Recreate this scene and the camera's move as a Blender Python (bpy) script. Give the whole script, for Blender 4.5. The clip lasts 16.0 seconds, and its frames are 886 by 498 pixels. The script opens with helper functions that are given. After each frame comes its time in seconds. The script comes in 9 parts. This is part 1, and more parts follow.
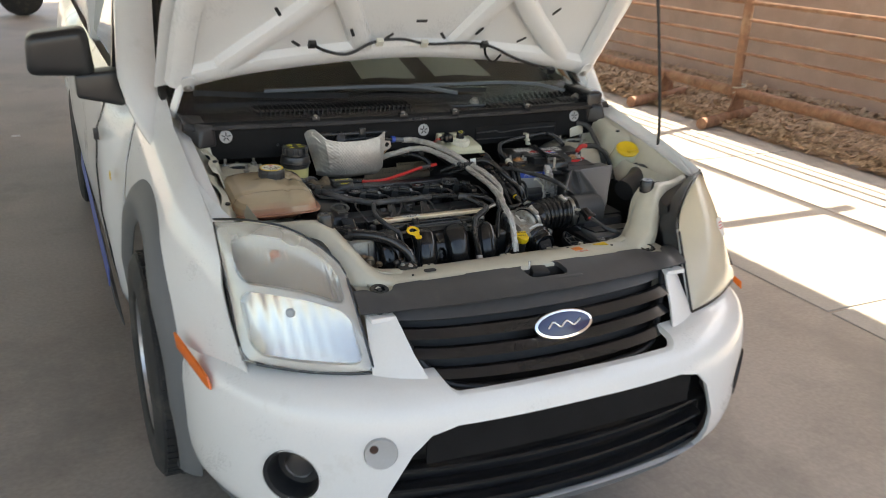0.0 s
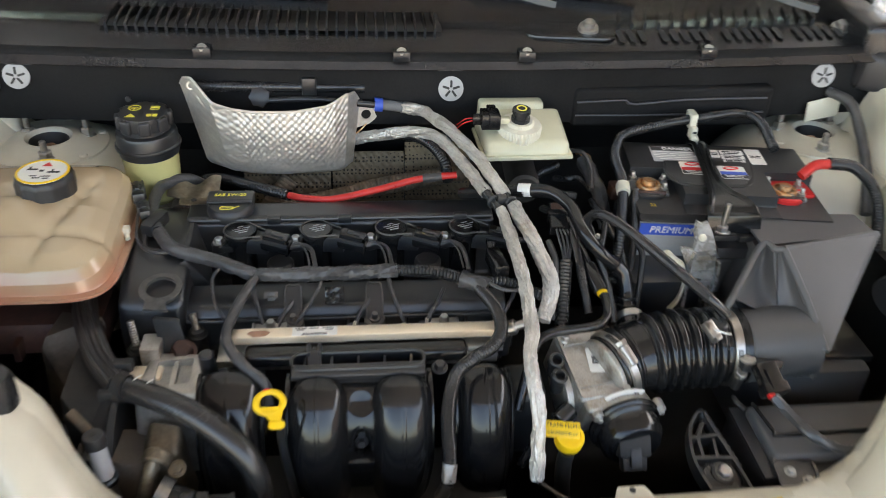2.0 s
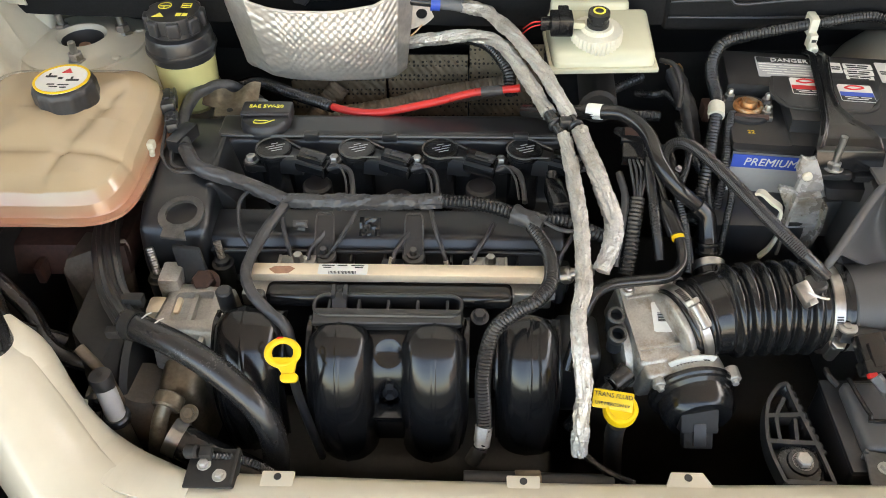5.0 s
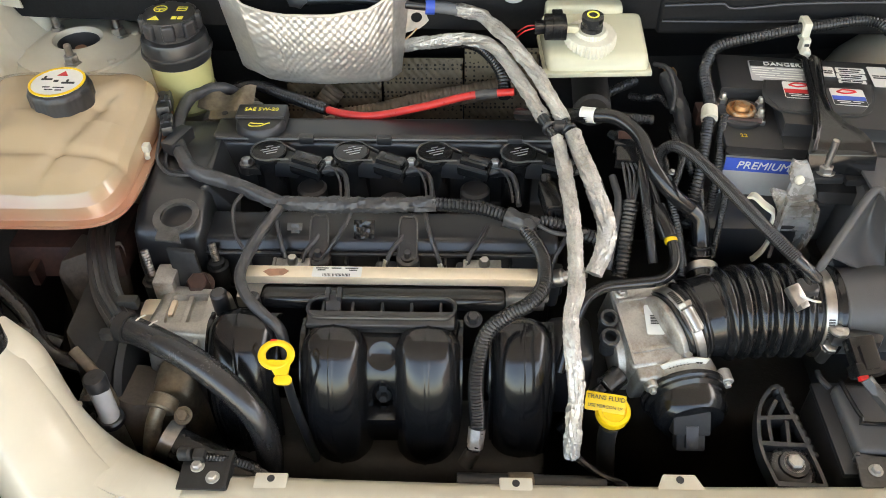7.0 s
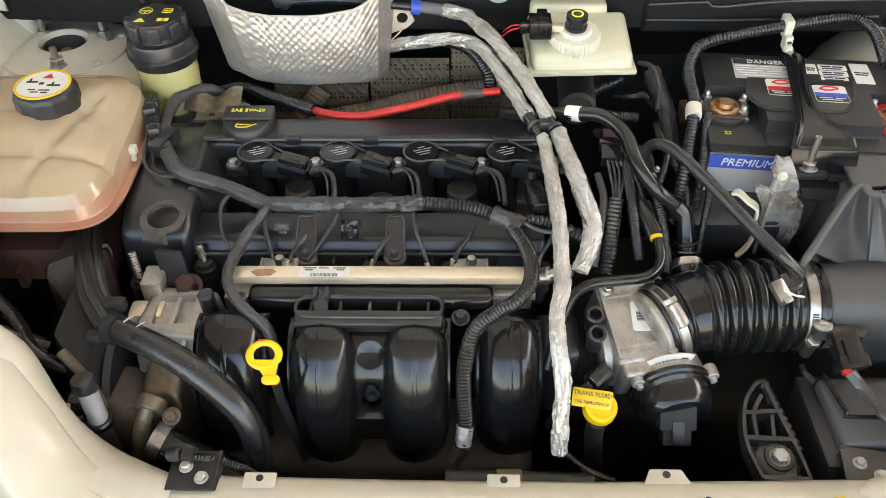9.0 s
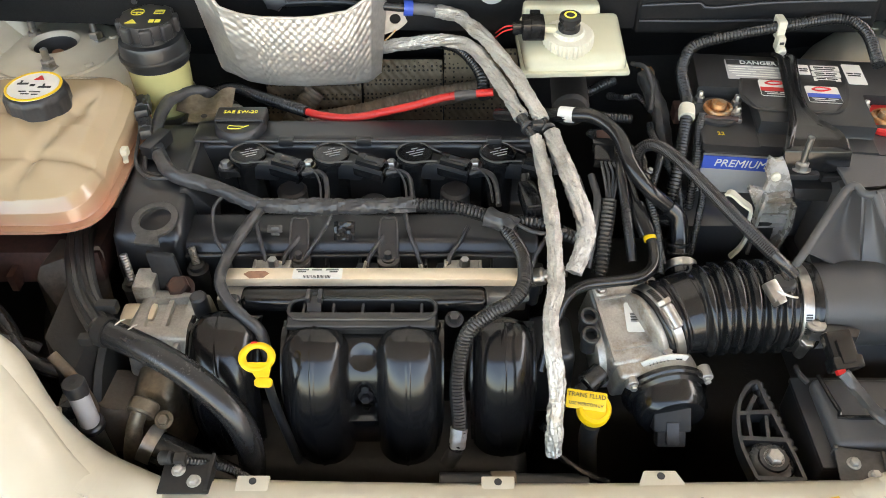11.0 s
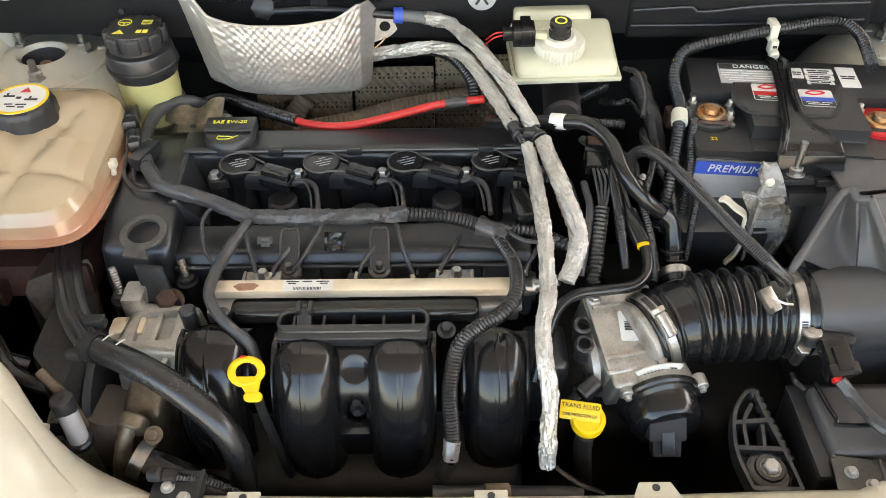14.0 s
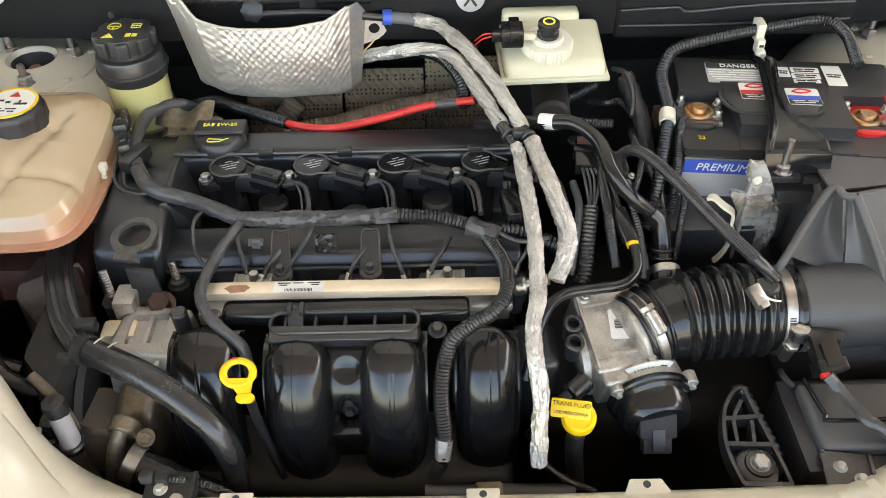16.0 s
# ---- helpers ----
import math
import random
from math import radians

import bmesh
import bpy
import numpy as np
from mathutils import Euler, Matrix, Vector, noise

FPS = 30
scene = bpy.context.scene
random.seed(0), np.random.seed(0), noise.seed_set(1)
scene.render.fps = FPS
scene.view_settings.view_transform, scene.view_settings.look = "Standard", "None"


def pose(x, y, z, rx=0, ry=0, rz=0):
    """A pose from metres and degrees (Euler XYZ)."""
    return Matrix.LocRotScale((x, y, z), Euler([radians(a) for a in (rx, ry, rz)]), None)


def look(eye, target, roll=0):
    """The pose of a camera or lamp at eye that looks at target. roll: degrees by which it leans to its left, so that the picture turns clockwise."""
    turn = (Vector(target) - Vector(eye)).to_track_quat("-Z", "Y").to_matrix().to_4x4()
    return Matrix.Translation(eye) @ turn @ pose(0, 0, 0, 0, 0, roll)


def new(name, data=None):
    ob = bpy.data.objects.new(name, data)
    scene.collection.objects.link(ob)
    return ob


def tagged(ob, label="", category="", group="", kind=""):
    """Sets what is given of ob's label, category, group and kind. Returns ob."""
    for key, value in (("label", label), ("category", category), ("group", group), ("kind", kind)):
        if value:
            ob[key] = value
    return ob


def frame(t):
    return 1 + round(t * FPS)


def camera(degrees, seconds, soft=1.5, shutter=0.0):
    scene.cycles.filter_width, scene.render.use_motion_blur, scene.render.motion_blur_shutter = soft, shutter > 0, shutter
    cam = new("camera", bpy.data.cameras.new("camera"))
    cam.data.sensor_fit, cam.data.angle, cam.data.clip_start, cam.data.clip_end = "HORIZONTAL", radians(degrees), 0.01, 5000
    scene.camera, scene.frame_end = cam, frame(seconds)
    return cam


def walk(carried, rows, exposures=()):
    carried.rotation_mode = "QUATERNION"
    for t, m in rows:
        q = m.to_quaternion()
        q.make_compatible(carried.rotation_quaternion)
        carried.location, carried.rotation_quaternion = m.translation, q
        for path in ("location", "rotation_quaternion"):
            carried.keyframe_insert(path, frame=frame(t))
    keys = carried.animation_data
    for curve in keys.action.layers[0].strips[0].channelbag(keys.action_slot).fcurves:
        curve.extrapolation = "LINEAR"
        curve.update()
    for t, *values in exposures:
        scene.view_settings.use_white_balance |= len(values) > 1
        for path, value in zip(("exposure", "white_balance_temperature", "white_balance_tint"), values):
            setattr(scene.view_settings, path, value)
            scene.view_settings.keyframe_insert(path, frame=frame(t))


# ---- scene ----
cam = camera(56.4, 16.0, 0.9, 0.5)
PATH = [
    (0, (-1.009, -2.045, 1.504), (-0.187, -0.369, 0.786), 2.5),
    (0.5, (-0.754, -1.7, 1.464), (-0.016, -0.044, 0.621), 3.4),
    (1, (-0.483, -1.381, 1.446), (0.129, 0.244, 0.455), 4.3),
    (1.5, (-0.247, -1.136, 1.429), (0.133, 0.53, 0.39), 3.5),
    (2, (-0.132, -0.883, 1.406), (0.069, 0.757, 0.279), 2.6),
    (2.5, (-0.031, -0.789, 1.389), (-0.006, 0.807, 0.183), 0.5),
    (3, (-0.037, -0.764, 1.376), (-0.056, 0.769, 0.093), 0.0),
    (3.5, (-0.059, -0.757, 1.378), (-0.115, 0.717, 0.028), -0.8),
    (6, (-0.052, -0.755, 1.383), (-0.12, 0.711, 0.024), -1.2),
    (6.5, (-0.051, -0.757, 1.384), (-0.118, 0.711, 0.027), -1.2),
    (7, (-0.051, -0.757, 1.384), (-0.114, 0.713, 0.03), -1.0),
    (7.5, (-0.051, -0.757, 1.383), (-0.11, 0.716, 0.031), -1.0),
    (8, (-0.049, -0.758, 1.384), (-0.104, 0.714, 0.031), -1.0),
    (8.5, (-0.048, -0.76, 1.384), (-0.097, 0.712, 0.032), -1.0),
    (9, (-0.046, -0.761, 1.385), (-0.089, 0.711, 0.032), -1.0),
    (11.5, (-0.045, -0.758, 1.383), (-0.072, 0.718, 0.033), -0.8),
    (12, (-0.043, -0.756, 1.384), (-0.069, 0.72, 0.033), -0.9),
    (12.5, (-0.042, -0.755, 1.384), (-0.066, 0.722, 0.035), -1.0),
    (13, (-0.039, -0.753, 1.386), (-0.063, 0.723, 0.037), -1.2),
    (13.5, (-0.038, -0.748, 1.383), (-0.064, 0.727, 0.033), -1.3),
    (14, (-0.037, -0.748, 1.383), (-0.065, 0.731, 0.037), -1.4),
    (14.5, (-0.037, -0.748, 1.382), (-0.063, 0.732, 0.037), -1.5),
    (15, (-0.036, -0.747, 1.384), (-0.059, 0.738, 0.044), -1.5),
    (15.5, (-0.035, -0.75, 1.384), (-0.051, 0.736, 0.046), -1.4),
    (16, (-0.034, -0.752, 1.384), (-0.046, 0.73, 0.042), -1.5),
]
EXPOSURES = [(0.0, 1.87, 7950, 10), (0.6, 1.86, 8350, 10), (1.0, 1.85, 8650, 10), (1.5, 2.15, 8350, 10), (2.5, 3.14, 7700, 10), (3.5, 3.14, 8520, 10), (16.0, 3.24, 8380, 10)]
walk(cam, [(t, look(eye, target, roll)) for t, eye, target, roll in PATH], EXPOSURES)


# ---- light: open-sided shelter, sun beyond the fence ----
SUN_EL, SUN_AZ = 50.0, math.atan2(0.28, 0.96)
world = bpy.data.worlds.new("daylight")
scene.world = world
world.use_nodes = True
wn = world.node_tree.nodes
sky = wn.new("ShaderNodeTexSky")
sky.sky_type, sky.sun_disc = "NISHITA", False
sky.sun_elevation, sky.sun_rotation = radians(SUN_EL), math.pi / 2 - SUN_AZ
sky.air_density, sky.dust_density = 1.0, 2.0
world.node_tree.links.new(sky.outputs[0], wn["Background"].inputs[0])
wn["Background"].inputs[1].default_value = 0.15
sun = new("sun", bpy.data.lights.new("sun", "SUN"))
sun.data.energy, sun.data.angle, sun.data.color = 4.5, radians(0.5), (1.0, 0.94, 0.85)
sun.matrix_world = look((30 * math.cos(SUN_AZ), 30 * math.sin(SUN_AZ), 30 * math.tan(radians(SUN_EL))), (0, 0, 0))


# ---- materials ----
def mat(name, col, rough=0.5, metal=0.0, var=0.12, scale=12.0, fine=180.0, bump=0.15, depth=0.001, coat=0.0, spec=0.5, sss=0.0, trans=0.0, dirt=None, dirt_at=0.62, rvar=0.12, spot=False):
    m = bpy.data.materials.new(name)
    m.use_nodes = True
    n, l = m.node_tree.nodes, m.node_tree.links
    b = n["Principled BSDF"]
    tc = n.new("ShaderNodeTexCoord")
    big, small = n.new("ShaderNodeTexNoise"), n.new("ShaderNodeTexNoise")
    for t, s, d in ((big, scale, 5), (small, fine, 3)):
        t.inputs["Scale"].default_value, t.inputs["Detail"].default_value = s, d
        l.new(tc.outputs["Object"], t.inputs["Vector"])
    add = n.new("ShaderNodeMath")
    add.operation = "MULTIPLY_ADD"
    add.inputs[1].default_value = 0.65
    half = n.new("ShaderNodeMath")
    half.operation, half.inputs[1].default_value = "MULTIPLY", 0.35
    l.new(small.outputs[0], half.inputs[0])
    l.new(big.outputs[0], add.inputs[0])
    l.new(half.outputs[0], add.inputs[2])
    ramp = n.new("ShaderNodeValToRGB")
    lo, hi = [max(0, c * (1 - 1.6 * var)) for c in col], [min(1, c * (1 + 1.6 * var)) for c in col]
    ramp.color_ramp.elements[0].position, ramp.color_ramp.elements[1].position = 0.3, 0.7
    ramp.color_ramp.elements[0].color, ramp.color_ramp.elements[1].color = (*lo, 1), (*hi, 1)
    l.new(add.outputs[0], ramp.inputs[0])
    out = ramp.outputs[0]
    if dirt:
        dn, dr, mx = n.new("ShaderNodeTexNoise"), n.new("ShaderNodeValToRGB"), n.new("ShaderNodeMix")
        dn.inputs["Scale"].default_value, dn.inputs["Detail"].default_value, dn.inputs["Roughness"].default_value = scale * 0.6, 9, 0.7
        l.new(tc.outputs["Object"], dn.inputs["Vector"])
        dr.color_ramp.elements[0].position, dr.color_ramp.elements[1].position = dirt_at - 0.08, dirt_at + 0.1
        l.new(dn.outputs[0], dr.inputs[0])
        mx.data_type = "RGBA"
        l.new(dr.outputs[0], mx.inputs["Factor"])
        l.new(out, mx.inputs["A"])
        mx.inputs["B"].default_value = (*dirt, 1)
        out = mx.outputs["Result"]
    l.new(out, b.inputs["Base Color"])
    rr = n.new("ShaderNodeMapRange")
    rr.inputs["To Min"].default_value, rr.inputs["To Max"].default_value = max(0.02, rough - rvar), min(1, rough + rvar)
    l.new(add.outputs[0], rr.inputs["Value"])
    l.new(rr.outputs[0], b.inputs["Roughness"])
    b.inputs["Metallic"].default_value = metal
    b.inputs["Coat Weight"].default_value, b.inputs["Coat Roughness"].default_value = coat, 0.06
    b.inputs["Specular IOR Level"].default_value = spec
    if sss:
        b.inputs["Subsurface Weight"].default_value = sss
        b.inputs["Subsurface Radius"].default_value, b.inputs["Subsurface Scale"].default_value = (1.0, 0.7, 0.45), 0.02
    b.inputs["Transmission Weight"].default_value = trans
    if bump:
        bp = n.new("ShaderNodeBump")
        bp.inputs["Strength"].default_value, bp.inputs["Distance"].default_value = bump, depth
        l.new(small.outputs[0], bp.inputs["Height"])
        l.new(bp.outputs[0], b.inputs["Normal"])
    return m


M = {}
M["paint"] = mat("white_body_paint", (0.80, 0.80, 0.79), 0.3, var=0.02, scale=5, bump=0.02, coat=0.5, dirt=(0.62, 0.60, 0.55), dirt_at=0.72)
M["bay"] = mat("cream_bay_paint", (0.57, 0.538, 0.435), 0.32, var=0.04, scale=7, fine=60, bump=0.02, coat=0.4, dirt=(0.44, 0.385, 0.29), dirt_at=0.68)
M["plastic"] = mat("satin_black_plastic", (0.0175, 0.0188, 0.0210), 0.31, var=0.08, scale=9, fine=700, bump=0.05, depth=0.0003, dirt=(0.030, 0.030, 0.030), dirt_at=0.72, rvar=0.05, spec=0.66)
M["dusty"] = mat("worn_black_plastic", (0.030, 0.030, 0.032), 0.36, var=0.14, scale=14, fine=600, bump=0.08, depth=0.0004, dirt=(0.05, 0.048, 0.045), dirt_at=0.68, rvar=0.07)
M["lidplastic"] = mat("grained_black_lid", (0.078, 0.078, 0.080), 0.4, var=0.1, scale=10, fine=900, bump=0.22, depth=0.0005, dirt=(0.055, 0.052, 0.048), dirt_at=0.66, rvar=0.06)
M["gloss"] = mat("glossy_black_plastic", (0.011, 0.0112, 0.012), 0.17, var=0.15, scale=16, fine=400, bump=0.03, depth=0.0003, rvar=0.05, spec=0.5, dirt=(0.017, 0.0165, 0.016), dirt_at=0.72)
M["rubber"] = mat("black_rubber_hose", (0.0190, 0.0194, 0.0205), 0.26, var=0.12, scale=12, fine=500, bump=0.06, depth=0.0004, dirt=(0.027, 0.026, 0.025), dirt_at=0.72, rvar=0.06, spec=0.6)
M["loom"] = mat("taped_wiring_loom", (0.048, 0.048, 0.050), 0.36, var=0.25, scale=45, fine=180, bump=0.35, depth=0.001, dirt=(0.065, 0.062, 0.058), dirt_at=0.68, spec=0.55)
M["grey"] = mat("grey_textured_trim", (0.13, 0.135, 0.14), 0.6, var=0.08, scale=8, fine=500, bump=0.2)
M["shield_panel"] = M["shield_panel"] = mat("faded_black_panel", (0.062, 0.063, 0.067), 0.40, var=0.15, scale=8, fine=500, bump=0.12, dirt=(0.11, 0.105, 0.095), dirt_at=0.66)
M["cowl"] = mat("weathered_black_cowl", (0.020, 0.020, 0.022), 0.24, var=0.2, scale=9, fine=400, bump=0.06, spec=0.6, dirt=(0.022, 0.021, 0.02), dirt_at=0.68, rvar=0.06)
M["bulkhead"] = mat("black_felt_bulkhead", (0.0115, 0.0115, 0.012), 0.75, var=0.25, scale=12, fine=300, bump=0.3, spec=0.18, dirt=(0.014, 0.013, 0.012), dirt_at=0.68)
M["cast"] = M["cast"] = mat("cast_aluminium", (0.45, 0.437, 0.408), 0.42, metal=0.7, var=0.16, scale=45, fine=420, bump=0.4, dirt=(0.24, 0.19, 0.135), dirt_at=0.62)
M["steel"] = mat("zinc_steel", (0.44, 0.43, 0.41), 0.36, metal=1.0, var=0.15, scale=60, bump=0.1, dirt=(0.22, 0.16, 0.10), dirt_at=0.66)
M["rail"] = mat("tan_fuel_rail_metal", (0.80, 0.68, 0.52), 0.36, metal=0.55, var=0.05, scale=14, bump=0.05, dirt=(0.62, 0.45, 0.30), dirt_at=0.74)
M["foil"] = M["foil"] = mat("crumpled_aluminium_foil", (0.52, 0.51, 0.485), 0.44, metal=0.75, var=0.16, scale=50, fine=420, bump=0.18, dirt=(0.34, 0.31, 0.27), dirt_at=0.6)
M["shield"] = M["shield"] = mat("dimpled_heat_shield", (0.60, 0.575, 0.54), 0.46, metal=0.72, var=0.14, scale=14, bump=0.12, dirt=(0.42, 0.35, 0.28), dirt_at=0.68)
M["perf"] = mat("brown_heat_shield", (0.175, 0.128, 0.078), 0.5, metal=0.5, var=0.2, scale=30, bump=0.2)


def perforated(m, scale, share, dark):
    """Round punched holes in rows."""
    n, l = m.node_tree.nodes, m.node_tree.links
    b = n["Principled BSDF"]
    old = b.inputs["Base Color"].links[0].from_socket
    tc, vo, cmp_, mx = (n.new("ShaderNode" + k) for k in ("TexCoord", "TexVoronoi", "Math", "Mix"))
    vo.inputs["Scale"].default_value, vo.inputs["Randomness"].default_value = scale, 0.12
    l.new(tc.outputs["Object"], vo.inputs["Vector"])
    cmp_.operation, cmp_.inputs[1].default_value = "LESS_THAN", share
    l.new(vo.outputs["Distance"], cmp_.inputs[0])
    mx.data_type = "RGBA"
    l.new(cmp_.outputs[0], mx.inputs["Factor"])
    l.new(old, mx.inputs["A"])
    mx.inputs["B"].default_value = (*dark, 1)
    l.new(mx.outputs["Result"], b.inputs["Base Color"])
    return m


M["perf"] = perforated(M["perf"], 170, 0.3, (0.03, 0.022, 0.014))
M["brownhose"] = mat("brown_heat_sleeve", (0.17, 0.13, 0.09), 0.7, var=0.2, scale=40, fine=300, bump=0.4)
M["fluid"] = mat("milky_reservoir_plastic", (0.59, 0.58, 0.425), 0.22, var=0.03, scale=14, fine=40, bump=0.0, coat=0.3)
M["psfluid"] = mat("yellowed_reservoir_plastic", (0.51, 0.485, 0.22), 0.22, var=0.06, scale=18, fine=40, bump=0.0, coat=0.3)
M["yellow"] = mat("yellow_plastic", (0.82, 0.53, 0.018), 0.4, var=0.06, scale=25, bump=0.08)
M["red"] = mat("red_cable_sleeve", (0.54, 0.025, 0.022), 0.3, var=0.1, scale=40, bump=0.05)
M["redtape"] = mat("red_plastic", (0.6, 0.02, 0.02), 0.4, var=0.1, scale=40, bump=0.05)
M["battery"] = mat("matt_black_battery_case", (0.030, 0.030, 0.031), 0.38, var=0.12, scale=25, fine=600, bump=0.1, dirt=(0.055, 0.05, 0.043), dirt_at=0.7, rvar=0.07)
M["white"] = mat("white_label", (0.74, 0.73, 0.69), 0.45, var=0.03, scale=30, bump=0.0)
# Print ink; also painted shade in holes, latch opening and cowl vents.
M["ink"] = mat("black_ink_and_shade", (0.03, 0.03, 0.03), 0.6, var=0.1, bump=0.0)
M["blue"] = mat("blue_label", (0.03, 0.09, 0.48), 0.42, var=0.05, bump=0.0)
M["navy"] = mat("dark_blue_enamel", (0.012, 0.022, 0.09), 0.2, var=0.05, bump=0.0, coat=0.6)
M["greylabel"] = mat("silver_grey_label", (0.42, 0.42, 0.42), 0.45, var=0.04, bump=0.0)
M["brackety"] = mat("grubby_clear_plastic", (0.36, 0.355, 0.345), 0.28, var=0.25, scale=45, fine=160, bump=0.3, trans=0.15, coat=0.3, dirt=(0.20, 0.17, 0.13), dirt_at=0.57)
M["worn"] = mat("worn_dark_steel", (0.085, 0.082, 0.078), 0.45, metal=0.4, var=0.2, scale=60, fine=300, bump=0.15, dirt=(0.02, 0.02, 0.02), dirt_at=0.63)
M["tarnish"] = mat("tarnished_steel_pipe", (0.20, 0.165, 0.12), 0.42, metal=0.7, var=0.25, scale=50, fine=260, bump=0.2, dirt=(0.10, 0.075, 0.05), dirt_at=0.6)
M["mountmetal"] = mat("dull_brown_grey_casting", (0.125, 0.104, 0.085), 0.5, metal=0.3, var=0.2, scale=18, fine=300, bump=0.2, dirt=(0.03, 0.025, 0.02), dirt_at=0.6)
M["orange"] = mat("orange_sticker", (0.85, 0.24, 0.03), 0.45, var=0.05, bump=0.0)
M["amber"] = mat("amber_lens", (0.85, 0.17, 0.02), 0.15, var=0.05, scale=90, bump=0.1, coat=0.6)
M["chrome"] = mat("chrome", (0.85, 0.85, 0.86), 0.08, metal=1.0, var=0.02, bump=0.0, rvar=0.04)
M["dull_chrome"] = mat("silver_reflector", (0.66, 0.67, 0.69), 0.2, metal=0.9, var=0.06, bump=0.0)
M["copper"] = mat("corroded_copper_clamp", (0.46, 0.22, 0.09), 0.38, metal=0.7, var=0.35, scale=120, bump=0.5, dirt=(0.40, 0.37, 0.29), dirt_at=0.55)
M["rust"] = mat("rusted_pipe", (0.30, 0.155, 0.095), 0.72, var=0.3, scale=14, fine=200, bump=0.4, dirt=(0.44, 0.29, 0.19), dirt_at=0.58)
M["grime"] = M["grime"] = mat("rusty_bracket", (0.062, 0.029, 0.022), 0.5, var=0.35, scale=20, bump=0.2, dirt=(0.02, 0.014, 0.012), dirt_at=0.58)
# Grimy metal; near black so that the bay's void reads as shade.
M["dark"] = mat("grimy_metal_and_shade", (0.016, 0.0155, 0.015), 0.6, var=0.4, scale=18, fine=200, bump=0.3, dirt=(0.022, 0.019, 0.016), dirt_at=0.68)
M["concrete"] = mat("trowelled_concrete", (0.40, 0.345, 0.295), 0.6, var=0.16, scale=1.3, fine=60, bump=0.12, depth=0.002, dirt=(0.25, 0.215, 0.19), dirt_at=0.6)
M["slab"] = mat("pale_concrete_slab", (0.46, 0.43, 0.39), 0.8, var=0.1, scale=2.0, fine=80, bump=0.15, depth=0.002, dirt=(0.36, 0.33, 0.29), dirt_at=0.64)
M["soil"] = mat("bark_mulch", (0.42, 0.29, 0.19), 0.9, var=0.45, scale=9, fine=60, bump=0.8, depth=0.02)
M["chip"] = mat("bark_chip", (0.56, 0.40, 0.26), 0.85, var=0.4, scale=16, bump=0.3)
M["cloth"] = mat("brown_windbreak_cloth", (0.54, 0.40, 0.32), 0.85, var=0.12, scale=3, fine=220, bump=0.4, depth=0.003, dirt=(0.62, 0.48, 0.40), dirt_at=0.6)
M["roofsheet"] = mat("weathered_roof_sheet", (0.34, 0.335, 0.325), 0.6, var=0.08, scale=3, bump=0.1)
M["tyre"] = mat("tyre_rubber", (0.022, 0.022, 0.023), 0.75, var=0.2, scale=20, fine=200, bump=0.3, dirt=(0.08, 0.07, 0.06), dirt_at=0.6)
M["alloy"] = mat("alloy_wheel", (0.6, 0.6, 0.61), 0.35, metal=0.8, var=0.08, bump=0.05)
M["seat"] = mat("dark_cabin_fabric", (0.03, 0.03, 0.03), 0.85, var=0.2, bump=0.3)
M["paper"] = mat("white_paper", (0.8, 0.8, 0.78), 0.7, var=0.02, bump=0.0)
M["clip"] = mat("white_nylon_clip", (0.62, 0.60, 0.50), 0.4, var=0.08, bump=0.03)
M["bluestripe"] = mat("blue_film_stripe", (0.05, 0.10, 0.42), 0.35, var=0.04, bump=0.0)
M["graphic"] = mat("yellow_print", (0.85, 0.74, 0.1), 0.5, var=0.05, bump=0.0)
M["cabin"] = mat("grey_cabin_trim", (0.022, 0.022, 0.021), 0.75, var=0.1, bump=0.1)


def glass(name, col, rough=0.0, haze=0.0):
    m = mat(name, col, rough, var=0.0, bump=0.0, trans=1.0, rvar=0.0)
    b = m.node_tree.nodes["Principled BSDF"]
    b.inputs["IOR"].default_value = 1.45
    b.inputs["Transmission Weight"].default_value = 1.0 - haze
    return m


M["glass"] = glass("tinted_glass", (0.62, 0.70, 0.66))


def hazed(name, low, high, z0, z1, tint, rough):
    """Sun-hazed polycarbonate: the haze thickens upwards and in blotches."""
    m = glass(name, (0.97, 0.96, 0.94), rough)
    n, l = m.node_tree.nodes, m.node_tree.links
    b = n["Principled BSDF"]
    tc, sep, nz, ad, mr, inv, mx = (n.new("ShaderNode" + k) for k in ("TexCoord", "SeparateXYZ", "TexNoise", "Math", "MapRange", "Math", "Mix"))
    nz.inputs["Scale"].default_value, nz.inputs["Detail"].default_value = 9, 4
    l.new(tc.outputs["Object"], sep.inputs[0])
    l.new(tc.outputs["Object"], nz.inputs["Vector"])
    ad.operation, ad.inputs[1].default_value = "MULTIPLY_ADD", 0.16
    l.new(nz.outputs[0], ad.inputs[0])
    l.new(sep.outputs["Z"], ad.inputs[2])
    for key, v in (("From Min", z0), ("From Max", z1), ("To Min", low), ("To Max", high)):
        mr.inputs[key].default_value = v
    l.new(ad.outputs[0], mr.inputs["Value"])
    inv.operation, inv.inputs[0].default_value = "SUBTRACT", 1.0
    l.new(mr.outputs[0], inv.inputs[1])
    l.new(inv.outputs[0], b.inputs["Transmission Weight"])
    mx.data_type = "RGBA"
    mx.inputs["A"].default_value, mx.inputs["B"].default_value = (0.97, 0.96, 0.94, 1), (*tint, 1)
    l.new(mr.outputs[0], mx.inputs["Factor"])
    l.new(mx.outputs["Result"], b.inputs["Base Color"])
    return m


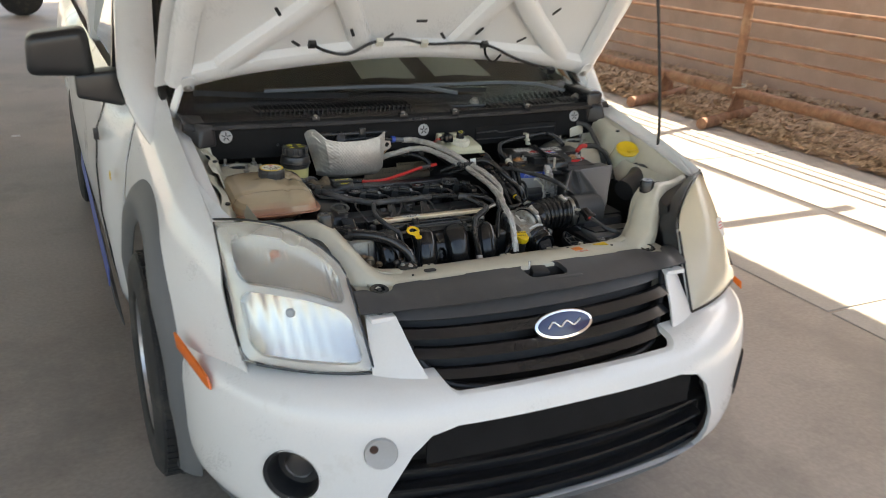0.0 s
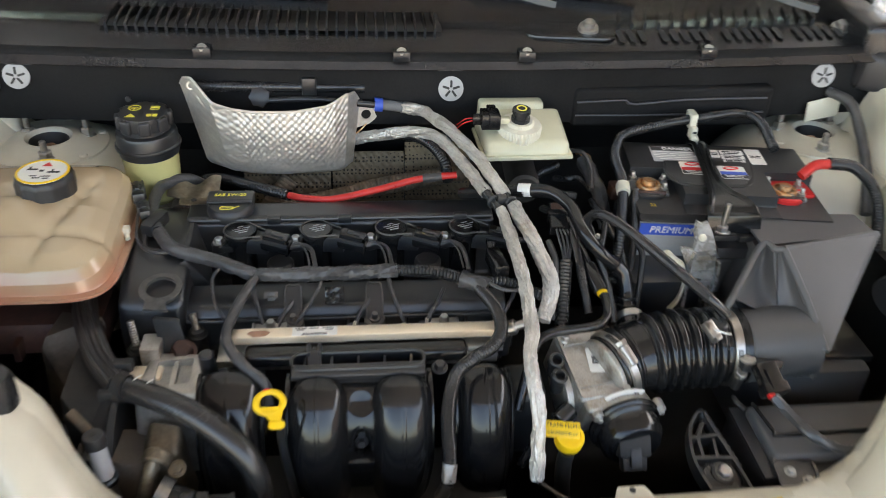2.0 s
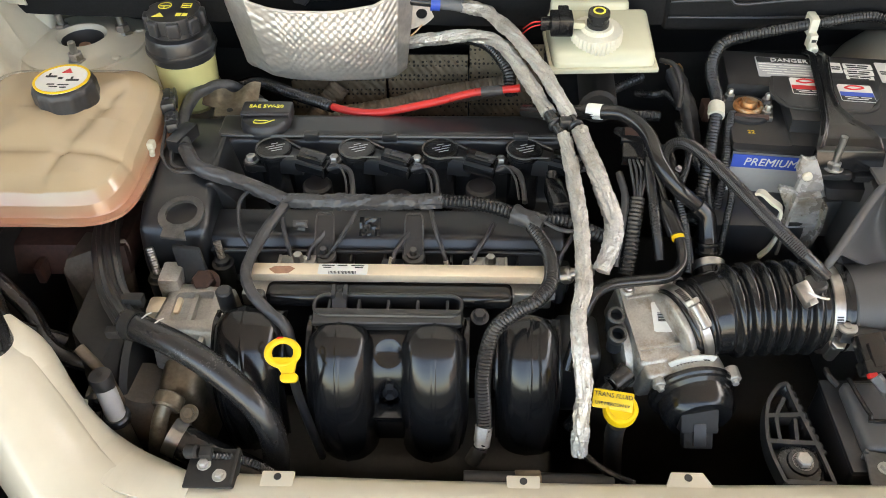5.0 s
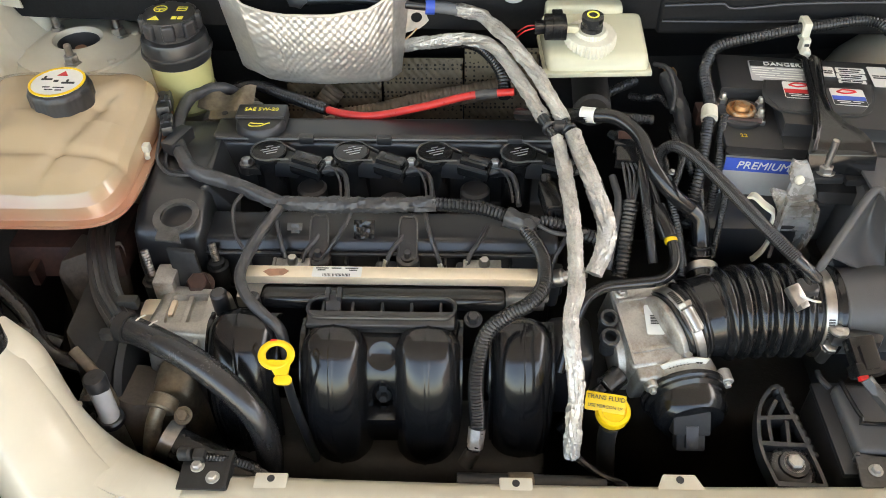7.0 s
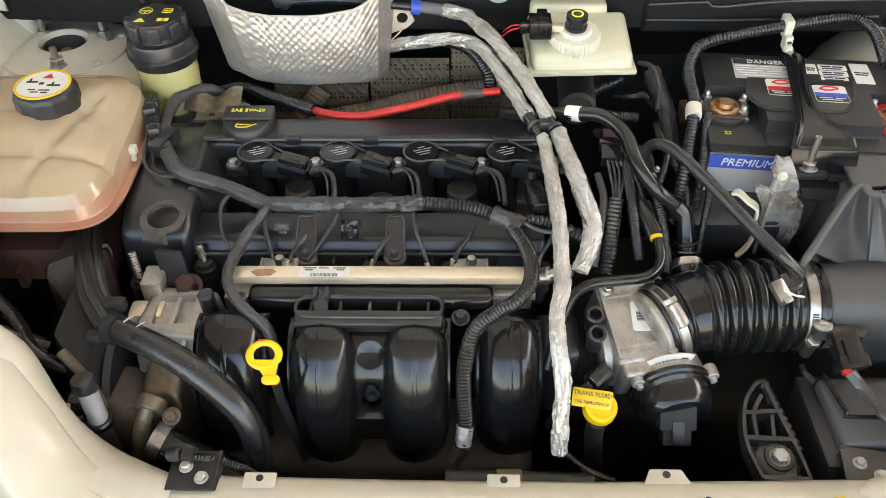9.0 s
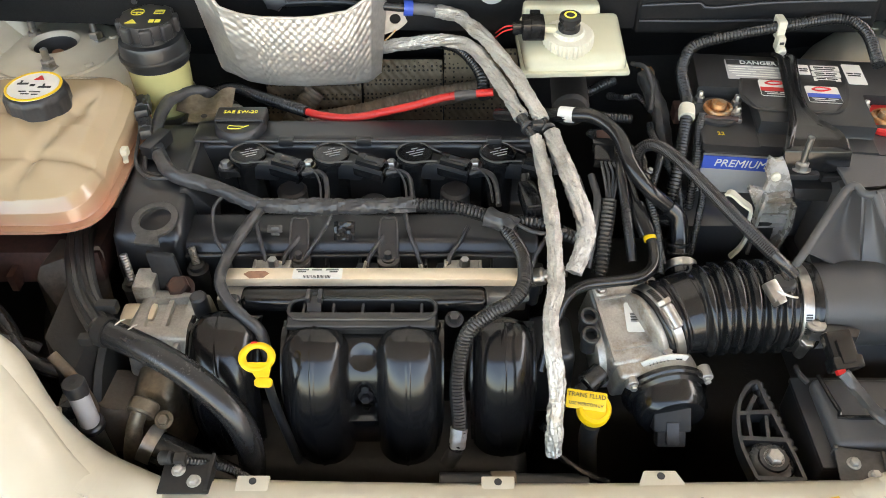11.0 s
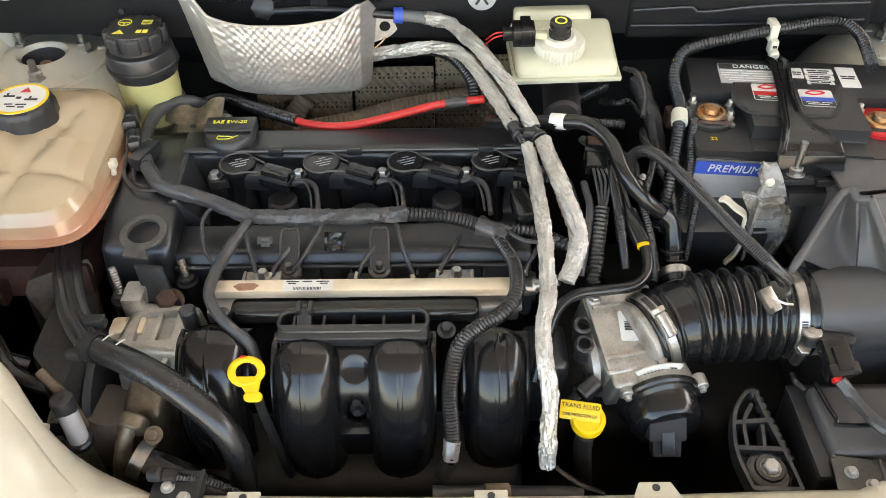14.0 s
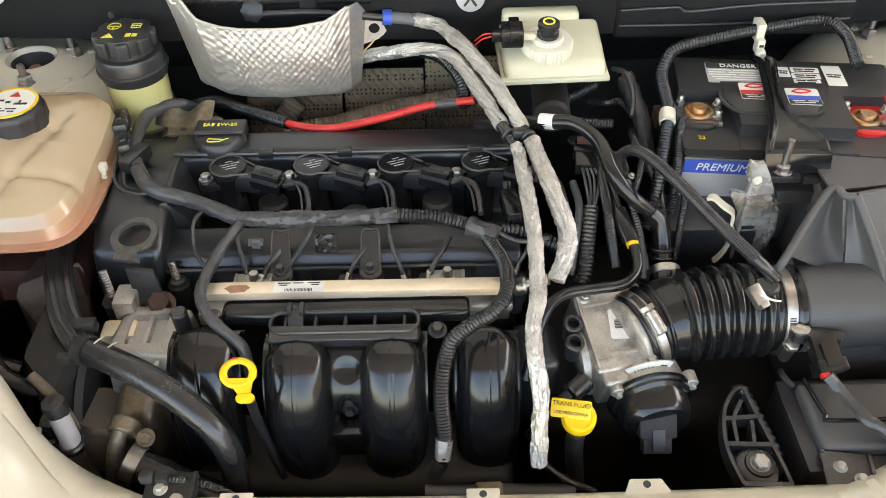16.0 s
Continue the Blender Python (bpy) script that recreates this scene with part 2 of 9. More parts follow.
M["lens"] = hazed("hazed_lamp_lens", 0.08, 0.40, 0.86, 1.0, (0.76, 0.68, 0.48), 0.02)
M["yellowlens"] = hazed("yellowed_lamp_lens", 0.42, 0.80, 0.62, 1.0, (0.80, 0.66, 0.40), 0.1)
M["foglens"] = glass("lamp_lens", (0.9, 0.9, 0.9), 0.03, 0.02)


def tank_plastic():
    """Yellowed polypropylene; pink coolant shows through below the fill line, with brown staining."""
    m = mat("yellowed_coolant_tank", (0.44, 0.335, 0.21), 0.14, var=0.03, scale=7, fine=25, bump=0.0, coat=0.6, rvar=0.05)
    n, l = m.node_tree.nodes, m.node_tree.links
    b = n["Principled BSDF"]
    old = b.inputs["Base Color"].links[0].from_socket
    tc, sep, mr, mx, nz, ad = (n.new("ShaderNode" + k) for k in ("TexCoord", "SeparateXYZ", "MapRange", "Mix", "TexNoise", "Math"))
    l.new(tc.outputs["Object"], sep.inputs[0])
    l.new(tc.outputs["Object"], nz.inputs["Vector"])
    nz.inputs["Scale"].default_value = 14
    ad.operation = "MULTIPLY_ADD"
    ad.inputs[1].default_value = 0.035
    l.new(nz.outputs[0], ad.inputs[0])
    l.new(sep.outputs["Z"], ad.inputs[2])
    mr.inputs["From Min"].default_value, mr.inputs["From Max"].default_value = 0.876, 0.842
    l.new(ad.outputs[0], mr.inputs["Value"])
    mx.data_type = "RGBA"
    l.new(mr.outputs[0], mx.inputs["Factor"])
    l.new(old, mx.inputs["A"])
    mx.inputs["B"].default_value = (0.46, 0.20, 0.125, 1)
    l.new(mx.outputs["Result"], b.inputs["Base Color"])
    return m


M["tank"] = tank_plastic()


# ---- mesh tools ----
def linked(name, bm, material, smooth=38):
    bm.normal_update()
    for e in bm.edges:
        e.smooth = not (len(e.link_faces) == 2 and e.calc_face_angle(0) > radians(smooth))
    for f in bm.faces:
        f.smooth = True
    me = bpy.data.meshes.new(name)
    bm.to_mesh(me)
    bm.free()
    me.materials.append(M[material])
    return new(name, me)


def thing(name, at, label, category, group="", kind=""):
    e = new(name)
    e.empty_display_size = 0.05
    e.location = at
    return tagged(e, label, category, group, kind)


def part(name, bm, material, parent, label="", smooth=38):
    ob = linked(name, bm, material, smooth)
    ob.parent = parent
    base = Vector(parent.location)
    if parent.parent:
        base = Vector((0, 0, 0))
    ob.matrix_parent_inverse = Matrix.Translation(-base)
    if label:
        ob["label"] = label
    return ob


def single(name, bm, material, label, category, group="", kind="", smooth=38):
    return tagged(linked(name, bm, material, smooth), label, category, group, kind)


def moved(bm, m):
    bmesh.ops.transform(bm, matrix=m, verts=bm.verts)
    return bm


def joined(*bms):
    out = bms[0]
    for b in bms[1:]:
        me = bpy.data.meshes.new("tmp")
        b.to_mesh(me)
        b.free()
        out.from_mesh(me)
        bpy.data.meshes.remove(me)
    return out


def from_data(verts, faces):
    bm = bmesh.new()
    vs = [bm.verts.new(v) for v in verts]
    for f in faces:
        try:
            bm.faces.new([vs[i] for i in f])
        except ValueError:
            pass
    bmesh.ops.recalc_face_normals(bm, faces=bm.faces)
    return bm


def rounded(bm, width, seg=2, angle=30):
    edges = [e for e in bm.edges if len(e.link_faces) == 2 and e.calc_face_angle(0) > radians(angle)]
    if width > 0 and edges:
        bmesh.ops.bevel(bm, geom=edges, offset=width, segments=seg, profile=0.6, affect="EDGES", clamp_overlap=True)
    return bm


def box(lo, hi, bev=0.003, seg=2, taper=0.0):
    (x0, y0, z0), (x1, y1, z1) = lo, hi
    a, b = (x1 - x0) * taper / 2, (y1 - y0) * taper / 2
    v = [(x0, y0, z0), (x1, y0, z0), (x1, y1, z0), (x0, y1, z0), (x0 + a, y0 + b, z1), (x1 - a, y0 + b, z1), (x1 - a, y1 - b, z1), (x0 + a, y1 - b, z1)]
    return rounded(from_data(v, [(0, 3, 2, 1), (4, 5, 6, 7), (0, 1, 5, 4), (1, 2, 6, 5), (2, 3, 7, 6), (3, 0, 4, 7)]), bev, seg)


def hexa(v, bev=0.004, seg=2):
    """Eight corners: four below, four above, in the same turn."""
    return rounded(from_data(v, [(0, 3, 2, 1), (4, 5, 6, 7), (0, 1, 5, 4), (1, 2, 6, 5), (2, 3, 7, 6), (3, 0, 4, 7)]), bev, seg)


def axis_matrix(p0, p1):
    d = Vector(p1) - Vector(p0)
    return Matrix.Translation(p0) @ d.to_track_quat("Z", "Y").to_matrix().to_4x4()


def lathe(profile, p0=(0, 0, 0), p1=(0, 0, 1), seg=28, wobble=0.0, hollow=False):
    """Turn (radius, height) pairs round the axis from p0 towards p1."""
    vs, fs = [], []
    for r, z in profile:
        for k in range(seg):
            a = 2 * math.pi * k / seg
            w = 1 + wobble * (1 if k % 2 else -1)
            vs.append((r * w * math.cos(a), r * w * math.sin(a), z))
    n = len(profile)
    for i in range(n - 1):
        for k in range(seg):
            fs.append((i * seg + k, i * seg + (k + 1) % seg, (i + 1) * seg + (k + 1) % seg, (i + 1) * seg + k))
    closed = hollow or abs(profile[0][0] - profile[-1][0]) + abs(profile[0][1] - profile[-1][1]) < 1e-7
    if profile[0][0] > 1e-6 and not closed:
        fs.append(tuple(range(seg - 1, -1, -1)))
    if profile[-1][0] > 1e-6 and not closed:
        fs.append(tuple((n - 1) * seg + k for k in range(seg)))
    bm = from_data(vs, fs)
    bmesh.ops.remove_doubles(bm, verts=bm.verts, dist=1e-6)
    return moved(bm, axis_matrix(p0, p1))


def cyl(p0, p1, r, r1=None, seg=24, bev=0.0):
    h = (Vector(p1) - Vector(p0)).length
    r1 = r if r1 is None else r1
    b = min(bev, r * 0.5, r1 * 0.5, h * 0.4)
    prof = [(r - b, 0), (r, b), (r1, h - b), (r1 - b, h)] if b else [(r, 0), (r1, h)]
    return lathe(prof, p0, p1, seg)


def ring(c, axis, r_out, r_in, h, seg=28, bev=0.001):
    p1 = Vector(c) + Vector(axis).normalized()
    return lathe([(r_in, 0), (r_out - bev, 0), (r_out, bev), (r_out, h - bev), (r_out - bev, h), (r_in, h), (r_in, 0)], c, p1, seg)


def spline(pts, step=0.004):
    """Even points along a smooth curve through pts."""
    p = [Vector(q) for q in pts]
    p = [p[0] * 2 - p[1]] + p + [p[-1] * 2 - p[-2]]
    dense = []
    for i in range(1, len(p) - 2):
        a, b, c, d = p[i - 1:i + 3]
        for k in range(24):
            t = k / 24
            dense.append(0.5 * ((2 * b) + (c - a) * t + (2 * a - 5 * b + 4 * c - d) * t * t + (3 * b - a - 3 * c + d) * t ** 3))
    dense.append(p[-2])
    out, left = [dense[0]], step
    for a, b in zip(dense, dense[1:]):
        seg = (b - a).length
        while seg > 1e-9 and left <= seg:
            a = a + (b - a) * (left / seg)
            out.append(a.copy())
            seg = (b - a).length
            left = step
        left -= seg
    if (out[-1] - dense[-1]).length > step * 0.3:
        out.append(dense[-1])
    return out


def sweep(path, section, caps=True, up=(0, 0, 1)):
    """Sweep closed sections, one function of (index, share) or a fixed list of (side, up) pairs, along path."""
    vs, fs = [], []
    n = len(path)
    tang = [(path[min(i + 1, n - 1)] - path[max(i - 1, 0)]).normalized() for i in range(n)]
    u = Vector(up)
    side = tang[0].cross(u)
    if side.length < 1e-3:
        side = tang[0].cross(Vector((0, 1, 0)))
    side.normalize()
    m = 0
    for i in range(n):
        side = (side - tang[i] * side.dot(tang[i])).normalized()
        upv = side.cross(tang[i])
        sec = section(i, i / max(1, n - 1)) if callable(section) else section
        m = len(sec)
        for a, b in sec:
            vs.append(path[i] + side * a + upv * b)
    for i in range(n - 1):
        for k in range(m):
            fs.append((i * m + k, i * m + (k + 1) % m, (i + 1) * m + (k + 1) % m, (i + 1) * m + k))
    if caps:
        fs.append(tuple(range(m - 1, -1, -1)))
        fs.append(tuple((n - 1) * m + k for k in range(m)))
    return from_data(vs, fs)


def circle(r, seg=12):
    return [(r * math.cos(2 * math.pi * k / seg), r * math.sin(2 * math.pi * k / seg)) for k in range(seg)]


def hose(pts, r, seg=14, step=0.004, rib=0.0, depth=0.0, flute=0, rough=0.0):
    """A round hose; rib: the pitch of corrugations, flute: how many lengthwise ridges, rough: uneven wrapping."""
    if rib:
        step = rib / 4
    path = spline(pts, step)

    def sec(i, s):
        k = r
        if rib:
            k = r - depth * (0.0, 0.35, 1.0, 0.35)[i % 4]
        if flute:
            q = seg if seg > 3 * flute else 4 * flute
            return [((k - depth * (0.5 + 0.5 * math.cos(flute * 2 * math.pi * j / q))) * math.cos(2 * math.pi * j / q), (k - depth * (0.5 + 0.5 * math.cos(flute * 2 * math.pi * j / q))) * math.sin(2 * math.pi * j / q)) for j in range(q)]
        if rough:
            out = []
            for j in range(seg):
                a = 2 * math.pi * j / seg
                w = 1 + rough * noise.noise((path[i] * 55) + Vector((math.cos(a) * 2.2, math.sin(a) * 2.2, 0)))
                w += rough * 0.5 * noise.noise((path[i] * 160) + Vector((math.cos(a) * 4, math.sin(a) * 4, 3)))
                if step < 0.002:
                    w -= 0.9 * rough * abs(noise.noise((path[i] * 330) + Vector((math.cos(a) * 4, math.sin(a) * 4, 7))))
                out.append((k * w * math.cos(a), k * w * math.sin(a)))
            return out
        return circle(k, seg)

    return sweep(path, sec)


def hull(points, bev=0.004, seg=2):
    """The convex solid round a few corners."""
    bm = bmesh.new()
    for p in points:
        bm.verts.new(p)
    out = bmesh.ops.convex_hull(bm, input=bm.verts)
    bmesh.ops.delete(bm, geom=[v for v in out["geom_interior"] if isinstance(v, bmesh.types.BMVert)], context="VERTS")
    bmesh.ops.dissolve_limit(bm, angle_limit=radians(3), verts=bm.verts, edges=bm.edges)
    bmesh.ops.recalc_face_normals(bm, faces=bm.faces)
    return rounded(bm, bev, seg)


def surface(f, nu, nv, thick=0.0):
    """A sheet f(u, v), u and v from 0 to 1, with thickness towards its back."""
    vs = [Vector(f(i / nu, j / nv)) for j in range(nv + 1) for i in range(nu + 1)]
    w = nu + 1
    fs = [(j * w + i, j * w + i + 1, (j + 1) * w + i + 1, (j + 1) * w + i) for j in range(nv) for i in range(nu)]
    bm = bmesh.new()
    bv = [bm.verts.new(v) for v in vs]
    for q in fs:
        bm.faces.new([bv[k] for k in q])
    bm.normal_update()
    if thick:
        bmesh.ops.solidify(bm, geom=bm.faces[:], thickness=thick)
    return bm


def plate(outline, thick, m=None, bev=0.0, seg=2):
    """A flat plate from (x, y) corners, thick upwards from z = 0, then moved by m."""
    n = len(outline)
    bm = from_data([(x, y, 0) for x, y in outline] + [(x, y, thick) for x, y in outline],
                   [tuple(range(n - 1, -1, -1)), tuple(range(n, 2 * n))] + [(i, (i + 1) % n, n + (i + 1) % n, n + i) for i in range(n)])
    rounded(bm, bev, seg, 50)
    return moved(bm, m) if m else bm


def rounded_rect(w, h, r, k=5):
    out = []
    for cx, cy, a0 in ((w / 2 - r, h / 2 - r, 0), (-w / 2 + r, h / 2 - r, 90), (-w / 2 + r, -h / 2 + r, 180), (w / 2 - r, -h / 2 + r, 270)):
        for i in range(k + 1):
            a = radians(a0 + 90 * i / k)
            out.append((cx + r * math.cos(a), cy + r * math.sin(a)))
    return out


def carved(bm, *cutters):
    """bm with the cutters' volumes taken away."""
    def temp(b):
        me = bpy.data.meshes.new("tmp")
        b.to_mesh(me)
        b.free()
        return new("tmp", me)
    ob = temp(bm)
    cs = [temp(c) for c in cutters]
    for c in cs:
        mod = ob.modifiers.new("cut", "BOOLEAN")
        mod.object, mod.operation, mod.solver = c, "DIFFERENCE", "EXACT"
    bpy.context.view_layer.update()
    me = bpy.data.meshes.new_from_object(ob.evaluated_get(bpy.context.evaluated_depsgraph_get()))
    out = bmesh.new()
    out.from_mesh(me)
    for o in [ob] + cs:
        d = o.data
        bpy.data.objects.remove(o)
        bpy.data.meshes.remove(d)
    bpy.data.meshes.remove(me)
    return out


def lettering(text, size, m, thick=0.0004, align="CENTER"):
    c = bpy.data.curves.new("tmp", "FONT")
    c.body, c.size, c.extrude, c.align_x, c.align_y, c.resolution_u = text, size, thick, align, "CENTER", 2
    ob = new("tmp", c)
    bpy.context.view_layer.update()
    me = bpy.data.meshes.new_from_object(ob.evaluated_get(bpy.context.evaluated_depsgraph_get()))
    bm = bmesh.new()
    bm.from_mesh(me)
    bpy.data.objects.remove(ob)
    bpy.data.curves.remove(c)
    bpy.data.meshes.remove(me)
    return moved(bm, m)


def bars(rows, m, h=0.0012, gap=0.0022, thick=0.0003):
    """Lines of unreadable print as short bars: rows of (start, end) shares."""
    bms = []
    for j, row in enumerate(rows):
        for a, b in row:
            bms.append(moved(box((a, -j * gap, 0), (b, -j * gap + h, thick), 0), Matrix()))
    return moved(joined(*bms), m)


def bolt(at, axis=(0, 0, 1), r=0.006, h=0.005, washer=1.5):
    a = Vector(axis).normalized()
    at = Vector(at)
    w = cyl(at, at + a * 0.0015, r * washer, seg=20, bev=0.0004)
    return joined(w, lathe([(r, 0), (r, h * 0.8), (r * 0.8, h)], at + a * 0.0015, at + a, 6))


# ---- the setting ----
def setting():
    g = box((-40, -40, -0.4), (60, 60, 0.0), 0)
    single("ground", g, "concrete", "worn grey-brown trowelled concrete floor under the shelter", "ground", kind="structure")
    # paler apron outside the shelter, laid in bays with open joints
    apron = thing("pavement", (3.1, 2, 0), "pale concrete apron in bays beside the shelter", "pavement", kind="structure")
    for x0, x1 in ((2.0, 3.22), (3.235, 4.25)):
        y = -9.0
        while y < 14:
            part("slab", box((x0, y, -0.02), (x1, y + 2.28, 0.006), 0.003, 1), "slab", apron)
            y += 2.3
    single("mulch_bed", surface(lambda u, v: (4.25 + 3.2 * u, -9 + 24 * v, 0.012 + 0.035 * noise.noise((u * 22, v * 150, 1)) + 0.03 * u), 60, 240), "soil", "brown bark mulch bed along the fence", "mulch", kind="structure")
    rnd = random.Random(5)
    vs, fs = [], []
    for _ in range(9000):
        x, y = 4.24 + 1.9 * rnd.random(), -1.0 + 9 * rnd.random() ** 0.8
        m = Matrix.Translation((x, y, 0.03 + 0.03 * rnd.random())) @ Euler((rnd.uniform(-0.6, 0.6), rnd.uniform(-0.6, 0.6), rnd.uniform(0, 6.3))).to_matrix().to_4x4()
        a, b, c = rnd.uniform(0.015, 0.06), rnd.uniform(0.006, 0.018), rnd.uniform(0.003, 0.008)
        k = len(vs)
        vs += [m @ Vector(q) for q in ((-a, -b, 0), (a, -b * 0.6, 0), (a * 0.8, b, 0), (-a * 0.9, b * 0.7, 0), (0, 0, c))]
        fs += [(k, k + 1, k + 4), (k + 1, k + 2, k + 4), (k + 2, k + 3, k + 4), (k + 3, k, k + 4)]
    me = bpy.data.meshes.new("bark_chips")
    me.from_pydata(vs, [], fs)
    me.materials.append(M["chip"])
    tagged(new("bark_chips", me), "scattered shredded bark chips on the bed", "bark chips", kind="stuff")
    # windbreak wall behind the fence
    wall = thing("wall_east", (6.25, 3, 0), "brown woven windbreak wall with vertical seams", "wall", kind="structure")
    y = -9.0
    while y < 15:
        part("panel", surface(lambda u, v, y=y: (6.25 + 0.015 * noise.noise((u * 9 + y, v * 5, 2)) + 0.02 * math.sin(v * 9), y + 2.36 * u, 2.8 * v), 40, 24, 0.02), "cloth", wall)
        part("post", box((6.28, y - 0.04, 0), (6.36, y + 0.04, 2.8), 0.004), "rust", wall)
        y += 2.36
    # shelter roof with its eave and two outer purlins
    roof = thing("ceiling", (-2, 2, 3.4), "pale sheet roof of an open-sided shelter", "ceiling", kind="structure")
    part("roof_sheet", box((-11.0, -3.4, 3.4), (4.87, 16.0, 3.46), 0), "roofsheet", roof)
    for x in (5.95,):
        part("purlin", box((x - 0.03, -3.4, 3.4), (x + 0.03, 16, 3.46), 0), "rust", roof)
    for y in (-3.3, 2.05, 6.75):
        part("rafter", box((-11, y - 0.04, 3.3), (6.1, y + 0.04, 3.4), 0), "rust", roof)
    for x, y in ((-10, -3.2), (-10, 15), (4.7, -3.2), (4.7, 15), (-10, 4.5)):
        part("column", box((x - 0.07, y - 0.07, 0), (x + 0.07, y + 0.07, 3.4), 0.004), "rust", roof)


setting()


def pipe_fence():
    f = thing("pipe_fence", (4.6, 3.55, 0), "rusted steel pipe fence panels on triangular feet", "fence")
    for z, r in ((0.26, 0.048), (0.46, 0.013), (0.60, 0.013), (0.735, 0.013), (0.885, 0.013), (1.03, 0.018), (1.2, 0.018)):
        part("rail", cyl((4.6, -3.0, z - 0.01), (4.6, 12.0, z + 0.02), r, seg=14), "rust", f)
    for y in (3.56, -1.2, 8.3):
        part("post", cyl((4.6, y, 0.2), (4.6, y, 1.5), 0.042, seg=16, bev=0.003), "rust", f)
    for y in (3.52, 4.5, -1.2, 8.3, 9.4):
        part("foot", joined(cyl((4.02, y - 0.22, 0.055), (4.95, y + 0.12, 0.055), 0.05, seg=14), ring((4.02, y - 0.22, 0.055), (-1, 0, 0), 0.05, 0.038, 0.002)), "rust", f, "open-ended pipe foot")
        part("gusset", plate([(-0.17, 0), (0.17, 0), (0.055, 0.22), (-0.055, 0.22)], 0.012, Matrix.Translation((4.6, y, 0.075)) @ Matrix.Rotation(radians(20), 4, "Z") @ Matrix.Rotation(radians(90), 4, "X"), 0.002), "rust", f)
    wire = [(4.6 + 0.052 * math.cos(a * 1.7), 3.52 + 0.06 * math.sin(a * 1.7), 0.24 + 0.012 * a) for a in range(9)]
    part("wire_tie", hose(wire, 0.006, 8, 0.01), "clip", f, "pale twisted wire tie")
    single("pipe_offcut", joined(cyl((4.85, 2.9, 0.07), (5.0, 2.78, 0.07), 0.05, seg=14)), "chip", "short log offcut lying in the mulch", "log")


pipe_fence()


def far_wheel():
    w = thing("parked_vehicle_wheel", (-1.2, 12.8, 0), "dark wheel of another vehicle parked further back", "wheel")
    part("tyre", lathe([(0.2, -0.1), (0.3, -0.1), (0.33, -0.07), (0.33, 0.07), (0.3, 0.1), (0.2, 0.1)], (-1.2, 12.9, 0.33), (-1.2, 13.9, 0.33), 32), "tyre", w)
    part("rim", lathe([(0.2, -0.06), (0.12, -0.03), (0.0, -0.05)], (-1.2, 12.9, 0.33), (-1.2, 13.9, 0.33), 24), "alloy", w)


far_wheel()


def litter():
    single("paper_scrap", plate([(-0.03, -0.02), (0.035, -0.015), (0.025, 0.022), (-0.02, 0.018)], 0.002, Matrix.Translation((-1.25, 4.53, 0.001))), "paper", "small white paper scrap on the concrete", "litter")


litter()


# ---- the van ----
van = thing("van", (0, 1.2, 0), "white compact delivery van with its bonnet propped open", "van")


def lerp(a, b, t):
    return a + (b - a) * t


def along(table, x):
    """Smooth read-out of a small table of (x, value)."""
    if x <= table[0][0]:
        return table[0][1]
    for (a, p), (b, q) in zip(table, table[1:]):
        if x <= b:
            return lerp(p, q, (x - a) / (b - a))
    return table[-1][1]


WHEEL_Y, WHEEL_Z = 0.17, 0.325
TOP = [(-0.45, 0.80), (-0.25, 0.876), (-0.1, 0.915), (0.1, 0.955), (0.3, 0.99), (0.5, 1.02), (0.9, 1.05)]
WIDE = [(0, 0.712), (0.015, 0.735), (0.05, 0.765), (0.1, 0.788), (0.2, 0.815), (0.3, 0.83), (0.5, 0.838), (0.7, 0.82)]


def half_width(y, z):
    d = max(0, along(TOP, y) - z)
    t = max(0, -0.05 - y) / 0.4
    return along(WIDE, d) - 0.13 * t ** 1.4 + 0.045 * max(0, y - 0.5) / 2


def arch(y, r):
    d = 1 - ((y - WHEEL_Y) / (r * 0.86)) ** 2
    return WHEEL_Z + 1.06 * r * math.sqrt(d) if d > 0 else 0


def fender(side):
    def f(u, v):
        y = lerp(0.52, -0.258 - 0.21 * v ** 1.1, u)
        zt = along(TOP, y)
        zb = max(0.575, arch(y, 0.492))
        z = lerp(zt, zb, v)
        return side * half_width(y, z), y, z
    bm = surface(f, 56, 22, 0.004 * side)
    fl = surface(lambda u, v: (side * lerp(0.712, 0.672, v), lerp(0.5, -0.25, u), along(TOP, lerp(0.5, -0.25, u)) - 0.002 - 0.02 * min(1, v * 3)), 40, 4, 0.002 * side)
    ob = part("fender", joined(bm, fl), "paint", van, "white front wing")
    # wheel arch trim
    def tr(u, v):
        a = lerp(radians(205), radians(-24), u)
        r = lerp(0.385, 0.500, v)
        y, z = WHEEL_Y + 0.86 * r * math.cos(a), WHEEL_Z + 1.06 * r * math.sin(a)
        z = max(z, 0.2)
        out = 0.026 * math.sin(math.pi * min(1, v * 1.02)) ** 0.6
        return side * (half_width(y, min(z, 0.86)) + out - 0.004), y, z
    part("arch_trim", surface(tr, 56, 8, 0.004 * side), "grey", van, "grey textured wheel arch trim")
    # inner wheel housing
    def wh(u, v):
        a = lerp(radians(190), radians(-10), u)
        return side * lerp(0.80, 0.55, v), WHEEL_Y + 0.375 * math.cos(a), WHEEL_Z + 0.375 * math.sin(a)
    part("wheel_housing", surface(wh, 32, 4, 0.003), "dark", van)
    return ob


for s in (-1, 1):
    fender(s)

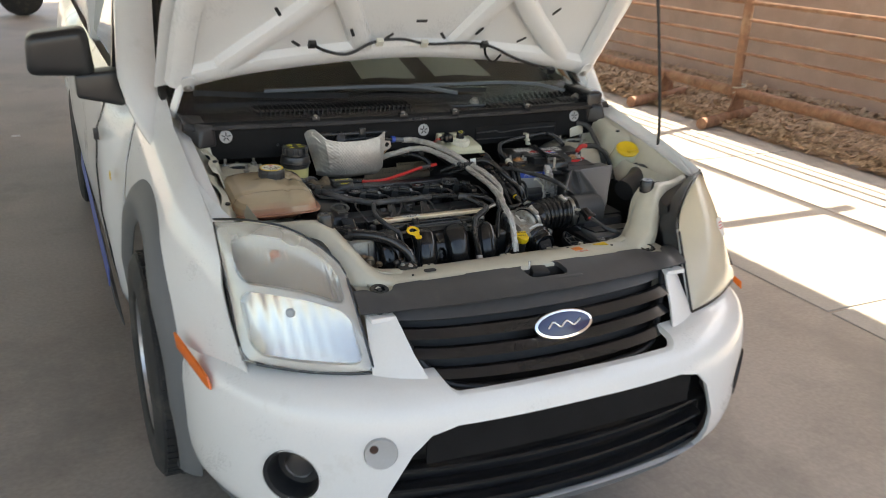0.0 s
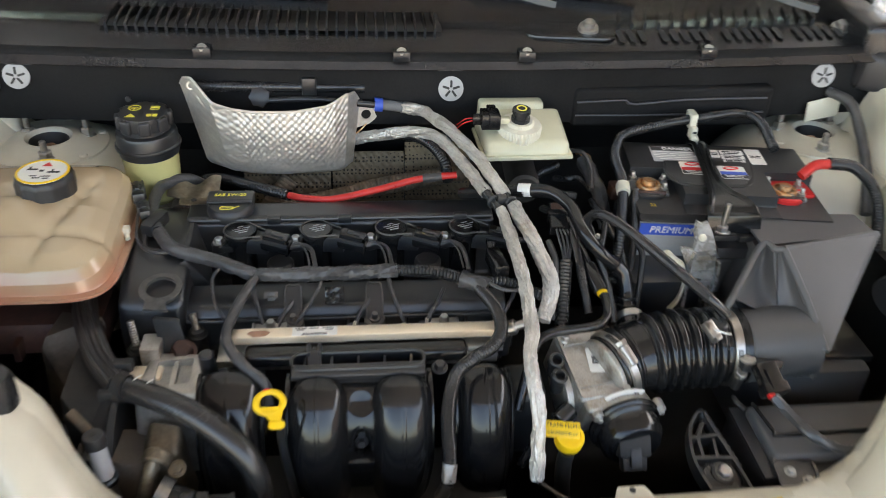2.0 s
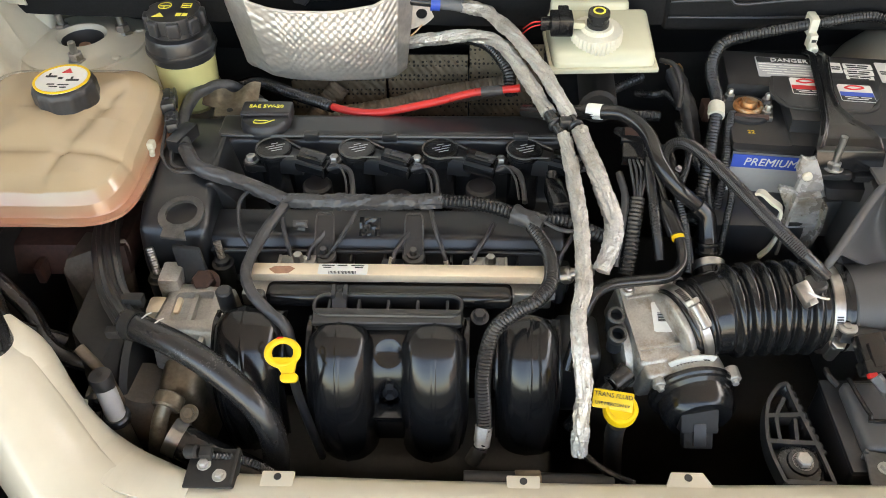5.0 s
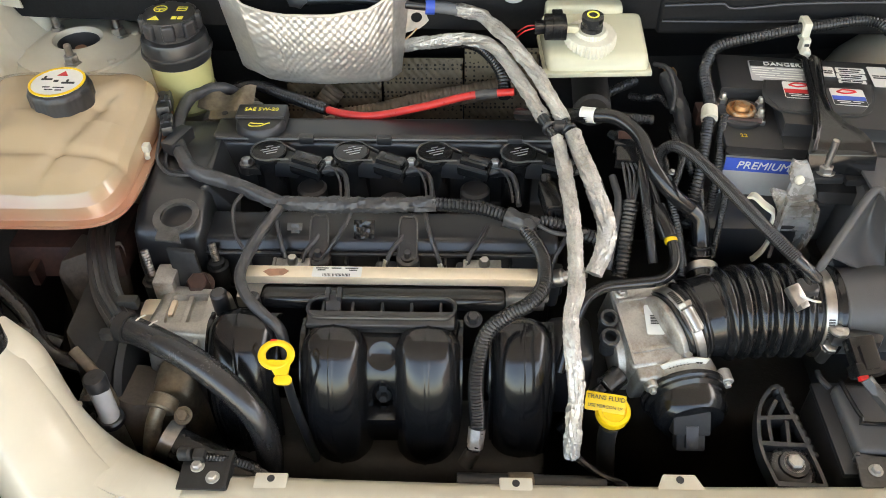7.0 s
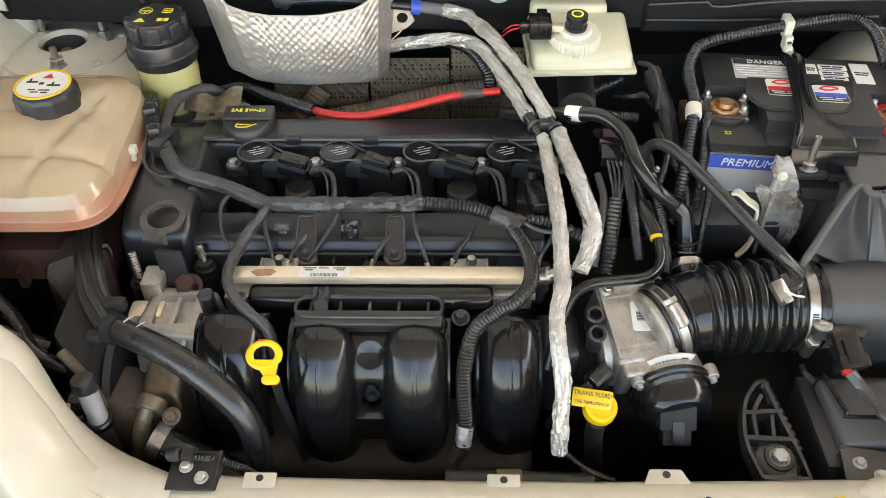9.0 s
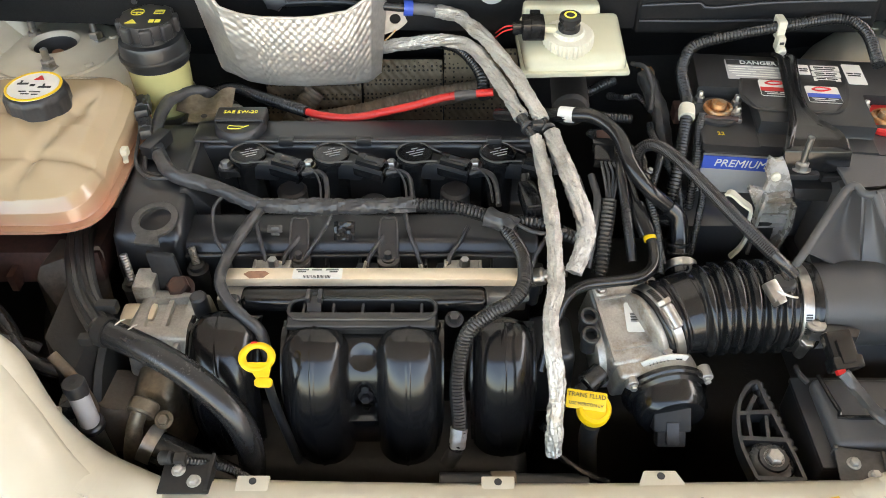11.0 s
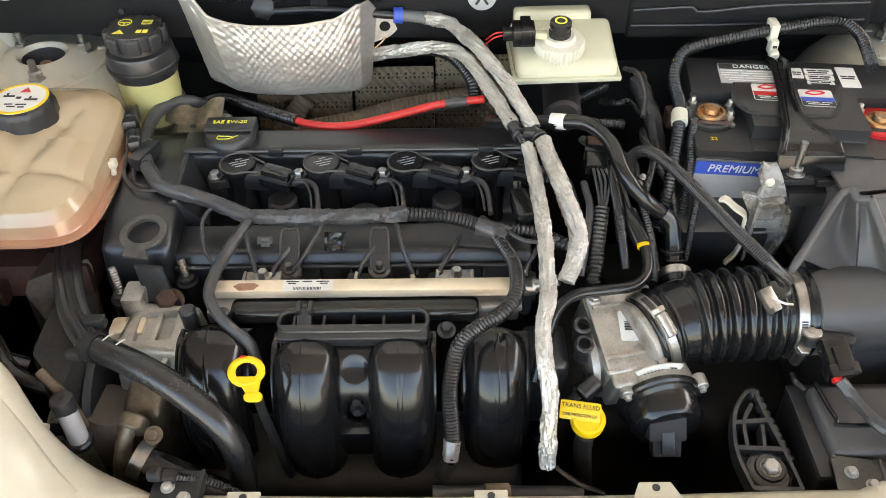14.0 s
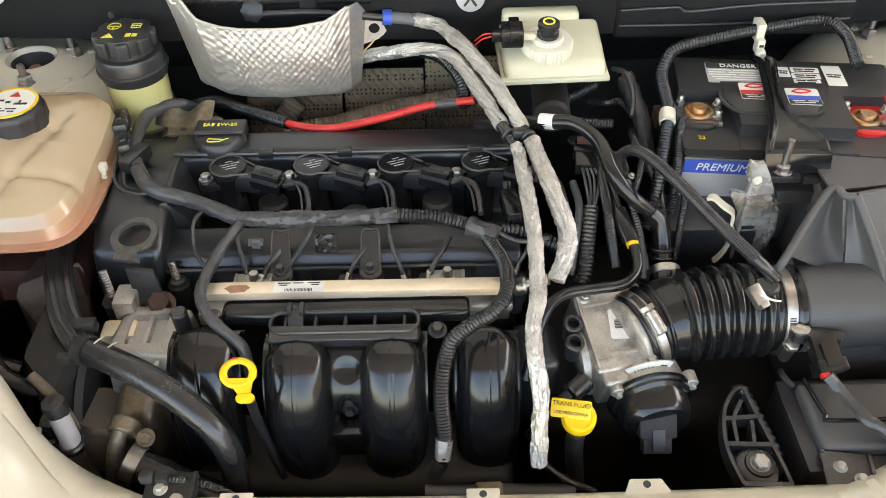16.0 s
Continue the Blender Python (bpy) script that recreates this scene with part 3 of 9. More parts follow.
PLAN = [(0.0, -0.735), (0.15, -0.733), (0.30, -0.722), (0.42, -0.70), (0.55, -0.645), (0.66, -0.56), (0.735, -0.46), (0.785, -0.33), (0.80, -0.20)]
RISE = [(0.235, 0.06), (0.25, 0.03), (0.28, 0.012), (0.33, 0.0), (0.48, 0.0), (0.53, 0.006), (0.565, 0.02), (0.59, 0.045), (0.602, 0.075), (0.606, 0.12)]


def bumper_point(u, z):
    """u from -1 to 1 across the bumper."""
    s = 1 if u >= 0 else -1
    pts = spline([(x, y, 0) for x, y in PLAN], 0.01)
    k = min(len(pts) - 2, int(abs(u) * (len(pts) - 1)))
    t = abs(u) * (len(pts) - 1) - k
    p = pts[k].lerp(pts[k + 1], t)
    d = (pts[k + 1] - pts[k]).normalized()
    n = Vector((-d.y, d.x, 0))
    p = p + n * along(RISE, z)
    return Vector((s * p.x, p.y, z))


def bumper():
    zs = [0.235, 0.245, 0.26, 0.28, 0.31, 0.36, 0.42, 0.48, 0.52, 0.545, 0.565, 0.58, 0.592, 0.6, 0.606]
    table = [[bumper_point(i / 48 - 1, z) for i in range(97)] for z in zs]
    bm = bmesh.new()
    vs = [[bm.verts.new(p) for p in row] for row in table]
    for j in range(len(zs) - 1):
        for i in range(96):
            bm.faces.new((vs[j][i], vs[j][i + 1], vs[j + 1][i + 1], vs[j + 1][i]))
    bm.normal_update()
    bmesh.ops.solidify(bm, geom=bm.faces[:], thickness=0.012)
    low = plate([(-0.43, 0.262), (0.43, 0.262), (0.455, 0.31), (0.45, 0.37), (0.40, 0.47), (0.36, 0.51), (0.30, 0.525), (-0.30, 0.525), (-0.36, 0.51), (-0.40, 0.47), (-0.45, 0.37), (-0.455, 0.31)], 0.5, Matrix.Translation((0, -0.5, 0)) @ Matrix.Rotation(radians(90), 4, "X"))
    up = hexa([(-0.300, -0.9, 0.580), (0.300, -0.9, 0.580), (0.300, -0.3, 0.580), (-0.300, -0.3, 0.580), (-0.355, -0.9, 0.72), (0.355, -0.9, 0.72), (0.355, -0.3, 0.72), (-0.355, -0.3, 0.72)], 0.03, 6)
    fogs = [cyl((s * 0.692, -0.668, 0.398), (s * 0.512, -0.428, 0.398), 0.062, seg=36) for s in (-1, 1)]
    b = part("bumper", carved(bm, low, up, *fogs), "paint", van, "white painted front bumper", 45)
    # fog lamp wells
    for s in (-1, 1):
        well = lathe([(0.066, 0.0), (0.066, 0.004), (0.058, 0.006), (0.05, 0.05), (0.0, 0.055)], (s * 0.632, -0.588, 0.398), (s * 0.572, -0.508, 0.398), 36, hollow=True)
        fl = part("fog_lamp", well, "plastic", van, "round fog lamp in a black well")
        part("fog_glass", lathe([(0.0, 0), (0.02, 0.002), (0.034, 0.009), (0.034, 0.012)], (s * 0.612, -0.562, 0.40), (s * 0.552, -0.482, 0.40), 28, hollow=True), "foglens", fl)
        part("fog_reflector", lathe([(0.034, 0.012), (0.024, 0.026), (0, 0.032)], (s * 0.612, -0.562, 0.40), (s * 0.552, -0.482, 0.40), 28, hollow=True), "dull_chrome", fl)
        part("side_marker", plate([(0, 0.03), (0.025, 0.022), (0.155, -0.008), (0.16, -0.03), (0.13, -0.02), (0.0, 0.006)], 0.005, Matrix.Translation((s * 0.79, -0.24, 0.575)) @ Matrix.Rotation(radians(90 if s > 0 else -90), 4, "Z") @ Matrix.Rotation(radians(90), 4, "X") @ Matrix.Scale(-1, 4, (1, 0, 0)), 0.002), "amber", van, "amber side marker") if s > 0 else None
    m = Matrix.Translation((-0.806, -0.245, 0.575)) @ Matrix.Rotation(radians(-72), 4, "Z") @ Matrix.Rotation(radians(90), 4, "X")
    part("side_marker", plate([(0, 0.04), (0.02, 0.036), (0.15, -0.012), (0.165, -0.038), (0.15, -0.04), (0.012, 0.004)], 0.006, m, 0.002), "amber", van, "amber side marker")
    # towing-eye opening with bare metal inside
    c, n = Vector((-0.466, -0.6865, 0.478)), Vector((-0.28, -0.94, 0.1)).normalized()
    eye = part("tow_eye_cover", lathe([(0.0, 0.004), (0.03, 0.004), (0.034, 0.006), (0.036, 0.002), (0.036, -0.01)], c, c + n, 28), "greylabel", van, "scuffed grey tow eye recess")
    part("rusty_hole", lathe([(0.0, 0.0055), (0.009, 0.006), (0.01, 0.003)], c + Vector((-0.014, 0.006, 0.012)), c + Vector((-0.014, 0.006, 0.012)) + n, 16), "grime", eye)
    # lower grille: dark net with cross bars
    lg = part("lower_grille", surface(lambda u, v: (lerp(-0.47, 0.47, u), -0.685 + 0.06 * (2 * u - 1) ** 2 + 0.02 * v, lerp(0.245, 0.54, v)), 40, 6, 0.006), "plastic", van, "black lower grille")
    for z in (0.30, 0.352, 0.404):
        part("slat", sweep([Vector((lerp(-0.44, 0.44, k / 30), -0.704 + 0.055 * (2 * k / 30 - 1) ** 2, z)) for k in range(31)], [(-0.012, -0.006), (0.012, -0.004), (0.012, 0.004), (-0.012, 0.012)]), "gloss", lg)
    part("plate_panel", surface(lambda u, v: (lerp(-0.36, 0.36, u), -0.705 + 0.04 * (1.3 * u - 0.65) ** 2, lerp(0.425, 0.52, v)), 20, 4, 0.006), "bulkhead", lg)
    part("lip", sweep([bumper_point(k / 40 - 1, 0.235) + Vector((0, 0.02, -0.012)) for k in range(81)], [(-0.012, -0.02), (0.014, -0.018), (0.016, 0.012), (-0.012, 0.012)]), "grey", van, "grey lower bumper lip")
    # ears between grille and lamps
    for s in (-1, 1):
        ear = surface(lambda u, v, s=s: (s * lerp(along([(0, 0.326), (0.15, 0.333), (0.5, 0.354), (1, 0.374)], v), lerp(0.447, 0.432, v), u), lerp(lerp(-0.652, -0.53, v), lerp(-0.602, -0.50, v), u) - 0.006 * math.sin(math.pi * u), lerp(lerp(0.572, 0.708, v), lerp(0.568, 0.70, v), u)), 8, 10, 0.006)
        e = part("bumper_ear", ear, "paint", van)
        part("ear_tab", box((s * 0.404 - 0.029, -0.535, 0.701), (s * 0.404 + 0.029, -0.487, 0.713), 0.004), "paint", e)
        part("screw", lathe([(0.007, 0), (0.007, 0.002), (0, 0.003)], (s * 0.404, -0.509, 0.713), (s * 0.404, -0.509, 1), 14), "ink", e)


bumper()


def grille():
    def gp(u, z, d=0.0):
        v = (z - 0.562) / 0.153
        x = lerp(0.305, 0.385, v) * (2 * u - 1)
        return Vector((x, -0.648 + 0.098 * v + 0.040 * (2 * u - 1) ** 2 + 0.012 * (2 * u - 1) ** 8 + d, z))
    g = part("grille", surface(lambda u, v: gp(u, lerp(0.56, 0.70, v), 0.03), 24, 8, 0.004), "dark", van, "black slatted radiator grille")
    for z, h in ((0.588, 0.013), (0.628, 0.014), (0.667, 0.014)):
        part("slat", sweep([gp(k / 32, z) for k in range(33)], [(-0.006, -h), (0.012, -h * 0.7), (0.034, 0.0), (0.012, h), (-0.006, h * 0.8)][::-1]), "cowl", g)
    part("grille_header", surface(lambda u, v: gp(u, lerp(0.692, 0.722, v), 0.012 * v), 32, 4, 0.006), "shield_panel", g)
    edge = [gp(0.0, 0.715, -0.004), gp(-0.005, 0.67, -0.006), gp(0.0, 0.62, -0.008), gp(0.022, 0.582, -0.010), gp(0.075, 0.565, -0.012), gp(0.2, 0.560, -0.012), gp(0.5, 0.558, -0.012), gp(0.8, 0.560, -0.012), gp(0.925, 0.565, -0.012), gp(0.978, 0.582, -0.010), gp(1.0, 0.62, -0.008), gp(1.005, 0.67, -0.006), gp(1.0, 0.715, -0.004)]
    part("grille_frame", sweep(spline(edge, 0.01), circle(0.008, 10)), "plastic", g, "black frame round the grille")
    # oval badge, plain shapes only
    c, n = Vector((0.012, -0.606, 0.660)), Vector((0, -0.87, 0.45)).normalized()
    fr = axis_matrix(c, c + n)
    def oval(a, b, t, z0, k=48):
        o = [(a * math.cos(2 * math.pi * i / k), b * math.sin(2 * math.pi * i / k)) for i in range(k)]
        return plate(o, t, Matrix.Translation((0, 0, z0)), 0.003)
    turn = fr @ Matrix.Rotation(0, 4, "Z")
    bx = (turn.to_3x3() @ Vector((1, 0, 0)))
    if abs(bx.x) < 0.7:
        turn = fr @ Matrix.Rotation(radians(90), 4, "Z")
    bd = part("badge", moved(oval(0.079, 0.034, 0.014, 0), turn), "chrome", g, "oval chrome-rimmed blue badge")
    part("badge_field", moved(oval(0.0705, 0.0275, 0.004, 0.0125), turn), "navy", bd)
    strokes = [hose([(-0.046, -0.006, 0), (-0.030, 0.007, 0), (-0.012, -0.005, 0), (0.006, 0.006, 0), (0.024, -0.005, 0), (0.044, 0.006, 0)], 0.0026, 10)]
    part("badge_mark", moved(joined(*strokes), turn @ Matrix.Translation((0, 0, 0.0165))), "chrome", bd)


grille()


def headlamp(side):
    A, B, C, D = Vector((0.704, -0.25, 0.872)), Vector((0.470, -0.422, 0.842)), Vector((0.438, -0.575, 0.606)), Vector((0.697, -0.455, 0.624))
    n = Vector((0.38, -0.86, 0.32)).normalized()

    def f(u, v, d=0.0):
        """u from the outer to the inner edge, v from the top down."""
        top = A.lerp(B, u) + Vector((0, -0.022, 0.028)) * math.sin(math.pi * u) * (1 - 0.3 * u)
        bot = D.lerp(C, u) + Vector((0, -0.015, -0.004)) * math.sin(math.pi * u)
        v0 = 0.24 * (1 - math.sqrt(max(0, 1 - (max(0, u - 0.5) / 0.5) ** 2)))
        p = top.lerp(bot, v0 + (1 - v0) * v)
        p = p + n * (0.035 * math.sin(math.pi * min(max(u, 0), 1)) ** 0.7 * math.sin(math.pi * min(max(v, 0), 1)) ** 0.6 - d)
        return Vector((side * p.x, p.y, p.z))

    lamp = part("headlamp", surface(lambda u, v: f(u, v, 0.055 if 0.02 < u < 0.98 and 0.02 < v < 0.98 else 0.006), 20, 20, 0.004), "plastic", van, "hazed rectangular headlamp unit")
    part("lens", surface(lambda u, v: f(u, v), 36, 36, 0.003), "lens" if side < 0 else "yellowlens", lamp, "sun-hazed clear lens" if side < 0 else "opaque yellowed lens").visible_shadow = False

    def inside(u, v, box4, r=0.10):
        u0, v0, u1, v1 = box4
        du, dv = max(u0 + r - u, 0, u - (u1 - r)), max(v0 + r - v, 0, v - (v1 - r))
        return math.hypot(du, dv) < r
    wins = ((0.10, 0.08, 0.92, 0.43), (0.09, 0.49, 0.93, 0.93))

    def depth(u, v):
        d = 0.007
        for w in wins:
            if inside(u, v, w):
                a = (2 * u - w[0] - w[2]) / (w[2] - w[0])
                c = (2 * v - w[1] - w[3]) / (w[3] - w[1])
                d = 0.014 + (0.015 if w is wins[0] else 0.009) * (2 - a * a - c * c)
                d += 0.0016 * math.sin(130 * u) * (1 - 0.5 * abs(c)) if w is wins[0] else 0.0006 * math.sin(60 * u)
        return d
    k = 110
    for name, mt, want in (("bezel", "paint", False), ("reflector", "dull_chrome", True)):
        bm = bmesh.new()
        vs = {}
        for j in range(k):
            for i in range(k):
                u, v = (i + 0.5) / k, (j + 0.5) / k
                if any(inside(u, v, w) for w in wins) == want:
                    q = []
                    for a, b in ((i, j), (i + 1, j), (i + 1, j + 1), (i, j + 1)):
                        if (a, b) not in vs:
                            vs[a, b] = bm.verts.new(f(a / k, b / k, depth(a / k, b / k)))
                        q.append(vs[a, b])
                    bm.faces.new(q)
        part(name, bm, mt, lamp, "pale lamp bezel" if not want else "silver reflector bowls")
    c = f(0.45, 0.60, 0.03)
    part("bulb_shield", lathe([(0.0, 0.010), (0.008, 0.007), (0.011, 0), (0.011, -0.012)], c, c + Vector((side * n.x, n.y, n.z)), 20), "greylabel", lamp)
    c = f(0.42, 0.2, 0.036)
    part("turn_bulb", lathe([(0.0, 0.014), (0.009, 0.009), (0.011, 0), (0.008, -0.012)], c, c + Vector((side * n.x, n.y, n.z)), 16), "amber", lamp, "amber indicator bulb")
    part("seal", sweep([f(i / 30, 0, -0.002) + Vector((0, 0.006, 0.006)) for i in range(31)], circle(0.0025, 8)), "rubber", lamp)
    for edge in ([f(0, i / 20, -0.0015) for i in range(19)], [f(i / 20, 1, -0.0015) for i in range(2, 21)], [f(1, i / 20, -0.0015) for i in range(21)]):
        part("rim_gap", sweep(edge, circle(0.0034, 8)), "rubber", lamp)
    return lamp, f


lamp_r, lf = headlamp(-1)
lamp_l, lf2 = headlamp(1)
c = lf2(0.35, 0.45, -0.002)
M_st = Matrix.Translation(c) @ Vector((0.45, -0.8, 0.4)).to_track_quat("Z", "Y").to_matrix().to_4x4()
part("lamp_sticker", plate(rounded_rect(0.035, 0.055, 0.004), 0.0008, M_st), "white", lamp_l, "torn white sticker")
part("sticker_print", bars([[(-0.012, -0.004), (0.0, 0.012)], [(-0.01, 0.01)], [(-0.012, 0.002), (0.005, 0.012)]], M_st @ Matrix.Translation((0, 0.012, 0.001)), 0.003, 0.008), "redtape", lamp_l)


def wheel(x, y, side):
    w = part("wheel", lathe([(0.0, 0.055), (0.03, 0.06), (0.05, 0.05), (0.12, 0.03), (0.18, 0.035), (0.197, 0.05), (0.2, 0.07), (0.205, 0.085), (0.2, 0.09), (0.195, 0.06), (0.19, -0.08)], (x, y, WHEEL_Z), (x + side, y, WHEEL_Z), 40), "alloy", van, "dull silver road wheel")
    prof = [(0.198, 0.08), (0.21, 0.096), (0.25, 0.105), (0.29, 0.1), (0.312, 0.088), (0.318, 0.07), (0.318, 0.05), (0.311, 0.047), (0.311, 0.041), (0.318, 0.038), (0.319, 0.004), (0.311, 0.002), (0.311, -0.004), (0.319, -0.006), (0.318, -0.04), (0.311, -0.043), (0.311, -0.049), (0.318, -0.052), (0.317, -0.07), (0.31, -0.088), (0.28, -0.1), (0.2, -0.085)]
    part("tyre", lathe(prof, (x, y, WHEEL_Z), (x + side, y, WHEEL_Z), 72), "tyre", w)
    vs, fs = [], []
    for k in range(72):
        a0, a1 = 2 * math.pi * (k + 0.12) / 72, 2 * math.pi * (k + 0.88) / 72
        for b0, b1 in ((0.04, 0.082), (0.006, 0.036), (-0.036, -0.006), (-0.082, -0.04)):
            i = len(vs)
            for r in (0.312, 0.3245):
                rr = r - (0.004 if abs(b0) > 0.05 or b1 > 0.05 else 0)
                for a, b in ((a0, b0), (a1, b0), (a1, b1), (a0, b1)):
                    vs.append((x + side * b, y + rr * math.cos(a), WHEEL_Z + rr * math.sin(a)))
            fs += [(i + 4, i + 5, i + 6, i + 7)] + [(i + q, i + (q + 1) % 4, i + 4 + (q + 1) % 4, i + 4 + q) for q in range(4)]
    part("tread", from_data(vs, fs), "tyre", w)
    for k in range(7):
        a = 2 * math.pi * k / 7
        part("spoke", cyl((x + side * 0.058, y + 0.04 * math.cos(a), WHEEL_Z + 0.04 * math.sin(a)), (x + side * 0.068, y + 0.185 * math.cos(a), WHEEL_Z + 0.185 * math.sin(a)), 0.018, 0.013, 10), "alloy", w)


wheel(-0.755, WHEEL_Y, -1)
wheel(0.755, WHEEL_Y, 1)
wheel(-0.80, 2.83, -1)
wheel(0.80, 2.83, 1)


def cabin():
    # side of the body behind the wing, with its door, window and rear quarter
    for s in (-1, 1):
        def side(u, v, s=s):
            y = lerp(0.525, 4.0, u)
            z = lerp(1.02 + 0.03 * u, 0.30, v)
            z = lerp(1.02 + 0.03 * u, max(0.30, arch(y - 2.83 + WHEEL_Y, 0.43)), v)
            bulge = along([(0, 0.80), (0.1, 0.85), (0.3, 0.875), (0.6, 0.88), (0.85, 0.865), (1, 0.85)], v)
            b = min(1, u / 0.07)
            return s * lerp(half_width(0.52, z) + 0.002, bulge + 0.02 * min(1, u * 2), b * b * (3 - 2 * b)), y, z
        b = part("body_side", surface(side, 90, 24, 0.004 * s), "paint", van, "white body side panel")
        part("sill_stripe", surface(lambda u, v, s=s: (s * (0.888 + 0.004 * v), lerp(0.75, 2.35, u), lerp(0.40, 0.33, v)), 20, 2, 0.003 * s), "bluestripe", b, "blue film stripe along the sill")
        part("sill_trim", surface(lambda u, v, s=s: (s * (0.885 - 0.02 * v), lerp(0.62, 2.4, u), lerp(0.325, 0.24, v)), 20, 3, 0.004 * s), "grey", b)
        part("door_seam", sweep([Vector((s * along([(0.3, 0.852), (0.4, 0.87), (0.6, 0.892), (0.8, 0.893), (0.95, 0.868), (1.02, 0.82)], z), 0.74, z)) for z in (0.32, 0.45, 0.6, 0.75, 0.88, 1.0)], circle(0.003, 6)), "rubber", b)
        part("repeater", lathe([(0.0, 0.004), (0.012, 0.003), (0.016, 0)], (s * 0.862, 0.60, 0.76), (s * 2, 0.60, 0.80), 20), "yellow", b, "small amber side repeater")
        part("door_hinge", box((s * 0.885 - 0.008, 0.70, 0.85), (s * 0.885 + 0.008, 0.72, 0.885), 0.003), "plastic", b)
        # upper body: pillars, roof edge
        pil = [Vector((s * 0.748, 0.26, 0.915)), Vector((s * 0.757, 0.36, 0.958)), Vector((s * 0.762, 0.46, 1.022)), Vector((s * 0.755, 0.56, 1.11)), Vector((s * 0.72, 0.80, 1.36)), Vector((s * 0.665, 1.10, 1.68)), Vector((s * 0.63, 1.35, 1.83))]
        part("a_pillar", sweep(spline(pil, 0.03), lambda i, q: [(a * min(1, 0.25 + 3.5 * q), c * min(1, 0.25 + 3.5 * q)) for a, c in [(0.062 * math.cos(2 * math.pi * k / 20), 0.042 * math.sin(2 * math.pi * k / 20)) for k in range(20)]]), "paint", van, "white windscreen pillar")
        outer = spline([(s * 0.763, 0.16, 0.89), (s * 0.766, 0.30, 0.925), (s * 0.776, 0.46, 0.972), (s * 0.802, 0.62, 1.10), (s * 0.775, 0.80, 1.33)], 0.01)
        inner = spline([(s * 0.718, 0.16, 0.958), (s * 0.706, 0.30, 0.992), (s * 0.700, 0.46, 1.042), (s * 0.692, 0.62, 1.180), (s * 0.662, 0.80, 1.37)], 0.01)

        def cheek(u, v, s=s, outer=outer, inner=inner):
            p, q = outer[int(v * (len(outer) - 1))], inner[int(v * (len(inner) - 1))]
            return p.lerp(q, u) + Vector((s * 0.55, -0.25, 0.8)) * (lerp(0.002, 0.034, v) * math.sin(math.pi * u) ** 0.8)
        part("wing_top", surface(cheek, 14, 40, 0.003 * s), "paint", van, "white wing top rising into the pillar")
        part("pillar_seal", sweep(spline([p + Vector((-s * 0.055, -0.012, 0.01)) for p in pil], 0.03), circle(0.014, 8)), "rubber", van)
        glassy = surface(lambda u, v, s=s: (s * lerp(0.80, 0.70, v), lerp(lerp(0.72, 1.2, v), 1.75, u), lerp(1.07, 1.68, v)), 6, 6, 0.004)
        part("door_window", glassy, "glass", van).visible_shadow = False
        part("b_pillar", box((s * 0.79 - 0.03, 1.72, 1.02), (s * 0.76 + 0.03, 1.86, 1.78), 0.01), "paint", van)
        part("window_trim", sweep([Vector((s * lerp(0.812, 0.70, k / 8), lerp(0.66, 1.16, k / 8), lerp(1.04, 1.70, k / 8))) for k in range(9)], circle(0.018, 8)), "plastic", van)
        part("rear_side", surface(lambda u, v, s=s: (s * lerp(0.80, 0.70, v), lerp(1.8, 4.0, u), lerp(1.04, 1.84, v)), 8, 6, 0.004 * s), "paint", van)
    part("roof", surface(lambda u, v: (lerp(-0.7, 0.7, u), lerp(1.3, 4.0, v), 1.84 + 0.06 * math.sin(math.pi * u)), 16, 12, 0.004), "paint", van)
    part("tail", box((-0.8, 3.98, 0.3), (0.8, 4.02, 1.86), 0.01), "paint", van)
    ws = surface(lambda u, v: (lerp(-0.72, 0.72, u) * lerp(1, 0.86, v), lerp(0.44, 1.30, v) + 0.10 * (2 * u - 1) ** 2 - 0.01, lerp(1.016, 1.83, v)), 24, 20, 0.005)
    w = part("windscreen", ws, "glass", van, "green-tinted windscreen")
    w.visible_shadow = False
    part("dashboard", surface(lambda u, v: (lerp(-0.72, 0.72, u), lerp(0.50, 1.05, v) + 0.08 * (2 * u - 1) ** 2, 1.0 + 0.06 * min(1, v * 1.5)), 20, 12, 0.02), "cabin", van, "dark dashboard top")
    part("dash_front", box((-0.74, 0.95, 0.6), (0.74, 1.05, 1.04), 0.02), "cabin", van)
    for x in (-0.38, 0.38):
        st = part("seat_back", box((x - 0.24, 1.75, 0.7), (x + 0.24, 1.9, 1.35), 0.05, 3, 0.15), "seat", van, "dark cloth front seat")
        part("head_rest", box((x - 0.13, 1.78, 1.36), (x + 0.13, 1.88, 1.58), 0.04, 3), "seat", st)
    part("bulkhead", box((-0.72, 2.1, 0.4), (0.72, 2.14, 1.8), 0), "cabin", van)
    part("steering_wheel", lathe([(0.18 + 0.015 * math.cos(a), 0.015 * math.sin(a)) for a in [2 * math.pi * k / 10 for k in range(11)]], (0.38, 1.25, 1.12), (0.38, 1.7, 1.38), 32), "seat", van)


cabin()
for x0, x1, tilt in ((-0.052, 0.145, 0.06), (0.219, 0.438, 0.05)):
    single("paper_sheet", surface(lambda u, v, x0=x0, x1=x1: (lerp(x0, x1, u) + 0.037 * v, lerp(0.58, 0.85, v), 1.030 + 0.038 * v + 0.004 * math.sin(5 * u)), 8, 8, 0.0008), "paper", "white paper sheet lying on the dashboard", "paper", "papers on the dashboard")


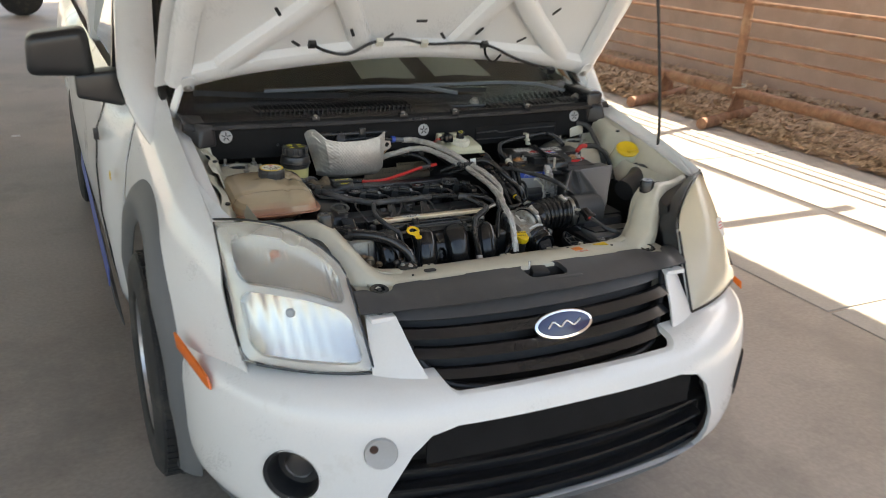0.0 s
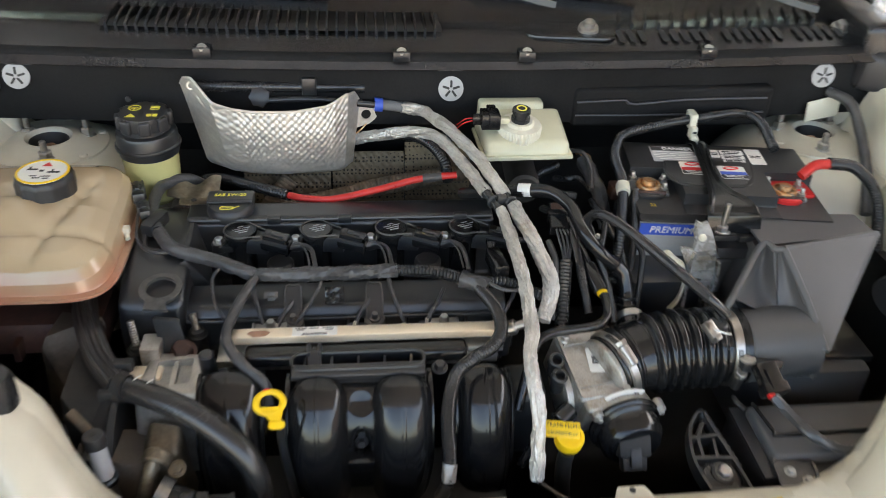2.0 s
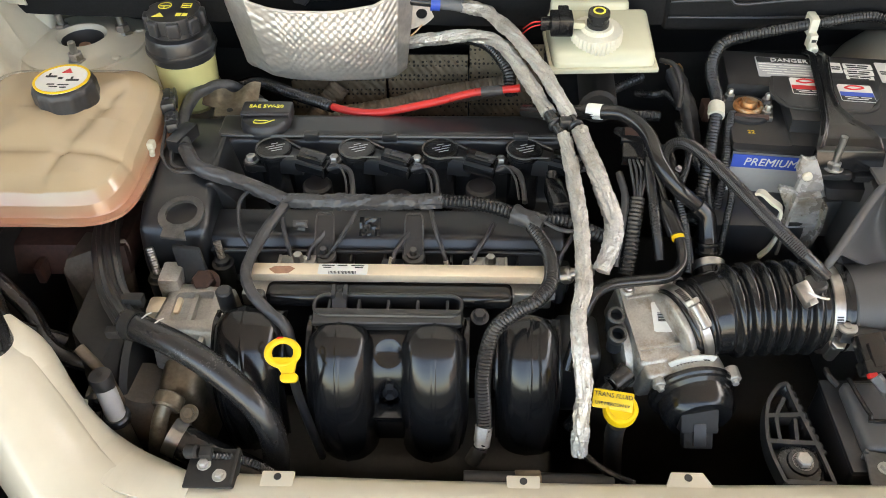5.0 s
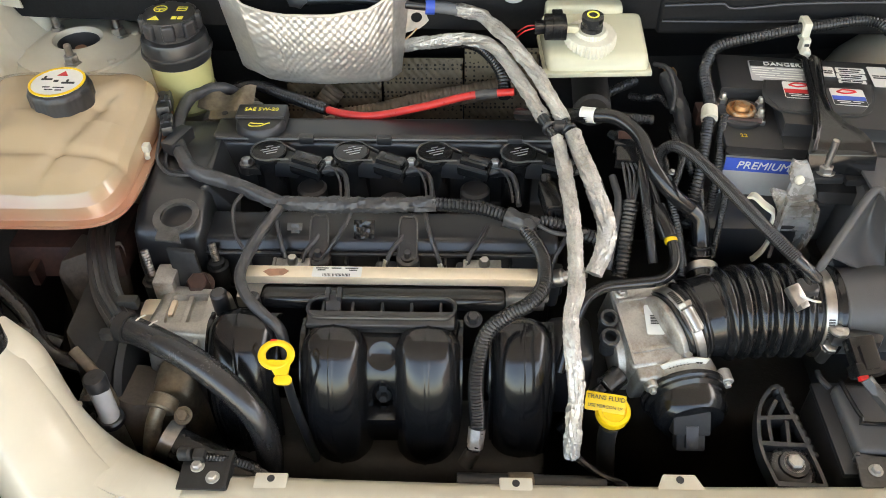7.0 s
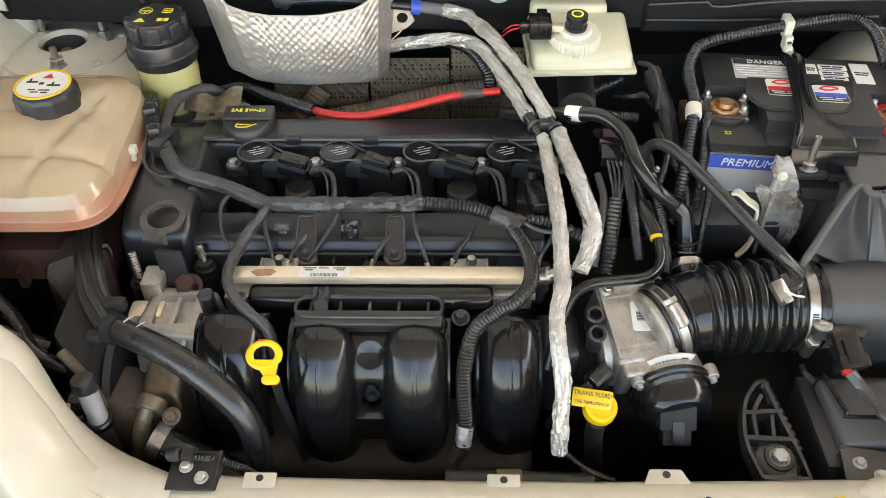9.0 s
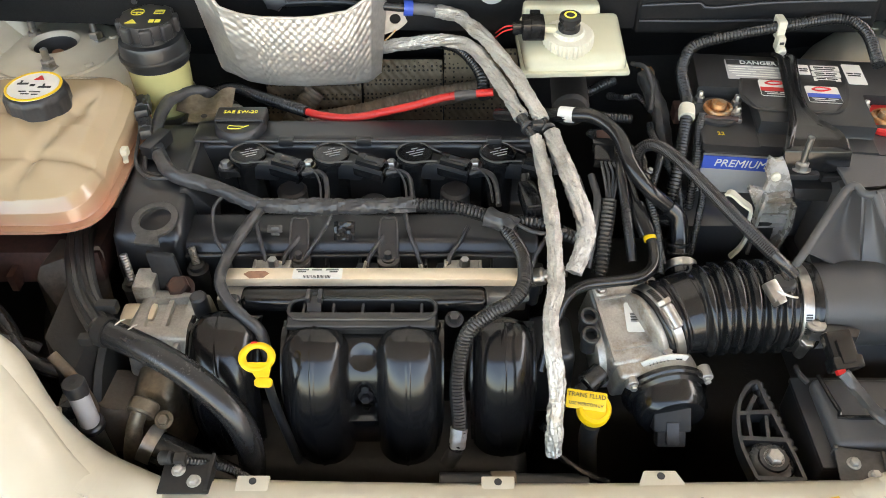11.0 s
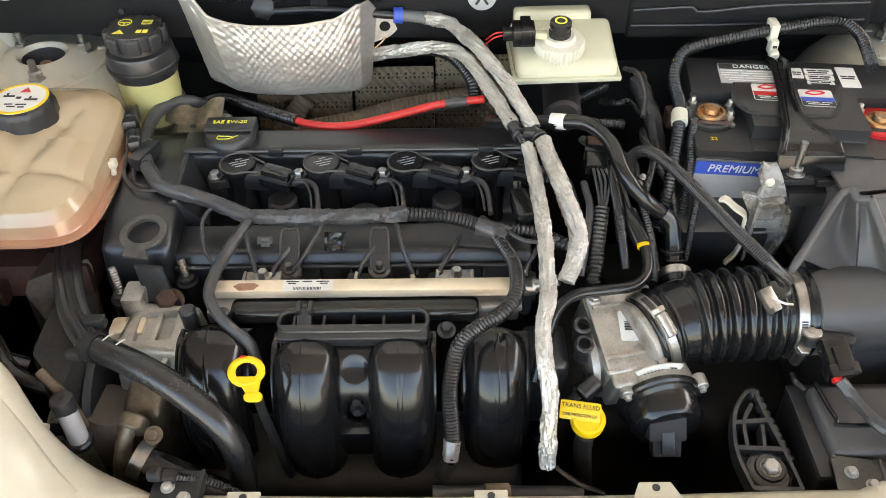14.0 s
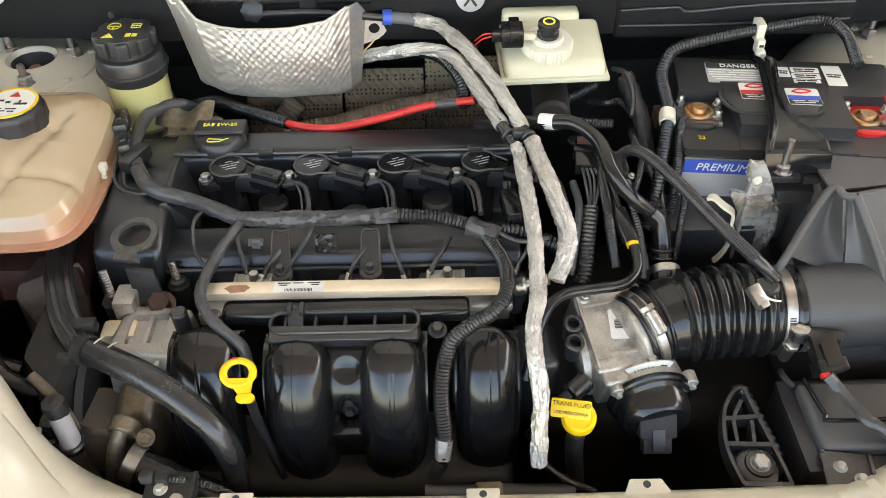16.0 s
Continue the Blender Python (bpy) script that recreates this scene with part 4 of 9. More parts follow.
def mirror():
    m = part("door_mirror", hexa([(-1.055, 0.58, 1.07), (-0.87, 0.60, 1.06), (-0.87, 0.70, 1.06), (-1.05, 0.72, 1.07), (-1.05, 0.57, 1.185), (-0.885, 0.585, 1.205), (-0.885, 0.70, 1.205), (-1.045, 0.71, 1.185)], 0.032, 5), "plastic", van, "black plastic door mirror")
    part("mirror_arm", hexa([(-0.93, 0.60, 1.0), (-0.80, 0.60, 0.97), (-0.80, 0.70, 0.97), (-0.93, 0.70, 1.0), (-0.93, 0.6, 1.07), (-0.80, 0.6, 1.08), (-0.80, 0.70, 1.08), (-0.93, 0.70, 1.07)], 0.012, 3), "plastic", m)
    part("mirror_glass", box((-1.02, 0.706, 1.09), (-0.91, 0.716, 1.17), 0.001), "chrome", m)


mirror()

# bonnet, hinged at its rear edge and propped open
HOOD = Matrix.Translation((0, 0.40, 1.06)) @ Matrix.Rotation(radians(-47), 4, "X")


def bonnet():
    """Built flat: y forward is negative, underside down."""
    def half(l):
        return along([(0, 0.735), (0.3, 0.725), (0.6, 0.68), (0.85, 0.60), (0.95, 0.52)], l)

    def f(u, v, z=0.0):
        x0 = 2 * u - 1
        l = lerp(0.10 * (1 - x0 * x0), 0.95 - 0.10 * x0 * x0, v)
        return x0 * half(l), -l, 0.035 * (1 - x0 * x0) + 0.02 * math.sin(math.pi * v) + z
    b = part("bonnet", moved(surface(lambda u, v: f(u, v), 30, 24, 0.003), HOOD), "paint", van, "white bonnet propped open, inner frame showing")
    part("inner_skin", moved(surface(lambda u, v: f(lerp(0.02, 0.98, u), lerp(0.02, 0.98, v), -0.016 - 0.003 * noise.noise((u * 6, v * 6, 0))), 40, 30, 0.002), HOOD), "paint", b)
    sec = [(-0.04, 0.0), (-0.03, -0.022), (-0.015, -0.028), (0.015, -0.028), (0.03, -0.022), (0.04, 0.0)]

    def rib(pts, w=1.0):
        path = [Vector(f(u, v, -0.016)) for u, v in pts]
        return moved(sweep(spline(path, 0.02), [(a * w, bb) for a, bb in sec]), HOOD)
    ribs = [[(0.03, 0.05), (0.2, 0.045), (0.5, 0.04), (0.8, 0.045), (0.97, 0.05)], [(0.04, 0.03), (0.045, 0.4), (0.06, 0.8), (0.12, 0.96)], [(0.96, 0.03), (0.955, 0.4), (0.94, 0.8), (0.88, 0.96)],
            [(0.12, 0.96), (0.5, 0.98), (0.88, 0.96)], [(0.12, 0.06), (0.3, 0.35), (0.42, 0.75), (0.45, 0.96)], [(0.88, 0.06), (0.7, 0.35), (0.58, 0.75), (0.55, 0.96)],
            [(0.40, 0.05), (0.31, 0.35), (0.14, 0.7)], [(0.60, 0.05), (0.69, 0.35), (0.86, 0.7)]]
    for r in ribs:
        part("stiffener", rib(r, 0.9), "paint", b)
    for u, v, a in ((0.25, 0.14, 40), (0.44, 0.13, -50), (0.36, 0.16, 65), (0.56, 0.13, 50), (0.64, 0.16, -65), (0.75, 0.14, -40), (0.5, 0.2, 0), (0.2, 0.3, 60), (0.8, 0.3, -60)):
        m = HOOD @ Matrix.Translation(Vector(f(u, v, -0.0475))) @ Matrix.Rotation(radians(a), 4, "Z")
        part("slot", moved(plate(rounded_rect(0.034, 0.009, 0.003), 0.002), m), "ink", b)
    for s in (-1, 1):
        h0, h1 = HOOD @ Vector((s * 0.665, -0.06, -0.02)), Vector((s * 0.70, 0.36, 0.985))
        hg = part("hinge", sweep([h0, h0.lerp(h1, 0.5) + Vector((0, -0.02, 0.01)), h1], [(-0.012, -0.003), (0.012, -0.003), (0.012, 0.003), (-0.012, 0.003)]), "paint", b)
        part("hinge_plate", moved(plate(rounded_rect(0.035, 0.06, 0.012), 0.004), HOOD @ Matrix.Translation((s * 0.655, -0.075, -0.05))), "paint", hg)
        part("hinge_bolt", moved(bolt((0, 0, 0), (0, 0, -1), 0.008, 0.006), HOOD @ Matrix.Translation((s * 0.655, -0.06, -0.05))), "steel", hg)
    # washer hose along the rear edge
    pts = [(0.28, 0.14), (0.31, 0.10), (0.36, 0.07), (0.41, 0.12), (0.47, 0.125), (0.53, 0.10), (0.62, 0.11), (0.68, 0.10), (0.76, 0.05), (0.87, 0.02)]
    part("washer_hose", moved(hose([Vector(f(u, v, -0.055)) for u, v in pts], 0.0045, 10, 0.01), HOOD), "rubber", b, "black washer hose clipped to the bonnet")
    for u, v in ((0.28, 0.14), (0.42, 0.12), (0.52, 0.105), (0.66, 0.11), (0.86, 0.022)):
        part("hose_clip", moved(box((-0.011, -0.011, -0.008), (0.011, 0.011, 0.006), 0.003), HOOD @ Matrix.Translation(Vector(f(u, v, -0.056)))), "plastic" if u in (0.28, 0.66, 0.86) else "clip", b)
    part("drip_loop", moved(hose([Vector(f(u, v, -0.06)) for u, v in ((0.66, 0.11), (0.675, 0.06), (0.70, 0.03), (0.71, 0.07))], 0.0035, 8, 0.01), HOOD), "rubber", b)


bonnet()
top = HOOD @ Vector((0.60, -0.62, -0.03))
single("bonnet_prop", hose([(0.696, -0.055, 0.83), (0.698, -0.05, 0.97), lerp(Vector((0.698, -0.05, 0.97)), top, 0.55) + Vector((0.006, 0, 0)), top], 0.0048, 10, 0.02), "rubber", "thin dark bonnet prop rod standing in the bay", "prop rod")


# ---- engine bay: painted structure ----
def bay():
    b = thing("engine_bay", (0, 0, 0.4), "cream painted engine bay structure of the van", "engine bay")
    # front cross member with its flat top, front and rear flanges
    line = [Vector((lerp(-0.40, 0.40, k / 40), -0.396 - 0.010 * math.sin(math.pi * k / 40), 0.744 + 0.004 * math.sin(math.pi * k / 40))) for k in range(41)]
    sec = [(-0.044, -0.06), (-0.044, -0.005), (-0.040, 0.0), (-0.02, 0.003), (0.02, 0.003), (0.036, 0.0), (0.044, -0.008), (0.046, -0.03), (0.042, -0.03), (0.040, -0.012), (-0.040, -0.012), (-0.04, -0.06)]
    cm = part("cross_member", sweep(line, [(-a, c) for a, c in sec]), "bay", b, "cream radiator cross member", 50)
    for s in (-1, 1):
        # arms curving up to the bonnet stops
        path = spline([(s * 0.27, -0.408, 0.738), (s * 0.340, -0.404, 0.748), (s * 0.385, -0.385, 0.772), (s * 0.418, -0.355, 0.812), (s * 0.448, -0.325, 0.848), (s * 0.474, -0.308, 0.866), (s * 0.51, -0.295, 0.868), (s * 0.57, -0.275, 0.862), (s * 0.64, -0.25, 0.868)], 0.012)
        n = len(path)

        def arm(i, t):
            w = along([(0, 0.034), (0.2, 0.036), (0.4, 0.032), (0.6, 0.027), (0.68, 0.021), (0.76, 0.012), (1, 0.009)], t)
            h = along([(0, 0.012), (0.3, 0.05), (0.7, 0.06), (1, 0.03)], t)
            return [(-w, -h), (-w, -0.006), (-w + 0.006, 0), (0, 0.003), (w - 0.006, 0), (w, -0.006), (w, -h)]
        a = part("support_arm", sweep(path, arm), "bay", b, "cream radiator support arm", 50)
        part("arm_front", hexa([(s * 0.33, -0.45, 0.60), (s * 0.46, -0.44, 0.60), (s * 0.47, -0.40, 0.60), (s * 0.33, -0.41, 0.60), (s * 0.335, -0.452, 0.712), (s * 0.44, -0.44, 0.705), (s * 0.43, -0.39, 0.735), (s * 0.335, -0.40, 0.742)], 0.008), "bay", a)
        up_edge = spline([(s * 0.30, -0.395, 0.744), (s * 0.368, -0.385, 0.760), (s * 0.412, -0.350, 0.800), (s * 0.446, -0.322, 0.842), (s * 0.470, -0.304, 0.858)], 0.01)
        low_edge = spline([(s * 0.30, -0.362, 0.738), (s * 0.374, -0.324, 0.730), (s * 0.406, -0.311, 0.772), (s * 0.434, -0.284, 0.822), (s * 0.458, -0.276, 0.846)], 0.01)
        part("arm_flange", surface(lambda u, v, a_=up_edge, b_=low_edge: a_[int(u * (len(a_) - 1))].lerp(b_[int(u * (len(b_) - 1))], v) + Vector((s * -0.004, 0.006, 0.007)) * math.sin(math.pi * v), 40, 10, 0.003), "bay", a, "cream folded inner flange", 60)
        gy = -0.449 if s < 0 else -0.437
        ep = plate([(s * x_, y_) for x_, y_ in ((0.262, -0.380), (0.40, -0.376), (0.432, -0.400), (0.432, -0.456), (0.418, gy - 0.036), (0.345, gy - 0.036), (0.330, -0.456), (0.262, -0.456))][::1 if s > 0 else -1], 0.006, Matrix.Translation((0, 0, 0.7345)), 0.0015)
        part("end_plate", carved(ep, cyl((s * 0.308, -0.432, 0.70), (s * 0.308, -0.432, 0.80), 0.0155, seg=28), cyl((s * 0.382, gy, 0.70), (s * 0.382, gy, 0.80), 0.016, seg=28)), "bay", a, "cream end plate of the cross member")
        part("bump_stop", joined(lathe([(0.019, -0.010), (0.0195, 0.018), (0.0165, 0.024), (0.004, 0.0245), (0.003, 0.022), (0, 0.022)], (s * 0.462, -0.309, 0.862), (s * 0.462, -0.309, 1), 24)), "rubber", a, "black rubber bonnet stop")
        part("grommet", lathe([(0.021, -0.002), (0.022, 0.002), (0.019, 0.004), (0.013, 0.003), (0.011, -0.004), (0.0065, -0.004), (0.006, 0.001), (0.0, 0.001)], (s * 0.382, gy, 0.7410), (s * 0.382, gy - 0.04, 1.0), 28), "rubber", a, "black rubber locating grommet")
        part("arm_hole", cyl((s * 0.515, -0.292, 0.8675), (s * 0.515, -0.292, 0.8695), 0.009, seg=16), "ink", a)
        # strut tower
        t = part("strut_tower", lathe([(0.19, -0.20), (0.16, -0.09), (0.142, -0.05), (0.122, -0.026), (0.100, -0.010), (0.082, -0.004), (0.0785, -0.003), (0.0775, 0.0), (0.060, 0.001), (0.050, 0.003), (0.040, 0.008), (0.031, 0.009), (0.027, 0.005), (0.0255, -0.004), (0.0255, -0.03)], (s * 0.553, 0.185, 0.866), (s * 0.550, 0.187, 1.0), 64), "bay", b, "cream strut tower top", 50)
        part("damper_rod", joined(cyl((s * 0.553, 0.185, 0.78), (s * 0.553, 0.185, 0.862), 0.0075, seg=14, bev=0.001), lathe([(0.014, 0), (0.014, 0.008), (0.011, 0.011)], (s * 0.553, 0.185, 0.842), (s * 0.553, 0.185, 1), 6)), "rust", t, "rusty damper rod")
        for dx, dy in ((0.045, 0.022), (-0.033, 0.022), (0.010, -0.050)):
            p = Vector((s * (0.553 - dx), 0.185 + dy, 0.866))
            part("tower_nut", joined(lathe([(0.0125, 0), (0.0115, 0.003), (0.009, 0.0035), (0.009, 0.011), (0.0075, 0.0125)], p, p + Vector((0, 0, 1)), 6), cyl(p + Vector((0, 0, 0.012)), p + Vector((0, 0, 0.027)), 0.0045, seg=10, bev=0.001)), "steel", t)
        for k in range(6):
            a2 = 2 * math.pi * k / 6 + 0.4
            part("tower_dimple", lathe([(0.006, 0), (0.004, 0.002), (0, 0.0022)], (s * 0.553 + 0.07 * math.cos(a2), 0.185 + 0.07 * math.sin(a2), 0.867), (s * 0.553 + 0.07 * math.cos(a2), 0.185 + 0.07 * math.sin(a2), 1), 10), "bay", t)
        # apron between tower and wing: a sloped ledge and an upright side
        def apron(u, v, s=s):
            y = lerp(-0.24, 0.34, u)
            zt = along(TOP, y) - 0.024
            prof = [(0, 0.674, zt), (0.12, 0.668, zt - 0.004), (0.3, 0.640, zt - 0.045), (0.5, 0.615, zt - 0.075), (0.62, 0.60, 0.862), (0.8, 0.575, 0.80), (1, 0.56, 0.45)]
            x = along([(p[0], p[1]) for p in prof], v)
            z = along([(p[0], p[2]) for p in prof], v)
            return s * x, y, z + 0.004 * noise.noise((y * 9, v * 5, s))
        part("apron", surface(apron, 30, 24, 0.003 * s), "bay", b, "cream inner wing panel")
        for y0, y1, x0, x1 in ((-0.22, 0.02, 0.622, 0.664), (0.03, 0.16, 0.606, 0.650)) if s < 0 else ((0.02, 0.20, 0.60, 0.65),):
            def flange(u, v, s=s, y0=y0, y1=y1, x0=x0, x1=x1):
                y = lerp(y0, y1, u)
                zt = along(TOP, y) - 0.028
                x = lerp(x1, x0, v)
                return s * (x + 0.006 * math.sin(3 * math.pi * u)), y, zt + 0.006 - along([(0, 0.0), (0.35, 0.006), (0.5, 0.026), (0.65, 0.05), (1, 0.075)], v) - 0.01 * max(0, abs(2 * u - 1) - 0.8) * 5
            wf = part("wing_flange", surface(flange, 30, 14, 0.003 * s), "bay", b, "cream stepped wing flange", 60)
            part("flange_hole", cyl((s * (x1 - 0.012), lerp(y0, y1, 0.3), along(TOP, lerp(y0, y1, 0.3)) - 0.026), (s * (x1 - 0.012), lerp(y0, y1, 0.3), along(TOP, lerp(y0, y1, 0.3)) - 0.021), 0.006, seg=12), "ink", wf)
        # Added black cup: the shade inside the strut hole, put into colour.
        part("tower_hole_shade", lathe([(0.0262, 0.0035), (0.0250, 0.0), (0.0246, -0.075), (0.0, -0.075)], (s * 0.553, 0.185, 0.866), (s * 0.550, 0.187, 1.0), 32, hollow=True), "ink", t)
        part("corner_panel", hexa([(s * 0.60, 0.20, 0.80), (s * 0.70, 0.22, 0.80), (s * 0.71, 0.36, 0.80), (s * 0.60, 0.30, 0.80), (s * 0.60, 0.22, 0.90), (s * 0.70, 0.22, 0.955), (s * 0.715, 0.36, 1.0), (s * 0.60, 0.30, 0.93)], 0.012, 3), "bay", b)
        part("corner_foam", hexa([(s * 0.605, 0.20, 0.93), (s * 0.66, 0.17, 0.93), (s * 0.69, 0.27, 0.95), (s * 0.62, 0.29, 0.93), (s * 0.61, 0.20, 0.99), (s * 0.65, 0.18, 0.985), (s * 0.69, 0.27, 1.01), (s * 0.62, 0.29, 1.0)], 0.012, 3), "dusty", b, "torn black foam seal block")
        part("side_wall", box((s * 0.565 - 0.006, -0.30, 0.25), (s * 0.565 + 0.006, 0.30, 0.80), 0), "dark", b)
        part("lamp_back", hexa([(s * 0.46, -0.42, 0.60), (s * 0.68, -0.30, 0.60), (s * 0.68, -0.22, 0.60), (s * 0.47, -0.30, 0.60), (s * 0.475, -0.39, 0.83), (s * 0.685, -0.235, 0.862), (s * 0.685, -0.215, 0.862), (s * 0.485, -0.30, 0.84)], 0.012), "plastic", b, "black headlamp back shell")
    # small tabs and holes on the cross member
    for x in (-0.222, -0.008):
        part("tab", joined(box((x - 0.0145, -0.376, 0.744), (x + 0.0145, -0.360, 0.7485), 0.0015), box((x - 0.0145, -0.378, 0.740), (x + 0.0145, -0.374, 0.7475), 0.001)), "bay", cm)
        part("tab_hole", cyl((x, -0.366, 0.7480), (x, -0.366, 0.7491), 0.0034, seg=12), "ink", cm)
    part("tab", plate([(-0.028, -0.018), (0.028, -0.018), (0.014, 0.012), (-0.014, 0.012)], 0.005, Matrix.Translation((0.135, -0.364, 0.741)), 0.0015), "bay", cm)
    part("tab_hole", cyl((0.135, -0.358, 0.7458), (0.135, -0.358, 0.7468), 0.0035, seg=12), "ink", cm)
    part("oval_hole", plate(rounded_rect(0.032, 0.016, 0.0079), 0.0012, Matrix.Translation((-0.236, -0.404, 0.7508))), "ink", cm)
    for x, y in ((-0.285, -0.415), (0.165, -0.385), (0.29, -0.405)):
        part("hole", cyl((x, y, 0.749), (x, y, 0.7515), 0.003, seg=10), "ink", cm)
    part("warning_label", plate(rounded_rect(0.027, 0.020, 0.002), 0.0008, Matrix.Translation((0.185, -0.399, 0.7503)) @ Matrix.Rotation(0.12, 4, "Z")), "orange", cm, "orange warning sticker")
    part("label_print", bars([[(-0.014, -0.002), (0.002, 0.013)], [(-0.013, 0.0), (0.003, 0.012)]], Matrix.Translation((0.193, -0.416, 0.7505)), 0.0025, 0.005), "redtape", cm)
    part("label_flap", plate([(-0.020, 0.006), (0.020, 0.010), (0.018, -0.013), (0.004, -0.006)], 0.001, Matrix.Translation((0.262, -0.392, 0.7505)) @ Matrix.Rotation(0.1, 4, "Z")), "yellow", cm, "peeling yellow sticker")
    # sight shield over the grille, with its latch opening
    def sh(u, v):
        x = lerp(-0.45, 0.45, u)
        e = abs(2 * u - 1)
        back = -0.449 - 0.034 * math.exp(-((abs(x) - 0.380) / 0.027) ** 4)
        front = -0.556 + 0.042 * e * e
        step = 0.005 if int((x + 0.5) * 9) % 2 else 0
        return x, lerp(back + step, front, v), lerp(0.743 - 0.001 * e ** 4, 0.722 - 0.004 * e, v) + 0.006 * math.sin(math.pi * v)
    latch = plate(rounded_rect(0.112, 0.066, 0.02), 0.2, Matrix.Translation((0.036, -0.478, 0.62)))
    ss = part("sight_shield", carved(surface(sh, 90, 12, 0.005), latch), "shield_panel", b, "faded black sight shield over the grille", 30)
    for x in (-0.27, -0.13, 0.17, 0.29):
        part("push_clip", lathe([(0.011, 0), (0.0105, 0.002), (0.005, 0.0025), (0.0045, 0.001), (0, 0.001)], (x, -0.487, 0.7335), (x, -0.487, 1), 16), "plastic", ss)
    part("latch_surround", carved(hull([(-0.055, -0.535, 0.728), (0.13, -0.535, 0.728), (0.115, -0.44, 0.736), (-0.04, -0.44, 0.736), (-0.045, -0.525, 0.7385), (0.12, -0.525, 0.7385), (0.105, -0.447, 0.7445), (-0.03, -0.447, 0.7445)], 0.004), plate(rounded_rect(0.112, 0.066, 0.02), 0.2, Matrix.Translation((0.036, -0.478, 0.62)))), "shield_panel", ss, "moulded latch surround")
    for x in (-0.30, 0.25):
        part("raised_pad", box((x - 0.03, -0.50, 0.727), (x + 0.03, -0.445, 0.738), 0.005), "shield_panel", ss)
    # Black plates added behind the latch opening as its painted shade.
    part("latch_shade_wall", box((-0.045, -0.4555, 0.66), (0.115, -0.4515, 0.7375), 0.001), "ink", b)
    part("latch_shade_pan", box((-0.05, -0.525, 0.684), (0.12, -0.430, 0.690), 0.002), "ink", b)
    part("latch_shade_back", box((-0.03, -0.4465, 0.66), (0.105, -0.4415, 0.738), 0.001), "dark", b)
    part("latch_lump", hull([(0.005, -0.475, 0.69), (0.065, -0.48, 0.69), (0.07, -0.445, 0.69), (0.0, -0.44, 0.69), (0.012, -0.470, 0.738), (0.058, -0.474, 0.734), (0.055, -0.452, 0.745), (0.015, -0.448, 0.748)], 0.005), "dark", b)
    lt = part("bonnet_latch", joined(box((-0.03, -0.49, 0.66), (0.095, -0.43, 0.668), 0.002), box((0.0, -0.455, 0.665), (0.02, -0.44, 0.712), 0.003), box((0.035, -0.475, 0.665), (0.08, -0.452, 0.70), 0.004)), "dark", b, "greasy bonnet latch")
    part("latch_hook", hose([(0.014, -0.444, 0.756), (0.012, -0.448, 0.742), (0.006, -0.45, 0.72), (0.02, -0.465, 0.71), (0.05, -0.468, 0.712), (0.07, -0.45, 0.71)], 0.0035, 10), "steel", lt)
    part("latch_spring", hose([(0.012 + 0.006 * math.cos(k * 1.3), -0.47 + 0.006 * math.sin(k * 1.3), 0.672 + 0.0022 * k) for k in range(14)], 0.0015, 6, 0.003), "steel", lt)
    # below: fan cowl, radiator, floor of the bay, near black as painted shade
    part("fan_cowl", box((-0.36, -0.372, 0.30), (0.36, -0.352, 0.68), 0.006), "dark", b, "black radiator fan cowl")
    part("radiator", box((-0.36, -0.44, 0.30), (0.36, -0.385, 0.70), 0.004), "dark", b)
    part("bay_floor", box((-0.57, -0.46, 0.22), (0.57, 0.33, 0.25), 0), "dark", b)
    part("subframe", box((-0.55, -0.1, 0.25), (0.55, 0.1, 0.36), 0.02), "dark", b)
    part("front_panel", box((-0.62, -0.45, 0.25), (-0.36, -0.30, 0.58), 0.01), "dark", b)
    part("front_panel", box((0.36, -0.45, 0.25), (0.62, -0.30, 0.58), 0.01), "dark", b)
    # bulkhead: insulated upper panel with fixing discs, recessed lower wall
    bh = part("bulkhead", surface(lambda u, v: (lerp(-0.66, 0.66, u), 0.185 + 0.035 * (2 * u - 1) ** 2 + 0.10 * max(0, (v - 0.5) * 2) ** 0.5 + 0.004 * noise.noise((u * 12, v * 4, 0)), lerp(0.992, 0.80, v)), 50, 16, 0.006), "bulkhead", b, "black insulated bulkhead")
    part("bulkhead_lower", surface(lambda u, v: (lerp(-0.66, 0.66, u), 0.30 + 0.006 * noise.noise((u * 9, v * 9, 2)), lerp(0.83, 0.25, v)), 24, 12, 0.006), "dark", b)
    part("bulkhead_seal", sweep([Vector((lerp(-0.66, 0.66, k / 40), 0.183 + 0.035 * (2 * k / 40 - 1) ** 2, 0.984)) for k in range(41)], circle(0.011, 10)), "bulkhead", bh, "rubber bonnet seal")
    for x, y, z in ((-0.581, 0.205, 0.955), (-0.001, 0.180, 0.945), (0.552, 0.204, 0.953)):
        d = part("fixing_disc", lathe([(0.0175, 0), (0.0175, 0.0025), (0.016, 0.003), (0.0, 0.004)], (x, y, z), (x, y - 1, z + 0.15), 28), "greylabel", bh, "pressed metal fixing disc")
        for k in range(5):
            a = 2 * math.pi * k / 5 + 0.3
            m = axis_matrix((x, y, z), (x, y - 1, z + 0.15)) @ Matrix.Rotation(a, 4, "Z") @ Matrix.Translation((0.0075, 0, 0.0034))
            part("star_slot", plate(rounded_rect(0.010, 0.003, 0.001, 2), 0.0012, m), "ink", d)
